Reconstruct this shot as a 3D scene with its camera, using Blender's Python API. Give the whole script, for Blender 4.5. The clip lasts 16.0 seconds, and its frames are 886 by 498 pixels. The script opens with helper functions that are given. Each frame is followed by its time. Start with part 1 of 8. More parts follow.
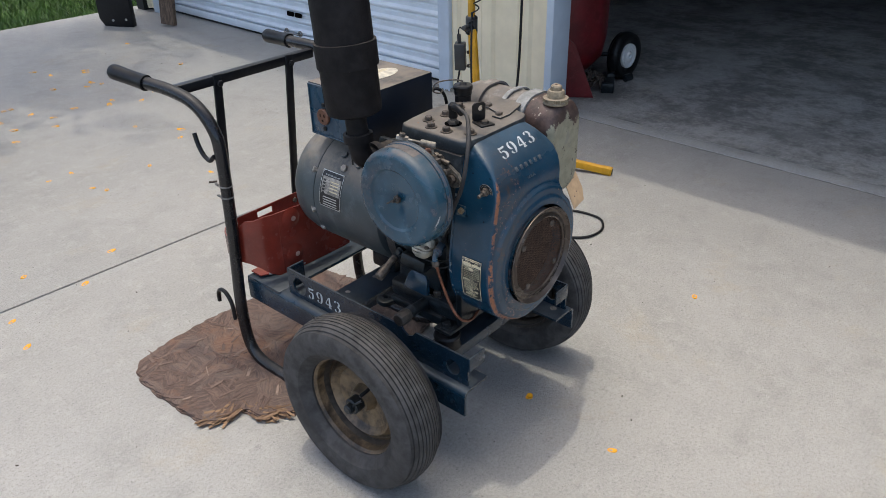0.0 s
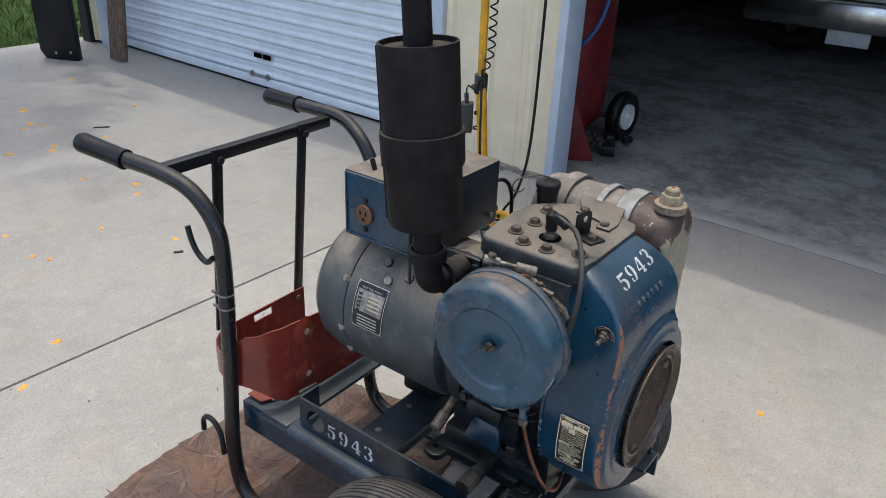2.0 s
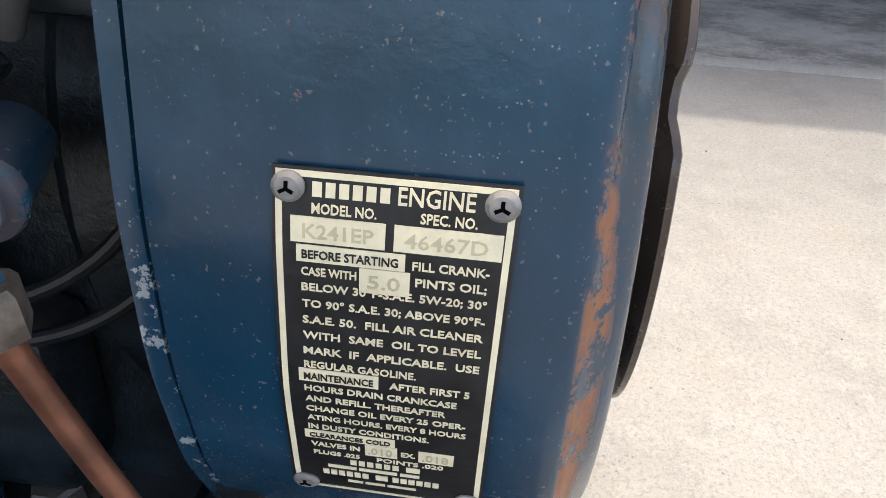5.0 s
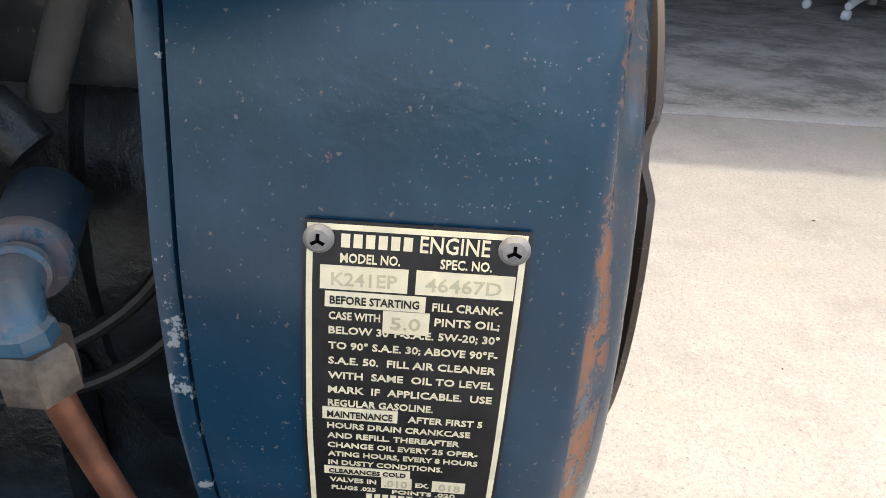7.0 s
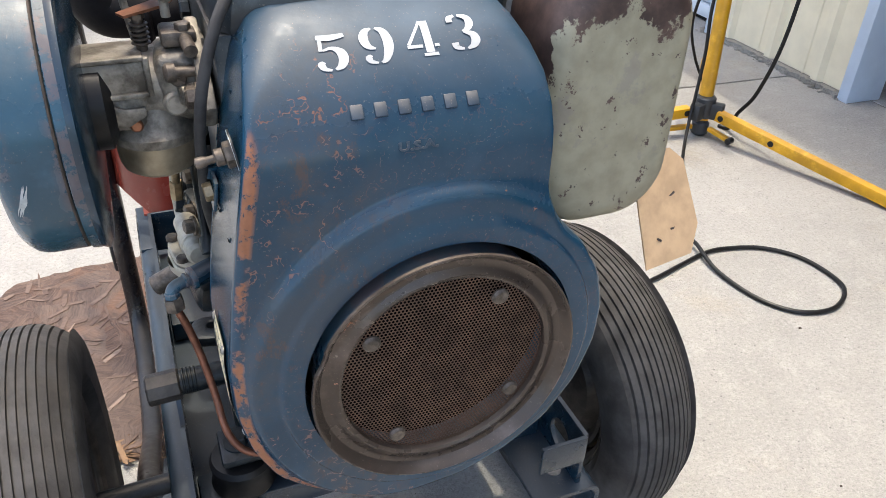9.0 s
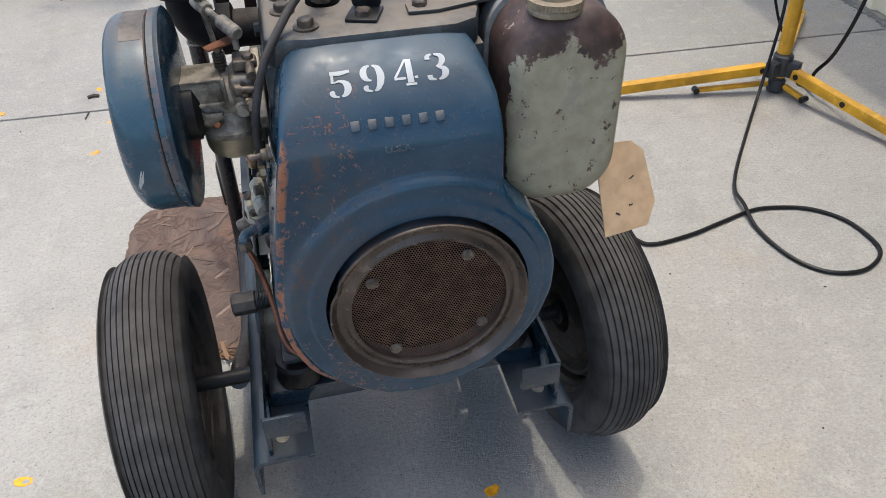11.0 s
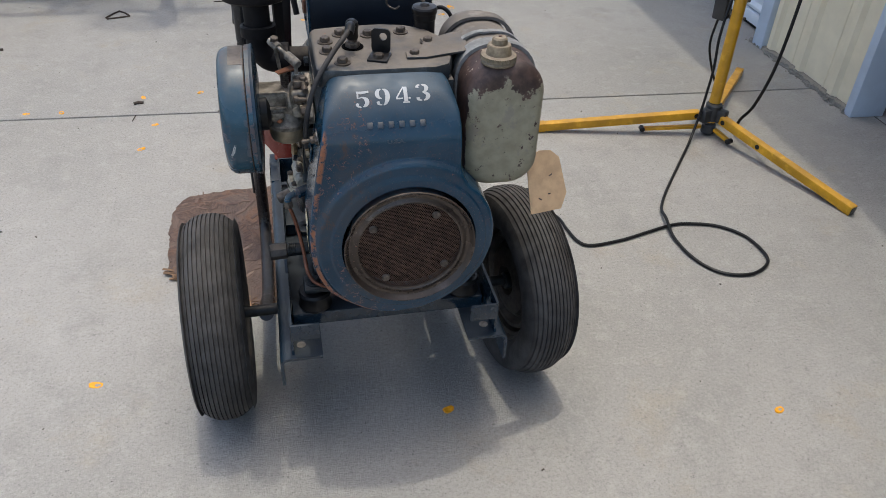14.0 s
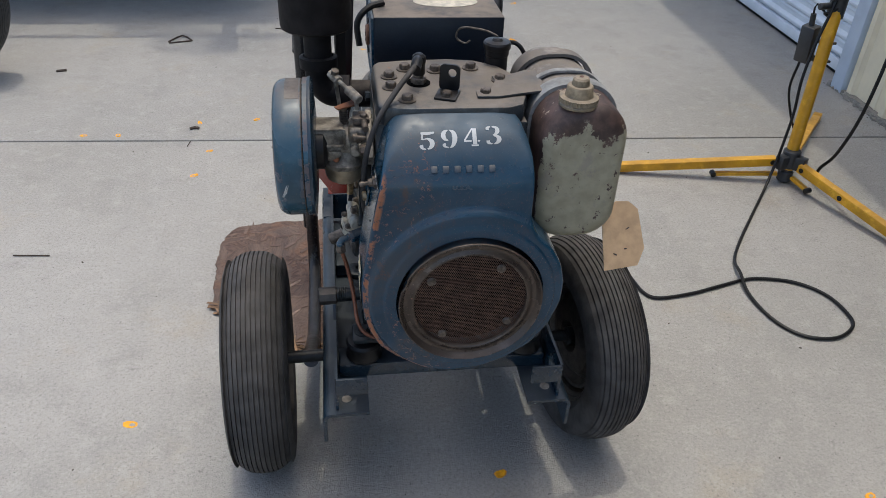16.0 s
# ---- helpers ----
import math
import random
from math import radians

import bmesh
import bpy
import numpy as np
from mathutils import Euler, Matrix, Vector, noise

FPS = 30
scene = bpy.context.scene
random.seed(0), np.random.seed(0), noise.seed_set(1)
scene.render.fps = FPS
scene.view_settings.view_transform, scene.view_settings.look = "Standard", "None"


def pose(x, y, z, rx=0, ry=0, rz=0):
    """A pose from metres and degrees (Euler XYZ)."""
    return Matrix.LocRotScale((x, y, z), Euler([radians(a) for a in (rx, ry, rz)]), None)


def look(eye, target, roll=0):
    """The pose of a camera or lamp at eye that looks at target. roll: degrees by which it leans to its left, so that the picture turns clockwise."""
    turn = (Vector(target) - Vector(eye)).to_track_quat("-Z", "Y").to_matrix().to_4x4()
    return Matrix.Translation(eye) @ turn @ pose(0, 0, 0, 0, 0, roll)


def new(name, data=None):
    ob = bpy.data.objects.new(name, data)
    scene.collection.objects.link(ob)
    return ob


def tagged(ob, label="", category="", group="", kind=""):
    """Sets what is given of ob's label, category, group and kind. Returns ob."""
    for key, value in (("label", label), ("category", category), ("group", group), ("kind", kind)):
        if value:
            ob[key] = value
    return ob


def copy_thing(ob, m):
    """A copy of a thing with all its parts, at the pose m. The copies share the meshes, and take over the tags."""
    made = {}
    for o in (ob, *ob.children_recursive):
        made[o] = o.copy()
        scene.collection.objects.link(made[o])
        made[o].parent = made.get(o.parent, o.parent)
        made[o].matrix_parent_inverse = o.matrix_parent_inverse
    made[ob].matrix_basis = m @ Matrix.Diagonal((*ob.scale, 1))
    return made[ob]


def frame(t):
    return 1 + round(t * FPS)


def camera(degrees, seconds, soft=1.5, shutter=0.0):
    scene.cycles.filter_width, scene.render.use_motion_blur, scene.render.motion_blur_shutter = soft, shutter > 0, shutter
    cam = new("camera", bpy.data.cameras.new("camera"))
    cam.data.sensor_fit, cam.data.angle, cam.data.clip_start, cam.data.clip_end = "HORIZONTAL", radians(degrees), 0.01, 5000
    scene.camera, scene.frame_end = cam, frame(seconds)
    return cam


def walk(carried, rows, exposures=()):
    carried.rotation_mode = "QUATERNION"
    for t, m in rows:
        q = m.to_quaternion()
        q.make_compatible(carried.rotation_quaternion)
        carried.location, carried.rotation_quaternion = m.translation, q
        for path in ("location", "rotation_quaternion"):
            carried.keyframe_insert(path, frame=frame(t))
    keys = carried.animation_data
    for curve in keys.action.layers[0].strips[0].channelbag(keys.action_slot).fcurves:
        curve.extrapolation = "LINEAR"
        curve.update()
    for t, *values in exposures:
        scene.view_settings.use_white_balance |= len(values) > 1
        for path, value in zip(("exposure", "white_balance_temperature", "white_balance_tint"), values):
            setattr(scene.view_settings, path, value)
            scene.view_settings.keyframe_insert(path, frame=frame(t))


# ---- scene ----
cam = camera(60.4, 16.0, 0.5)
SUN_POWER, SKY_POWER = 1.03, 0.40
EXPOSURES = [(0.0, 0.2, 6850, 4), (1.0, 0.18, 6850, 4), (1.5, 0.1, 6850, 4), (2.0, 0.28, 6900, 4), (2.5, 0.4, 6950, 4), (3.0, 0.46, 7050, 4), (3.8, 0.98, 7250, 5), (4.6, 1.04, 7300, 6), (7.0, 1.16, 7700, 7), (7.6, 1.28, 7650, 8), (8.1, 1.22, 7500, 7), (8.6, 1.1, 7300, 6), (9.5, 0.86, 6950, 5), (12.0, 0.22, 6850, 4), (13.5, 0.08, 6800, 4), (14.5, -0.03, 6800, 4), (16.0, -0.04, 6750, 4)]
PATH = [
    (0, (-1.3872, -0.9155, 1.4103), (-0.0811, 0.2354, 0.4258), -1.29),
    (0.5, (-1.3816, -0.9127, 1.4107), (-0.0724, 0.2299, 0.4205), -1.19),
    (1, (-1.3624, -0.8464, 1.4044), (-0.0628, 0.2891, 0.3935), -0.63),
    (1.5, (-1.3030, -0.6325, 1.3877), (0.0385, 0.4794, 0.4059), 1.91),
    (2, (-1.2113, -0.4198, 1.3765), (0.2332, 0.6311, 0.4771), 2.41),
    (2.5, (-1.0010, -0.3847, 1.3092), (0.4476, 0.6732, 0.4247), 0.56),
    (3, (-0.8528, -0.3381, 1.2271), (0.6198, 0.6541, 0.3067), -0.71),
    (3.5, (-0.6987, -0.2086, 1.0257), (0.9530, 0.3932, 0.0720), 4.45),
    (4, (-0.5218, -0.1425, 0.7781), (1.1227, 0.3247, -0.2598), 7.11),
    (4.5, (-0.4398, -0.0730, 0.6541), (1.2460, 0.2602, -0.3692), 4.50),
    (6.8, (-0.4106, -0.0366, 0.6399), (1.3552, 0.0365, -0.2964), 1.74),
    (7, (-0.4432, -0.0386, 0.6545), (1.3480, 0.0509, -0.2307), 2.46),
    (7.2, (-0.4827, -0.0383, 0.6789), (1.3036, 0.0077, -0.2194), 4.04),
    (7.5, (-0.5235, -0.0643, 0.7423), (1.2697, 0.0157, -0.1397), 4.36),
    (8, (-0.5388, -0.2140, 0.9045), (1.0419, 0.5794, -0.0293), 5.92),
    (8.3, (-0.4554, -0.3318, 0.9449), (0.7115, 0.9394, -0.0661), 5.23),
    (8.5, (-0.3964, -0.4087, 0.9572), (0.5105, 1.0218, -0.1064), 5.76),
    (9, (-0.3041, -0.5238, 0.9708), (0.3529, 1.0134, -0.1271), 2.23),
    (9.5, (-0.2801, -0.5747, 0.9831), (0.2706, 0.9906, -0.1333), -1.58),
    (9.7, (-0.2850, -0.5938, 1.0012), (0.2054, 0.9801, -0.1313), -2.31),
    (11.8, (-0.2053, -0.7852, 1.2336), (0.1149, 0.7137, -0.0512), -1.19),
    (12, (-0.2056, -0.7974, 1.2582), (0.1218, 0.7016, -0.0248), -0.94),
    (12.5, (-0.2334, -0.8376, 1.2865), (0.1340, 0.6548, 0.0068), 0.02),
    (13, (-0.3512, -0.9223, 1.2936), (0.0725, 0.5748, 0.0370), 1.33),
    (13.5, (-0.3804, -1.0229, 1.3246), (0.0598, 0.5127, 0.1212), 1.87),
    (14, (-0.3049, -1.1472, 1.3308), (0.0714, 0.4177, 0.1435), 2.74),
    (14.5, (-0.2503, -1.2078, 1.3209), (0.0966, 0.3808, 0.1564), 2.99),
    (15, (-0.2361, -1.2001, 1.3081), (0.0855, 0.4008, 0.1534), 2.66),
    (15.5, (-0.2359, -1.1810, 1.3045), (0.0620, 0.4304, 0.1579), 2.46),
    (16, (-0.3089, -1.0255, 1.2949), (-0.0476, 0.6032, 0.1641), 2.79),
]
walk(cam, [(t, look(eye, target, roll)) for t, eye, target, roll in PATH], EXPOSURES)

# ---- sky, sun ----
SUN_WAY = Vector((0.045, 0.14, 1.0)).normalized()
world = bpy.data.worlds.new("sky")
scene.world = world
world.use_nodes = True
wn = world.node_tree
sky = wn.nodes.new("ShaderNodeTexSky")
sky.sky_type, sky.sun_disc = "NISHITA", False
sky.sun_elevation = math.asin(SUN_WAY.z)
sky.sun_rotation = math.atan2(SUN_WAY.x, SUN_WAY.y)
sky.air_density, sky.dust_density, sky.ozone_density = 0.5, 2.2, 0.2
wn.links.new(sky.outputs[0], wn.nodes["Background"].inputs[0])
wn.nodes["Background"].inputs[1].default_value = SKY_POWER
sun = new("sun", bpy.data.lights.new("sun", "SUN"))
sun.data.energy, sun.data.angle, sun.data.color = SUN_POWER, radians(1.0), (1.0, 0.95, 0.88)
sun.matrix_world = look(SUN_WAY * 20, (0, 0, 0))


# ---- materials ----
class Nodes:
    """A small wrapper that keeps node building short."""

    def __init__(self, name):
        self.mat = bpy.data.materials.new(name)
        self.mat.use_nodes = True
        self.tree = self.mat.node_tree
        self.bsdf = self.tree.nodes["Principled BSDF"]
        self.where = self.tree.nodes.new("ShaderNodeNewGeometry")

    def add(self, kind, **values):
        node = self.tree.nodes.new(kind)
        for key, value in values.items():
            node.inputs[key].default_value = value
        return node

    def link(self, a, b):
        self.tree.links.new(a, b)

    def noise(self, scale, detail=4.0, rough=0.55, stretch=None):
        n = self.add("ShaderNodeTexNoise", Scale=scale, Detail=detail, Roughness=rough)
        if stretch:
            m = self.add("ShaderNodeMapping")
            m.inputs["Scale"].default_value = stretch
            self.link(self.where.outputs["Position"], m.inputs[0])
            self.link(m.outputs[0], n.inputs["Vector"])
        else:
            self.link(self.where.outputs["Position"], n.inputs["Vector"])
        return n.outputs["Fac"]

    def step(self, fac, low, high):
        n = self.add("ShaderNodeMapRange")
        n.interpolation_type = "SMOOTHSTEP"
        n.inputs["From Min"].default_value, n.inputs["From Max"].default_value = low, high
        self.link(fac, n.inputs["Value"])
        return n.outputs[0]

    def math(self, how, a, b=None):
        n = self.add("ShaderNodeMath")
        n.operation = how
        for k, v in enumerate((a, b)):
            if v is None:
                continue
            if isinstance(v, (int, float)):
                n.inputs[k].default_value = v
            else:
                self.link(v, n.inputs[k])
        return n.outputs[0]

    def mix(self, fac, a, b):
        n = self.tree.nodes.new("ShaderNodeMix")
        n.data_type = "RGBA"
        for slot, v in ((0, fac), (6, a), (7, b)):
            if isinstance(v, tuple):
                n.inputs[slot].default_value = (*v, 1.0)
            elif isinstance(v, (int, float)):
                n.inputs[slot].default_value = v
            else:
                self.link(v, n.inputs[slot])
        return n.outputs[2]

    def up(self, low=0.4, high=0.95):
        s = self.tree.nodes.new("ShaderNodeSeparateXYZ")
        self.link(self.where.outputs["Normal"], s.inputs[0])
        return self.step(s.outputs[2], low, high)

    def edges(self, low, high):
        return self.step(self.where.outputs["Pointiness"], low, high)

    def bump(self, height, strength, distance=0.002):
        b = self.add("ShaderNodeBump", Strength=strength, Distance=distance)
        self.link(height, b.inputs["Height"])
        self.link(b.outputs[0], self.bsdf.inputs["Normal"])

    def done(self, color, rough, metal=0.0):
        for name, v in (("Base Color", color), ("Roughness", rough), ("Metallic", metal)):
            if isinstance(v, tuple):
                self.bsdf.inputs[name].default_value = (*v, 1.0)
            elif isinstance(v, (int, float)):
                self.bsdf.inputs[name].default_value = v
            else:
                self.link(v, self.bsdf.inputs[name])
        return self.mat


RUST = (0.19, 0.070, 0.030)
DUST = (0.30, 0.245, 0.19)


def paint(name, color, rough=0.45, dust=0.5, rust=0.35, fade=0.25, grain=140.0, metal=0.0, edge=0.0, shine=0.5, flecks=0.35, folded=False):
    """Old enamel: faded in patches, dusty where it faces up, rusted in spots and along worn edges."""
    k = Nodes(name)
    pale = tuple(min(1.0, c * 1.5 + 0.03) for c in color)
    deep = tuple(c * 0.62 for c in color)
    col = k.mix(k.step(k.noise(9.0, 5.0), 0.35, 0.7), deep, color)
    col = k.mix(k.math("MULTIPLY", k.step(k.noise(24.0, 6.0, 0.65), 0.5, 0.75), fade * 2), col, pale)
    specks = k.step(k.noise(520.0, 2.0), 0.66, 0.74)
    col = k.mix(k.math("MULTIPLY", specks, 0.32), col, DUST)
    lie = k.math("MULTIPLY", k.up(0.25, 0.95), k.step(k.noise(14.0, 6.0, 0.7), 0.25, 0.6))
    col = k.mix(k.math("MULTIPLY", lie, dust), col, DUST)
    spots = k.math("MULTIPLY", k.step(k.noise(75.0, 8.0, 0.75), 0.68 - 0.07 * rust, 0.71 - 0.06 * rust), k.step(k.noise(7.0, 4.0, 0.6), 0.54 - 0.05 * rust, 0.64))
    fleck = k.add("ShaderNodeTexVoronoi", Scale=620.0)
    k.link(k.where.outputs["Position"], fleck.inputs["Vector"])
    some = k.tree.nodes.new("ShaderNodeSeparateColor")
    k.link(fleck.outputs["Color"], some.inputs[0])
    dots = k.math("MULTIPLY", k.step(fleck.outputs["Distance"], 0.20, 0.07), k.step(some.outputs[0], 0.62, 0.90))
    col = k.mix(k.math("MULTIPLY", k.math("MULTIPLY", dots, k.step(k.noise(11.0, 5.0, 0.7), 0.44, 0.62)), flecks), col, (0.36, 0.37, 0.36))
    scuffs = k.step(k.noise(26.0, 8.0, 0.8, (1.0, 1.0, 2.6)), 0.635, 0.67)
    col = k.mix(k.math("MULTIPLY", scuffs, 0.55), col, tuple(c * 0.35 for c in color))
    if edge:
        patchy = k.math("MULTIPLY", k.step(k.noise(60.0, 8.0, 0.75), 0.46, 0.52), k.step(k.noise(16.0, 5.0, 0.65), 0.45, 0.54))
        spots = k.math("MAXIMUM", spots, k.math("MULTIPLY", k.edges(0.512, 0.54), k.math("MULTIPLY", patchy, edge)))
    if folded:
        ragged = k.math("MULTIPLY", k.step(k.noise(85.0, 8.0, 0.75), 0.42, 0.50), k.step(k.noise(19.0, 6.0, 0.7), 0.37, 0.47))
        worn = k.add("ShaderNodeAttribute")
        worn.attribute_name = "fold_wear"
        spots = k.math("MAXIMUM", spots, k.math("MULTIPLY", k.step(worn.outputs["Fac"], 0.30, 0.75), k.math("MULTIPLY", ragged, 1.0)))
        front = k.add("ShaderNodeAttribute")
        front.attribute_name = "face_wear_sheen"
        # Dirt film on the front, with grey ground reflection put into its colour.
        film_sheen = k.math("MULTIPLY", k.step(k.noise(9.0, 8.0, 0.72), 0.42, 0.62), front.outputs["Fac"])
        col = k.mix(k.math("MULTIPLY", film_sheen, 0.58), col, (0.045, 0.044, 0.043))
        mud = k.math("MULTIPLY", k.step(k.noise(33.0, 9.0, 0.8, (1.0, 1.0, 0.6)), 0.54, 0.62), front.outputs["Fac"])
        col = k.mix(k.math("MULTIPLY", mud, 0.55), col, (0.085, 0.048, 0.032))
        near = k.math("ABSOLUTE", k.math("SUBTRACT", k.noise(48.0, 3.0, 0.55), 0.5))
        scratch = k.math("MULTIPLY", k.step(near, 0.012, 0.004), k.math("MULTIPLY", k.step(k.noise(8.0, 4.0, 0.6), 0.50, 0.60), k.step(k.noise(85.0, 4.0, 0.7), 0.46, 0.56)))
        spots = k.math("MAXIMUM", spots, k.math("MULTIPLY", scratch, k.math("MULTIPLY", front.outputs["Fac"], 0.5)))
        lip = k.add("ShaderNodeAttribute")
        lip.attribute_name = "lip_wear"
        chips = k.math("MULTIPLY", k.step(lip.outputs["Fac"], 0.3, 0.6), k.step(k.noise(70.0, 6.0, 0.7), 0.56, 0.59))
        col = k.mix(k.math("MULTIPLY", chips, 0.85), col, (0.30, 0.33, 0.33))
    bare = k.math("MINIMUM", k.math("MULTIPLY", spots, rust * 2.4), 1.0)
    rusty = k.mix(k.noise(160.0, 4.0), RUST, (0.33, 0.135, 0.070))
    col = k.mix(bare, col, rusty)
    r = k.math("ADD", k.math("MULTIPLY", k.math("MAXIMUM", bare, lie), 0.35), k.math("ADD", k.math("MULTIPLY", k.noise(30.0), 0.25), rough - 0.12))
    k.bsdf.inputs["Specular IOR Level"].default_value = shine
    k.bump(k.math("SUBTRACT", k.math("MULTIPLY", k.noise(grain, 5.0, 0.6), 0.5), k.math("MULTIPLY", bare, 0.6)), 0.25, 0.0015)
    return k.done(col, k.math("MINIMUM", r, 0.95), metal)


def plain(name, color, rough=0.5, metal=0.0, vary=0.3, scale=60.0, bump=0.15, depth=0.001, dust=0.0, second=None, shine=0.5):
    """A plain surface with mottling at two scales and a fine relief."""
    k = Nodes(name)
    low = tuple(c * (1 - vary) for c in color)
    high = second or tuple(min(1.0, c * (1 + vary)) for c in color)
    col = k.mix(k.step(k.noise(scale, 5.0, 0.6), 0.3, 0.7), low, high)
    col = k.mix(k.math("MULTIPLY", k.step(k.noise(scale / 6, 4.0), 0.45, 0.7), 0.5), col, low)
    if dust:
        lie = k.math("MULTIPLY", k.up(0.2, 0.95), k.step(k.noise(20.0, 6.0, 0.7), 0.25, 0.65))
        col = k.mix(k.math("MULTIPLY", lie, dust), col, DUST)
    k.bsdf.inputs["Specular IOR Level"].default_value = shine
    k.bump(k.noise(scale * 4, 5.0, 0.6), bump, depth)
    return k.done(col, k.math("ADD", k.math("MULTIPLY", k.noise(scale * 1.3), 0.2), rough - 0.1), metal)


def concrete(name, color, grit=0.5, worn=1.0, oily=False):
    """Broom-finished concrete: cloudy, stained and speckled with sand and dark grains."""
    k = Nodes(name)

    def tone(f):
        return tuple(min(1.0, c * f) for c in color)

    col = k.mix(k.step(k.noise(0.9, 6.0, 0.6), 0.3, 0.72), tone(0.86), tone(1.04))
    col = k.mix(k.math("MULTIPLY", k.step(k.noise(5.0, 8.0, 0.72), 0.48, 0.70), 0.5 * worn), col, tone(0.74))
    col = k.mix(k.math("MULTIPLY", k.step(k.noise(3.1, 5.0, 0.7), 0.55, 0.70), 0.35), col, tuple(c * f for c, f in zip(color, (1.02, 0.90, 0.70))))
    col = k.mix(k.math("MULTIPLY", k.step(k.noise(19.0, 7.0, 0.75), 0.50, 0.66), 0.36 * worn), col, tone(1.20))
    smear = k.math("MULTIPLY", k.step(k.noise(24.0, 8.0, 0.8), 0.57, 0.68), k.step(k.noise(1.9, 4.0, 0.6), 0.47, 0.60))
    col = k.mix(k.math("MULTIPLY", smear, 0.62), col, tone(0.42))
    sand = k.math("ADD", k.math("MULTIPLY", k.noise(130.0, 3.0, 0.7), 0.55), k.math("MULTIPLY", k.noise(330.0, 2.0, 0.7), 0.45))
    col = k.mix(k.math("MULTIPLY", k.step(sand, 0.49, 0.39), 0.50 * grit), col, tone(0.52))
    col = k.mix(k.math("MULTIPLY", k.step(sand, 0.52, 0.62), 0.38 * grit), col, tone(1.34))
    if oily:
        grime = k.math("MULTIPLY", k.step(k.noise(3.4, 12.0, 0.82, (1.0, 0.8, 1.0)), 0.40, 0.60), k.step(k.noise(1.3, 4.0, 0.6), 0.28, 0.5))
        col = k.mix(k.math("MULTIPLY", grime, 0.8), col, tone(0.26))
    v = k.add("ShaderNodeTexVoronoi", Scale=95.0)
    k.link(k.where.outputs["Position"], v.inputs["Vector"])
    pick = k.math("MULTIPLY", k.step(v.outputs["Distance"], 0.26, 0.12), k.step(k.noise(60.0, 2.0), 0.54, 0.66))
    col = k.mix(k.math("MULTIPLY", pick, 0.75 * grit), col, tone(0.36))
    k.bump(k.math("ADD", k.math("MULTIPLY", sand, 1.4), k.math("MULTIPLY", k.noise(30.0, 5.0, 0.6), 1.0)), 0.8, 0.004)
    return k.done(col, 0.85)


MAT_CONCRETE = concrete("pale_concrete", (0.372, 0.360, 0.334), 1.0, 1.3)
MAT_FLOOR_IN = concrete("grey_garage_concrete", (0.355, 0.335, 0.305), 1.0, 1.2, True)
MAT_BLUE = paint("worn_blue_enamel", (0.0100, 0.052, 0.095), 0.20, 0.08, 0.50, fade=0.10, shine=0.42, flecks=0.55, folded=True)
MAT_BLUE_CLEAN = paint("blue_enamel", (0.0165, 0.066, 0.104), 0.24, 0.30, 0.34, fade=0.26, edge=0.30, shine=0.5, flecks=0.14)
MAT_GREASY = paint("greasy_dark_blue_enamel", (0.0065, 0.027, 0.048), 0.2, 0.10, 0.6, fade=0.2, flecks=0.5)
MAT_FRAME = paint("blue_black_frame_paint", (0.0064, 0.0245, 0.044), 0.24, 0.06, 0.12, fade=0.10, shine=0.6, flecks=0.35)
MAT_PANEL = paint("clean_blue_enamel", (0.0155, 0.058, 0.100), 0.28, 0.16, 0.03, fade=0.15, flecks=0.1)
MAT_BOX = paint("navy_box_enamel", (0.0050, 0.012, 0.024), 0.40, 0.62, 0.08, fade=0.1)
MAT_MARK = paint("pressed_mark_blue_enamel", (0.030, 0.056, 0.085), 0.34, 0.5, 0.55, fade=0.4)
MAT_BLUEGREY = paint("dusty_blue_grey_enamel", (0.043, 0.056, 0.062), 0.42, 0.66, 0.25, fade=0.35, flecks=0.5)
MAT_HEAD = paint("dusty_brown_grey_tin", (0.030, 0.038, 0.044), 0.32, 0.48, 0.6, fade=0.5, shine=0.45)
MAT_BLACK = plain("black_paint", (0.006, 0.0065, 0.008), 0.36, 0.0, 0.4, 50.0, 0.2, dust=0.06, shine=0.35)
MAT_TUBE = paint("scuffed_black_tube_paint", (0.0075, 0.0085, 0.011), 0.24, 0.04, 0.10, fade=0.25, flecks=0.5, edge=0.1, shine=0.5)
MAT_BARK = plain("grey_brown_bark", (0.13, 0.10, 0.075), 0.9, 0.0, 0.5, 14.0, 1.0, 0.01)
MAT_SOOT = plain("matt_black_stove_paint", (0.0115, 0.0098, 0.0098), 0.62, 0.0, 0.4, 30.0, 0.5, 0.0015, dust=0.20, shine=0.16)
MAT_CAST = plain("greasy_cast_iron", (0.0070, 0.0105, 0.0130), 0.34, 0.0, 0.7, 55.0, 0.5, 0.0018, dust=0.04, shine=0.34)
# Near-black colour stands for the shade inside slots, holes and hollows.
MAT_HOLLOW_SHADE = plain("hollow_shade_black", (0.002, 0.002, 0.002), 0.8, shine=0.02)
MAT_RUBBER = plain("old_grey_black_rubber", (0.052, 0.050, 0.049), 0.66, 0.0, 0.35, 30.0, 0.6, 0.0012, dust=0.10, shine=0.2)
MAT_RUBBER_BLACK = plain("black_rubber", (0.0075, 0.0075, 0.008), 0.40, 0.0, 0.3, 60.0, shine=0.3)
MAT_STEEL = plain("dull_zinc_steel", (0.24, 0.225, 0.205), 0.55, 0.25, 0.4, 90.0, 0.3, dust=0.2)
MAT_BOLT = plain("brown_weathered_steel", (0.115, 0.094, 0.076), 0.50, 0.5, 0.5, 120.0, 0.3)
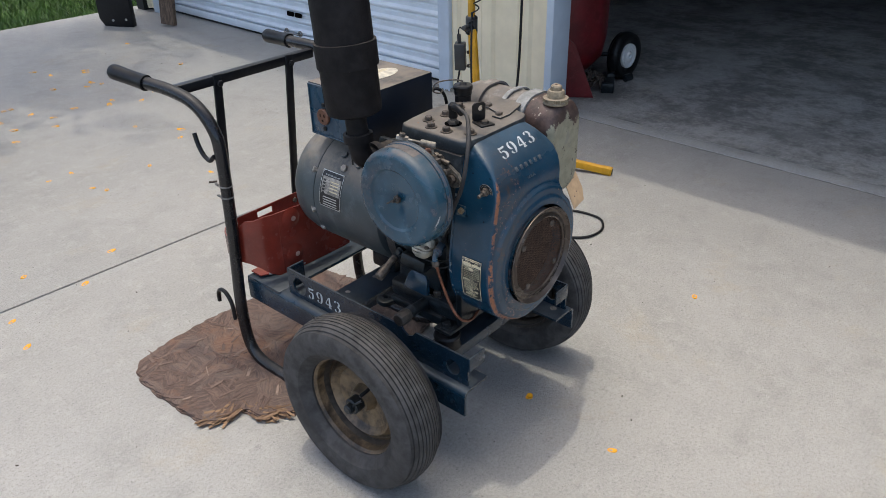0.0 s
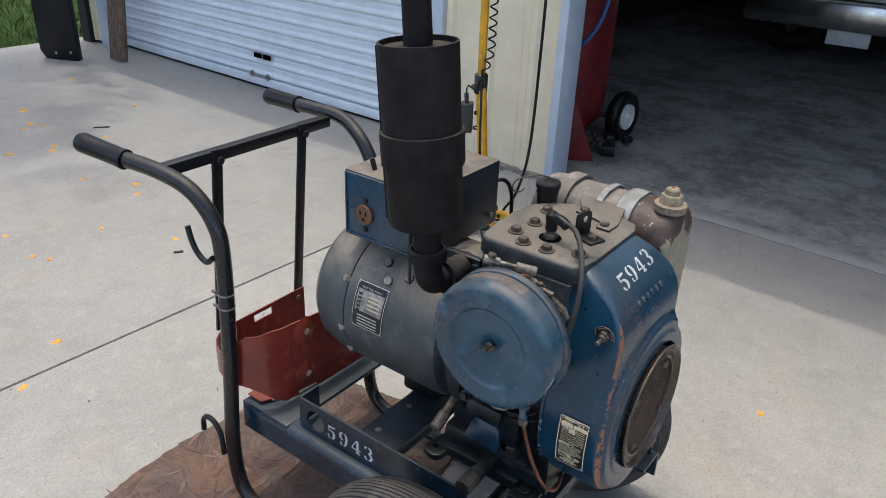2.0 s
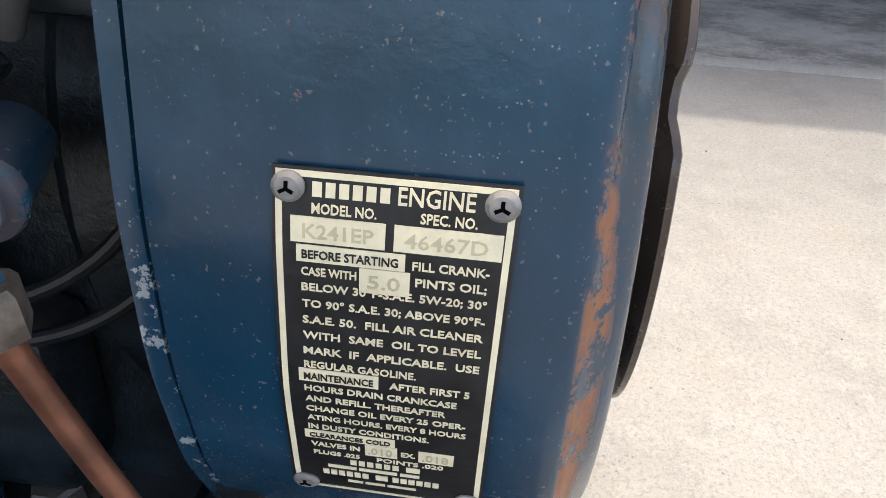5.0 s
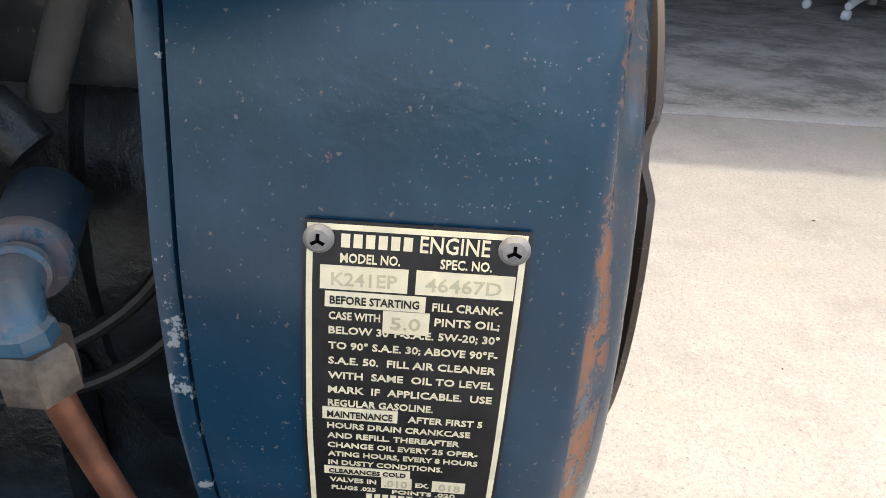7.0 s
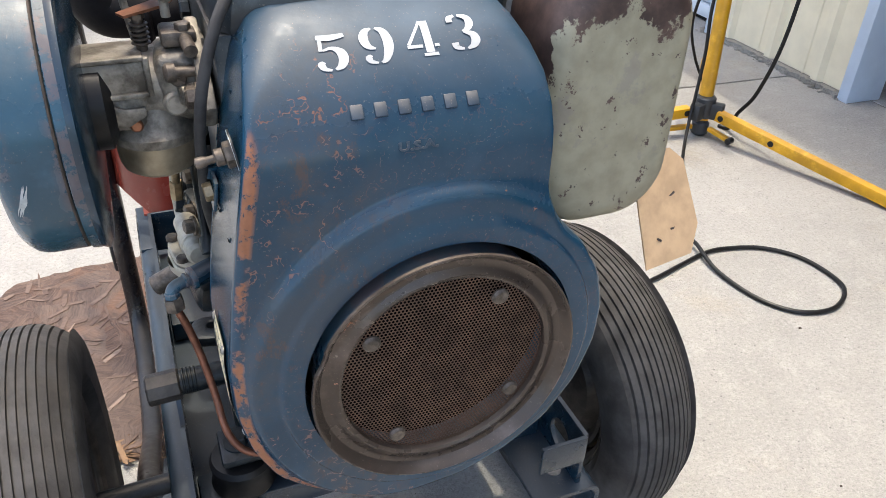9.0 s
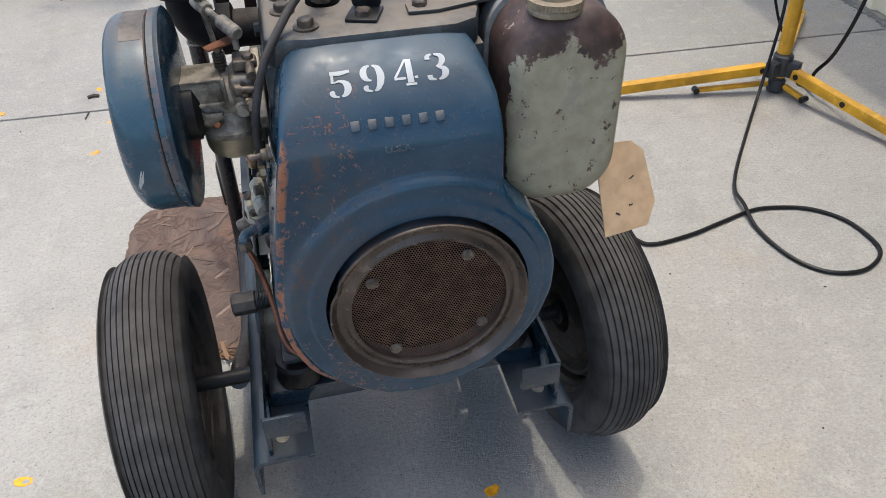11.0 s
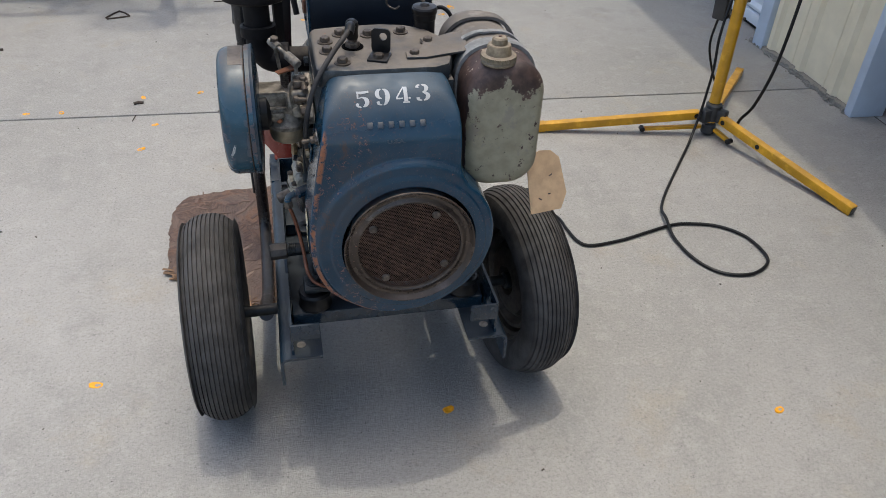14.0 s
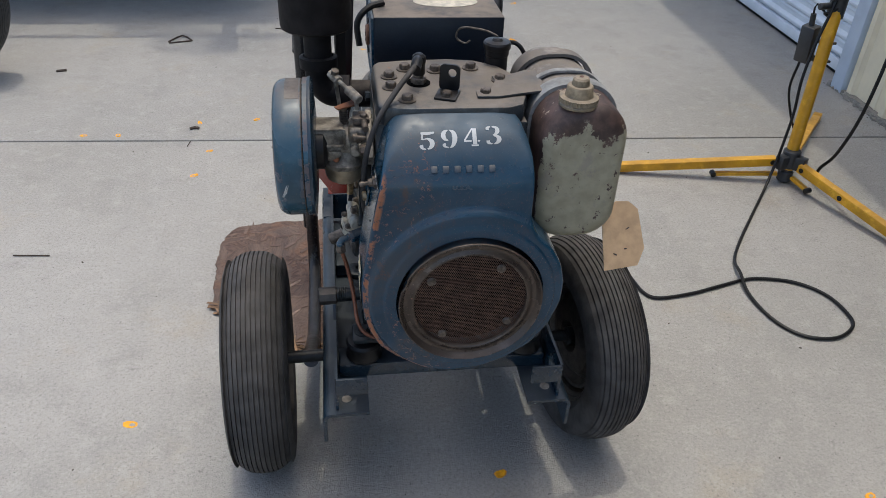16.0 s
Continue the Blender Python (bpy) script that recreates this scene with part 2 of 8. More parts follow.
MAT_ALU = plain("stained_cast_aluminium", (0.20, 0.175, 0.14), 0.50, 0.40, 0.6, 55.0, 0.6, 0.0015, dust=0.25, second=(0.36, 0.33, 0.28))
MAT_BARE = plain("scraped_bare_metal", (0.38, 0.41, 0.42), 0.5, 0.2, 0.2, 150.0)
MAT_BONE = plain("pale_dirty_hose", (0.34, 0.32, 0.26), 0.6, 0.0, 0.35, 45.0, dust=0.2)
MAT_BRASS = plain("tarnished_brass", (0.30, 0.235, 0.15), 0.45, 0.8, 0.4, 90.0)
MAT_COPPER = plain("dull_copper", (0.33, 0.15, 0.09), 0.42, 0.85, 0.35, 60.0)
MAT_WHITE = paint("white_stencil_paint", (0.56, 0.59, 0.60), 0.5, 0.15, 0.5, fade=0.1, flecks=0.6)
MAT_YELLOW = paint("yellow_enamel", (0.72, 0.36, 0.015), 0.4, 0.15, 0.25)
MAT_RED = paint("red_oxide_paint", (0.25, 0.036, 0.022), 0.24, 0.08, 0.08, fade=0.12)
MAT_RED_GLOSS = paint("dark_red_enamel", (0.17, 0.010, 0.014), 0.35, 0.1, 0.03)
MAT_TAN = plain("tan_card", (0.50, 0.34, 0.20), 0.8, 0.0, 0.15, 40.0)
MAT_CREAM = plain("cream_steel_siding", (0.72, 0.63, 0.45), 0.5, 0.0, 0.06, 8.0, 0.1)
MAT_DOOR = plain("pale_blue_grey_steel", (0.66, 0.705, 0.745), 0.42, 0.0, 0.06, 8.0, 0.1)
MAT_TRIM = plain("light_blue_trim_steel", (0.49, 0.56, 0.64), 0.42, 0.0, 0.06, 8.0, 0.1)
MAT_GAP = plain("grimy_threshold", (0.10, 0.09, 0.075), 0.8, 0.0, 0.5, 30.0, 0.5)
MAT_PETAL = plain("yellow_petal", (0.88, 0.38, 0.010), 0.55, 0.0, 0.2, 200.0)
MAT_TWIG = plain("dry_brown_twig", (0.05, 0.035, 0.025), 0.8, 0.0, 0.4, 90.0)
MAT_PLATE = plain("black_name_plate", (0.014, 0.014, 0.015), 0.42, 0.3, 0.5, 80.0)
MAT_PLATE_TEXT = plain("cream_plate_metal", (0.78, 0.68, 0.46), 0.42, 0.0, 0.10, 120.0)
MAT_PLATE_GREY = plain("grey_plate_metal", (0.42, 0.43, 0.42), 0.42, 0.5, 0.2, 150.0)
MAT_FADED = plain("faded_stamping", (0.52, 0.45, 0.29), 0.5, 0.0, 0.15, 120.0)
MAT_GREEN = plain("grass_blade", (0.075, 0.150, 0.022), 0.6, 0.0, 0.5, 9.0)
MAT_FOLIAGE = plain("dark_leaves", (0.022, 0.05, 0.014), 0.6, 0.0, 0.6, 5.0)
MAT_CHROME = plain("scuffed_chrome", (0.62, 0.60, 0.57), 0.22, 1.0, 0.15, 12.0)
MAT_PLASTIC = plain("dark_grey_plastic", (0.03, 0.033, 0.036), 0.45, 0.0, 0.2, 20.0)
MAT_HOSE = plain("blue_air_hose", (0.02, 0.08, 0.22), 0.4)
# Grime on bolts and caps; on the rims' inner side it stands for shade.
MAT_GRIMY_SHADED = plain("grimy_and_shaded_brown_steel", (0.045, 0.038, 0.032), 0.46, 0.2, 0.5, 60.0, 0.5, dust=0.1)
MAT_IVORY = plain("aged_ivory_plastic", (0.21, 0.165, 0.105), 0.6, 0.0, 0.35, 90.0, 0.2, dust=0.4)
MAT_BAKELITE = plain("brown_bakelite", (0.13, 0.055, 0.03), 0.45, 0.0, 0.3, 80.0)
# Near-black colour: the garage's dimness is put into the walls and ceiling.
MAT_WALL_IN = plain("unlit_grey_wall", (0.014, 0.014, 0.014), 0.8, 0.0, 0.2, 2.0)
MAT_WHITE_STEEL = plain("white_enamel_steel", (0.66, 0.66, 0.64), 0.4, 0.0, 0.1, 15.0)


def make_tank_paint():
    """Brown primer with big flaked islands of pale sage-green paint on the end that faces forward."""
    k = Nodes("flaking_green_over_brown_paint")
    brown = k.mix(k.step(k.noise(40.0, 6.0, 0.65), 0.35, 0.7), (0.040, 0.024, 0.020), (0.10, 0.060, 0.048))
    cream = k.step(k.noise(75.0, 6.0, 0.7), 0.60, 0.64)
    brown = k.mix(k.math("MULTIPLY", cream, k.step(k.noise(13.0, 2.0), 0.5, 0.58)), brown, (0.42, 0.36, 0.28))
    green = k.mix(k.step(k.noise(55.0, 5.0), 0.3, 0.7), (0.240, 0.218, 0.150), (0.315, 0.290, 0.205))
    s = k.tree.nodes.new("ShaderNodeSeparateXYZ")
    k.link(k.where.outputs["Position"], s.inputs[0])
    n = k.tree.nodes.new("ShaderNodeSeparateXYZ")
    k.link(k.where.outputs["Normal"], n.inputs[0])
    low = k.math("ADD", k.math("SUBTRACT", 0.795, s.outputs[2]), k.math("MULTIPLY", k.math("SUBTRACT", k.noise(26.0, 6.0, 0.7), 0.5), 0.16))
    front = k.math("ADD", k.math("MULTIPLY", n.outputs[1], -1.0), k.math("MULTIPLY", k.math("SUBTRACT", k.noise(40.0, 5.0, 0.7), 0.5), 0.9))
    on = k.math("MULTIPLY", k.step(low, 0.0, 0.006), k.step(front, 0.42, 0.46))
    chips = k.math("MAXIMUM", k.step(k.noise(58.0, 6.0, 0.72), 0.625, 0.645), k.step(k.noise(21.0, 7.0, 0.75), 0.62, 0.635))
    rubbed = k.step(k.noise(17.0, 7.0, 0.7), 0.54, 0.60)
    green = k.mix(k.math("MULTIPLY", rubbed, 0.40), green, (0.20, 0.175, 0.165))
    on = k.math("MULTIPLY", on, k.math("SUBTRACT", 1.0, chips))
    k.bump(k.math("ADD", k.math("MULTIPLY", on, 0.8), k.math("MULTIPLY", k.noise(120.0, 5.0), 0.4)), 0.5, 0.0012)
    return k.done(k.mix(on, brown, green), 0.55)


def make_osb():
    """Weathered strand board: flat chips that lie at all angles, each with its own grain, grey-brown with raw orange patches."""
    k = Nodes("weathered_strand_board")
    v = k.add("ShaderNodeTexVoronoi", Scale=15.0, Randomness=1.0)
    warp = k.add("ShaderNodeTexNoise", Scale=16.0, Detail=4.0)
    k.link(k.where.outputs["Position"], warp.inputs["Vector"])
    plus = k.tree.nodes.new("ShaderNodeMix")
    plus.data_type = "VECTOR"
    plus.inputs[0].default_value = 0.035
    k.link(k.where.outputs["Position"], plus.inputs[4])
    k.link(warp.outputs["Color"], plus.inputs[5])
    k.link(plus.outputs[1], v.inputs["Vector"])
    g = k.tree.nodes.new("ShaderNodeSeparateColor")
    k.link(v.outputs["Color"], g.inputs[0])
    spin = k.tree.nodes.new("ShaderNodeVectorRotate")
    spin.rotation_type = "Z_AXIS"
    k.link(plus.outputs[1], spin.inputs["Vector"])
    k.link(k.math("MULTIPLY", g.outputs[0], 3.14), spin.inputs["Angle"])

    def straw(scale, thin):
        m = k.add("ShaderNodeMapping")
        m.inputs["Scale"].default_value = (1.0, thin, 1.0)
        k.link(spin.outputs[0], m.inputs[0])
        n = k.add("ShaderNodeTexNoise", Scale=scale, Detail=6.0, Roughness=0.7)
        k.link(m.outputs[0], n.inputs["Vector"])
        return n.outputs["Fac"]

    fibre, coarse = straw(34.0, 14.0), straw(14.0, 9.0)
    chip = k.mix(k.step(coarse, 0.35, 0.66), (0.085, 0.053, 0.041), (0.205, 0.130, 0.098))
    chip = k.mix(k.math("MULTIPLY", g.outputs[1], 0.45), chip, (0.205, 0.160, 0.135))
    chip = k.mix(k.math("MULTIPLY", g.outputs[2], 0.35), chip, (0.085, 0.055, 0.045))
    raw = k.math("MULTIPLY", k.step(k.noise(4.2, 5.0, 0.7), 0.50, 0.64), 0.42)
    chip = k.mix(raw, chip, (0.27, 0.125, 0.062))
    chip = k.mix(k.math("MULTIPLY", k.step(fibre, 0.52, 0.68), 0.55), chip, (0.035, 0.025, 0.021))
    chip = k.mix(k.math("MULTIPLY", k.step(fibre, 0.44, 0.34), 0.4), chip, (0.30, 0.22, 0.17))
    k.bump(k.math("ADD", k.math("MULTIPLY", coarse, 1.2), fibre), 0.9, 0.005)
    return k.done(chip, 0.85)


def make_strands():
    """Loose flakes of the board: each its own brown, grey or raw orange."""
    k = Nodes("wood_flakes")
    pick = k.where.outputs["Random Per Island"]
    col = k.mix(k.step(pick, 0.15, 0.85), (0.120, 0.077, 0.060), (0.195, 0.132, 0.104))
    col = k.mix(k.step(pick, 0.93, 0.95), col, (0.30, 0.215, 0.170))
    grain = k.noise(120.0, 6.0, 0.75, (0.5, 1.3, 1.0))
    col = k.mix(k.math("MULTIPLY", k.step(grain, 0.46, 0.64), 0.45), col, (0.060, 0.042, 0.035))
    k.bump(grain, 0.6, 0.002)
    return k.done(col, 0.85)


def make_torn():
    """Freshly torn wood fibre along the broken edge."""
    k = Nodes("torn_orange_wood")
    pick = k.where.outputs["Random Per Island"]
    col = k.mix(pick, (0.12, 0.068, 0.040), (0.30, 0.185, 0.105))
    k.bump(k.noise(300.0, 5.0, 0.7), 0.6, 0.002)
    return k.done(col, 0.85)


def make_mesh_metal():
    """Perforated brown sheet: staggered round holes that go right through."""
    k = Nodes("perforated_brown_steel")
    s = k.tree.nodes.new("ShaderNodeSeparateXYZ")
    k.link(k.where.outputs["Position"], s.inputs[0])
    pitch = 0.0032

    def lattice(shift):
        a = k.math("SUBTRACT", k.math("FRACT", k.math("ADD", k.math("DIVIDE", s.outputs[0], pitch), 50.0 + shift)), 0.5)
        b = k.math("SUBTRACT", k.math("FRACT", k.math("ADD", k.math("DIVIDE", s.outputs[2], pitch * 1.732), 50.0 + shift)), 0.5)
        b = k.math("MULTIPLY", b, 1.732)
        return k.math("SQRT", k.math("ADD", k.math("MULTIPLY", a, a), k.math("MULTIPLY", b, b)))

    d = k.math("MINIMUM", lattice(0.0), lattice(0.5))
    hole = k.step(d, 0.37, 0.33)
    col = k.mix(k.step(k.noise(50.0, 5.0), 0.3, 0.7), (0.050, 0.027, 0.019), (0.105, 0.060, 0.042))
    k.done(col, 0.6, 0.3)
    clear = k.tree.nodes.new("ShaderNodeBsdfTransparent")
    both = k.tree.nodes.new("ShaderNodeMixShader")
    k.link(hole, both.inputs[0])
    k.link(k.bsdf.outputs[0], both.inputs[1])
    k.link(clear.outputs[0], both.inputs[2])
    k.link(both.outputs[0], k.tree.nodes["Material Output"].inputs[0])
    return k.mat


def make_wood():
    k = Nodes("weathered_plank")
    grain = k.noise(30.0, 6.0, 0.7, (4.0, 4.0, 0.35))
    col = k.mix(k.step(grain, 0.35, 0.7), (0.07, 0.045, 0.03), (0.21, 0.14, 0.095))
    k.bump(grain, 0.5, 0.003)
    return k.done(col, 0.8)


MAT_TANK = make_tank_paint()
MAT_OSB = make_osb()
MAT_FLAKES = make_strands()
MAT_TORN = make_torn()
MAT_SCREEN = make_mesh_metal()
MAT_PLANK = make_wood()
MAT_SCREEN_RIM = paint("brown_worn_screen_rim", (0.080, 0.060, 0.048), 0.26, 0.15, 0.5, fade=0.35, metal=0.45)
MAT_TANK_GREY = paint("scuffed_grey_tank_paint", (0.125, 0.115, 0.105), 0.5, 0.4, 0.25, fade=0.9)
MAT_LABEL = plain("dirty_brown_label", (0.085, 0.072, 0.066), 0.55, 0.0, 0.4, 70.0, 0.3, dust=0.35)
MAT_MORTAR = concrete("dirty_broken_mortar", (0.27, 0.25, 0.215), 1.0, 1.3)
MAT_STRAP = plain("pale_galvanised_strap", (0.24, 0.24, 0.23), 0.6, 0.1, 0.3, 50.0)
MAT_RIM = plain("rusty_tan_wheel_paint", (0.085, 0.050, 0.026), 0.40, 0.0, 0.75, 26.0, 0.6, 0.002, dust=0.04, second=(0.195, 0.130, 0.070))

# ---- building blocks ----
PLACE = {}


def join(bm, other):
    """Adds the mesh other to bm and frees it."""
    made = {v: bm.verts.new(v.co) for v in other.verts}
    for f in other.faces:
        try:
            bm.faces.new([made[v] for v in f.verts])
        except ValueError:
            pass
    other.free()
    return bm


def turn_to(way):
    return Vector(way).to_track_quat("Z", "Y").to_matrix().to_4x4()


def box(bm, at, size, bevel=0.0, turn=None, seg=2):
    t = bmesh.new()
    bmesh.ops.create_cube(t, size=1.0)
    bmesh.ops.scale(t, vec=size, verts=t.verts)
    if bevel:
        bmesh.ops.bevel(t, geom=t.edges[:], offset=bevel, segments=seg, profile=0.5, affect="EDGES")
    m = Matrix.Translation(at) @ (turn or Matrix())
    bmesh.ops.transform(t, matrix=m, verts=t.verts)
    return join(bm, t)


def lathe(bm, at, way, profile, seg=32, closed=False):
    """Turns (radius, height) pairs round the line through at along way. closed: the profile is a loop."""
    m = Matrix.Translation(at) @ turn_to(way)
    rings = []
    for r, h in profile:
        if r < 1e-6:
            rings.append([bm.verts.new(m @ Vector((0, 0, h)))])
        else:
            rings.append([bm.verts.new(m @ Vector((r * math.cos(a), r * math.sin(a), h))) for a in (2 * math.pi * n / seg for n in range(seg))])
    pairs = list(zip(rings, rings[1:])) + ([(rings[-1], rings[0])] if closed else [])
    for a, b in pairs:
        for n in range(seg):
            o = (n + 1) % seg
            if len(a) == 1 and len(b) == 1:
                continue
            if len(a) == 1:
                bm.faces.new((a[0], b[n], b[o]))
            elif len(b) == 1:
                bm.faces.new((a[n], a[o], b[0]))
            else:
                bm.faces.new((a[n], a[o], b[o], b[n]))
    return bm


def rod(bm, a, b, r, seg=20, edge=0.0, top=None):
    """A round bar from a to b with closed ends; edge rounds its rims; top is the radius at b."""
    a, b = Vector(a), Vector(b)
    h, q = (b - a).length, top or r
    e = min(edge, r * 0.8, h * 0.4)
    profile = [(0, 0), (r - e, 0), (r, e), (q, h - e), (q - e, h), (0, h)] if e else [(0, 0), (r, 0), (q, h), (0, h)]
    return lathe(bm, a, b - a, profile, seg)


def smooth_line(points, steps=8):
    """A Catmull-Rom line through the points."""
    p = [Vector(x) for x in points]
    p = [2 * p[0] - p[1]] + p + [2 * p[-1] - p[-2]]
    out = []
    for a, b, c, d in zip(p, p[1:], p[2:], p[3:]):
        for n in range(steps):
            t = n / steps
            out.append(0.5 * ((2 * b) + (c - a) * t + (2 * a - 5 * b + 4 * c - d) * t * t + (3 * b - a - 3 * c + d) * t ** 3))
    return out + [p[-2]]


def pipe(bm, points, r, seg=12, smooth=8, caps=True):
    """A round tube along a line of points."""
    line = smooth_line(points, smooth) if smooth else [Vector(x) for x in points]
    side, rings = None, []
    for n, at in enumerate(line):
        way = (line[min(n + 1, len(line) - 1)] - line[max(n - 1, 0)]).normalized()
        if side is None:
            side = way.orthogonal().normalized()
        side = (side - way * side.dot(way)).normalized()
        other = way.cross(side)
        rings.append([bm.verts.new(at + r * (math.cos(a) * side + math.sin(a) * other)) for a in (2 * math.pi * k / seg for k in range(seg))])
    for a, b in zip(rings, rings[1:]):
        for k in range(seg):
            o = (k + 1) % seg
            bm.faces.new((a[k], a[o], b[o], b[k]))
    if caps:
        bm.faces.new(rings[0][::-1])
        bm.faces.new(rings[-1])
    return bm


def slab(bm, outline, m, thick, bevel=0.0, holes=()):
    """A flat plate: a 2D outline (counter-clockwise), laid by the matrix m, thick along its z. holes: (x, y, r)."""
    t = bmesh.new()
    loops = [list(outline)] + [[(x + r * math.cos(a), y - r * math.sin(a)) for a in (2 * math.pi * k / 20 for k in range(20))] for x, y, r in holes]
    edges = []
    for loop in loops:
        vs = [t.verts.new((x, y, 0)) for x, y in loop]
        edges += [t.edges.new((a, b)) for a, b in zip(vs, vs[1:] + vs[:1])]
    bmesh.ops.triangle_fill(t, edges=edges, use_beauty=True, use_dissolve=False)
    for f in t.faces:
        if f.normal.z < 0:
            f.normal_flip()
    solid = bmesh.ops.extrude_face_region(t, geom=t.faces[:])
    bmesh.ops.translate(t, vec=(0, 0, thick), verts=[v for v in solid["geom"] if isinstance(v, bmesh.types.BMVert)])
    bmesh.ops.recalc_face_normals(t, faces=t.faces)
    if bevel:
        rim = [e for e in t.edges if len(e.link_faces) == 2 and abs(e.calc_face_angle(0)) > 0.9]
        bmesh.ops.bevel(t, geom=rim, offset=bevel, segments=2, profile=0.5, affect="EDGES")
    bmesh.ops.transform(t, matrix=m, verts=t.verts)
    return join(bm, t)


def rounded(w, h, r, steps=5):
    """A rounded rectangle round the origin."""
    out = []
    for cx, cy, a in ((w / 2 - r, h / 2 - r, 0), (-w / 2 + r, h / 2 - r, 90), (-w / 2 + r, -h / 2 + r, 180), (w / 2 - r, -h / 2 + r, 270)):
        out += [(cx + r * math.cos(radians(a + 90 * k / steps)), cy + r * math.sin(radians(a + 90 * k / steps))) for k in range(steps + 1)]
    return out


def hexbolt(bm, at, way=(0, 0, 1), r=0.008, h=0.006, washer=0.0):
    if washer:
        lathe(bm, at, way, [(0, 0), (washer, 0), (washer, 0.0022), (0, 0.0022)], 20)
    lathe(bm, Vector(at) + Vector(way).normalized() * (0.002 if washer else 0), way, [(0, 0), (r, 0), (r, h * 0.85), (r * 0.86, h), (0, h)], 6)
    return bm


def mesh_of(name, bm, material, sharp=32.0):
    bmesh.ops.recalc_face_normals(bm, faces=bm.faces)
    me = bpy.data.meshes.new(name)
    bm.to_mesh(me)
    bm.free()
    me.materials.append(material)
    me.shade_smooth()
    me.set_sharp_from_angle(angle=radians(sharp))
    return me


def part(name, bm, material, parent=None, label="", sharp=32.0):
    """Links bm as one mesh object; its origin is the middle of its bounds."""
    lo = Vector([min(v.co[k] for v in bm.verts) for k in range(3)])
    hi = Vector([max(v.co[k] for v in bm.verts) for k in range(3)])
    mid = (lo + hi) / 2
    bmesh.ops.translate(bm, vec=-mid, verts=bm.verts)
    ob = new(name, mesh_of(name, bm, material, sharp))
    PLACE[ob.name] = mid
    if parent:
        ob.parent = parent
        ob.location = mid - PLACE[parent.name]
    else:
        ob.location = mid
    return tagged(ob, label) if label else ob


def thing(name, at, label, category, group=""):
    ob = new(name)
    ob.location = at
    ob.empty_display_size = 0.1
    PLACE[ob.name] = Vector(at)
    return tagged(ob, label, category, group)


def built(name, bm, material, label, category, group="", kind="", sharp=32.0):
    """A thing that is one mesh."""
    return tagged(part(name, bm, material, None, "", sharp), label, category, group, kind)


def letters(text, size, m, depth=0.0003, fit=None, bold=0.0, align="LEFT"):
    """Raised lettering from the built-in font as a mesh, laid by m; fit squeezes it to a width."""
    cu = bpy.data.curves.new("lettering", "FONT")
    cu.body, cu.size, cu.extrude, cu.offset, cu.resolution_u = text, size, depth, bold, 2
    cu.align_x = align
    ob = bpy.data.objects.new("lettering", cu)
    scene.collection.objects.link(ob)
    bpy.context.view_layer.update()
    me = bpy.data.meshes.new_from_object(ob.evaluated_get(bpy.context.evaluated_depsgraph_get()))
    bm = bmesh.new()
    bm.from_mesh(me)
    bpy.data.objects.remove(ob)
    bpy.data.curves.remove(cu)
    bpy.data.meshes.remove(me)
    if fit:
        x0, x1 = min(v.co.x for v in bm.verts), max(v.co.x for v in bm.verts)
        for v in bm.verts:
            v.co.x = (v.co.x - x0) * fit / (x1 - x0)
    bmesh.ops.transform(bm, matrix=m, verts=bm.verts)
    return bm


def stroke(bm, line, place):
    """A flat ribbon (x, y, width), its outline laid onto a surface by place(x, y)."""
    left, right = [], []
    for n, (x, y, w) in enumerate(line):
        a, b = line[max(n - 1, 0)], line[min(n + 1, len(line) - 1)]
        dx, dy = b[0] - a[0], b[1] - a[1]
        d = math.hypot(dx, dy) or 1.0
        nx, ny = -dy / d * w / 2, dx / d * w / 2
        left.append(bm.verts.new(place(x + nx, y + ny)))
        right.append(bm.verts.new(place(x - nx, y - ny)))
    for k in range(len(line) - 1):
        bm.faces.new((left[k], left[k + 1], right[k + 1], right[k]))
    return bm


def curve2(points, steps=6):
    return [tuple(v) for v in smooth_line(points, steps)]


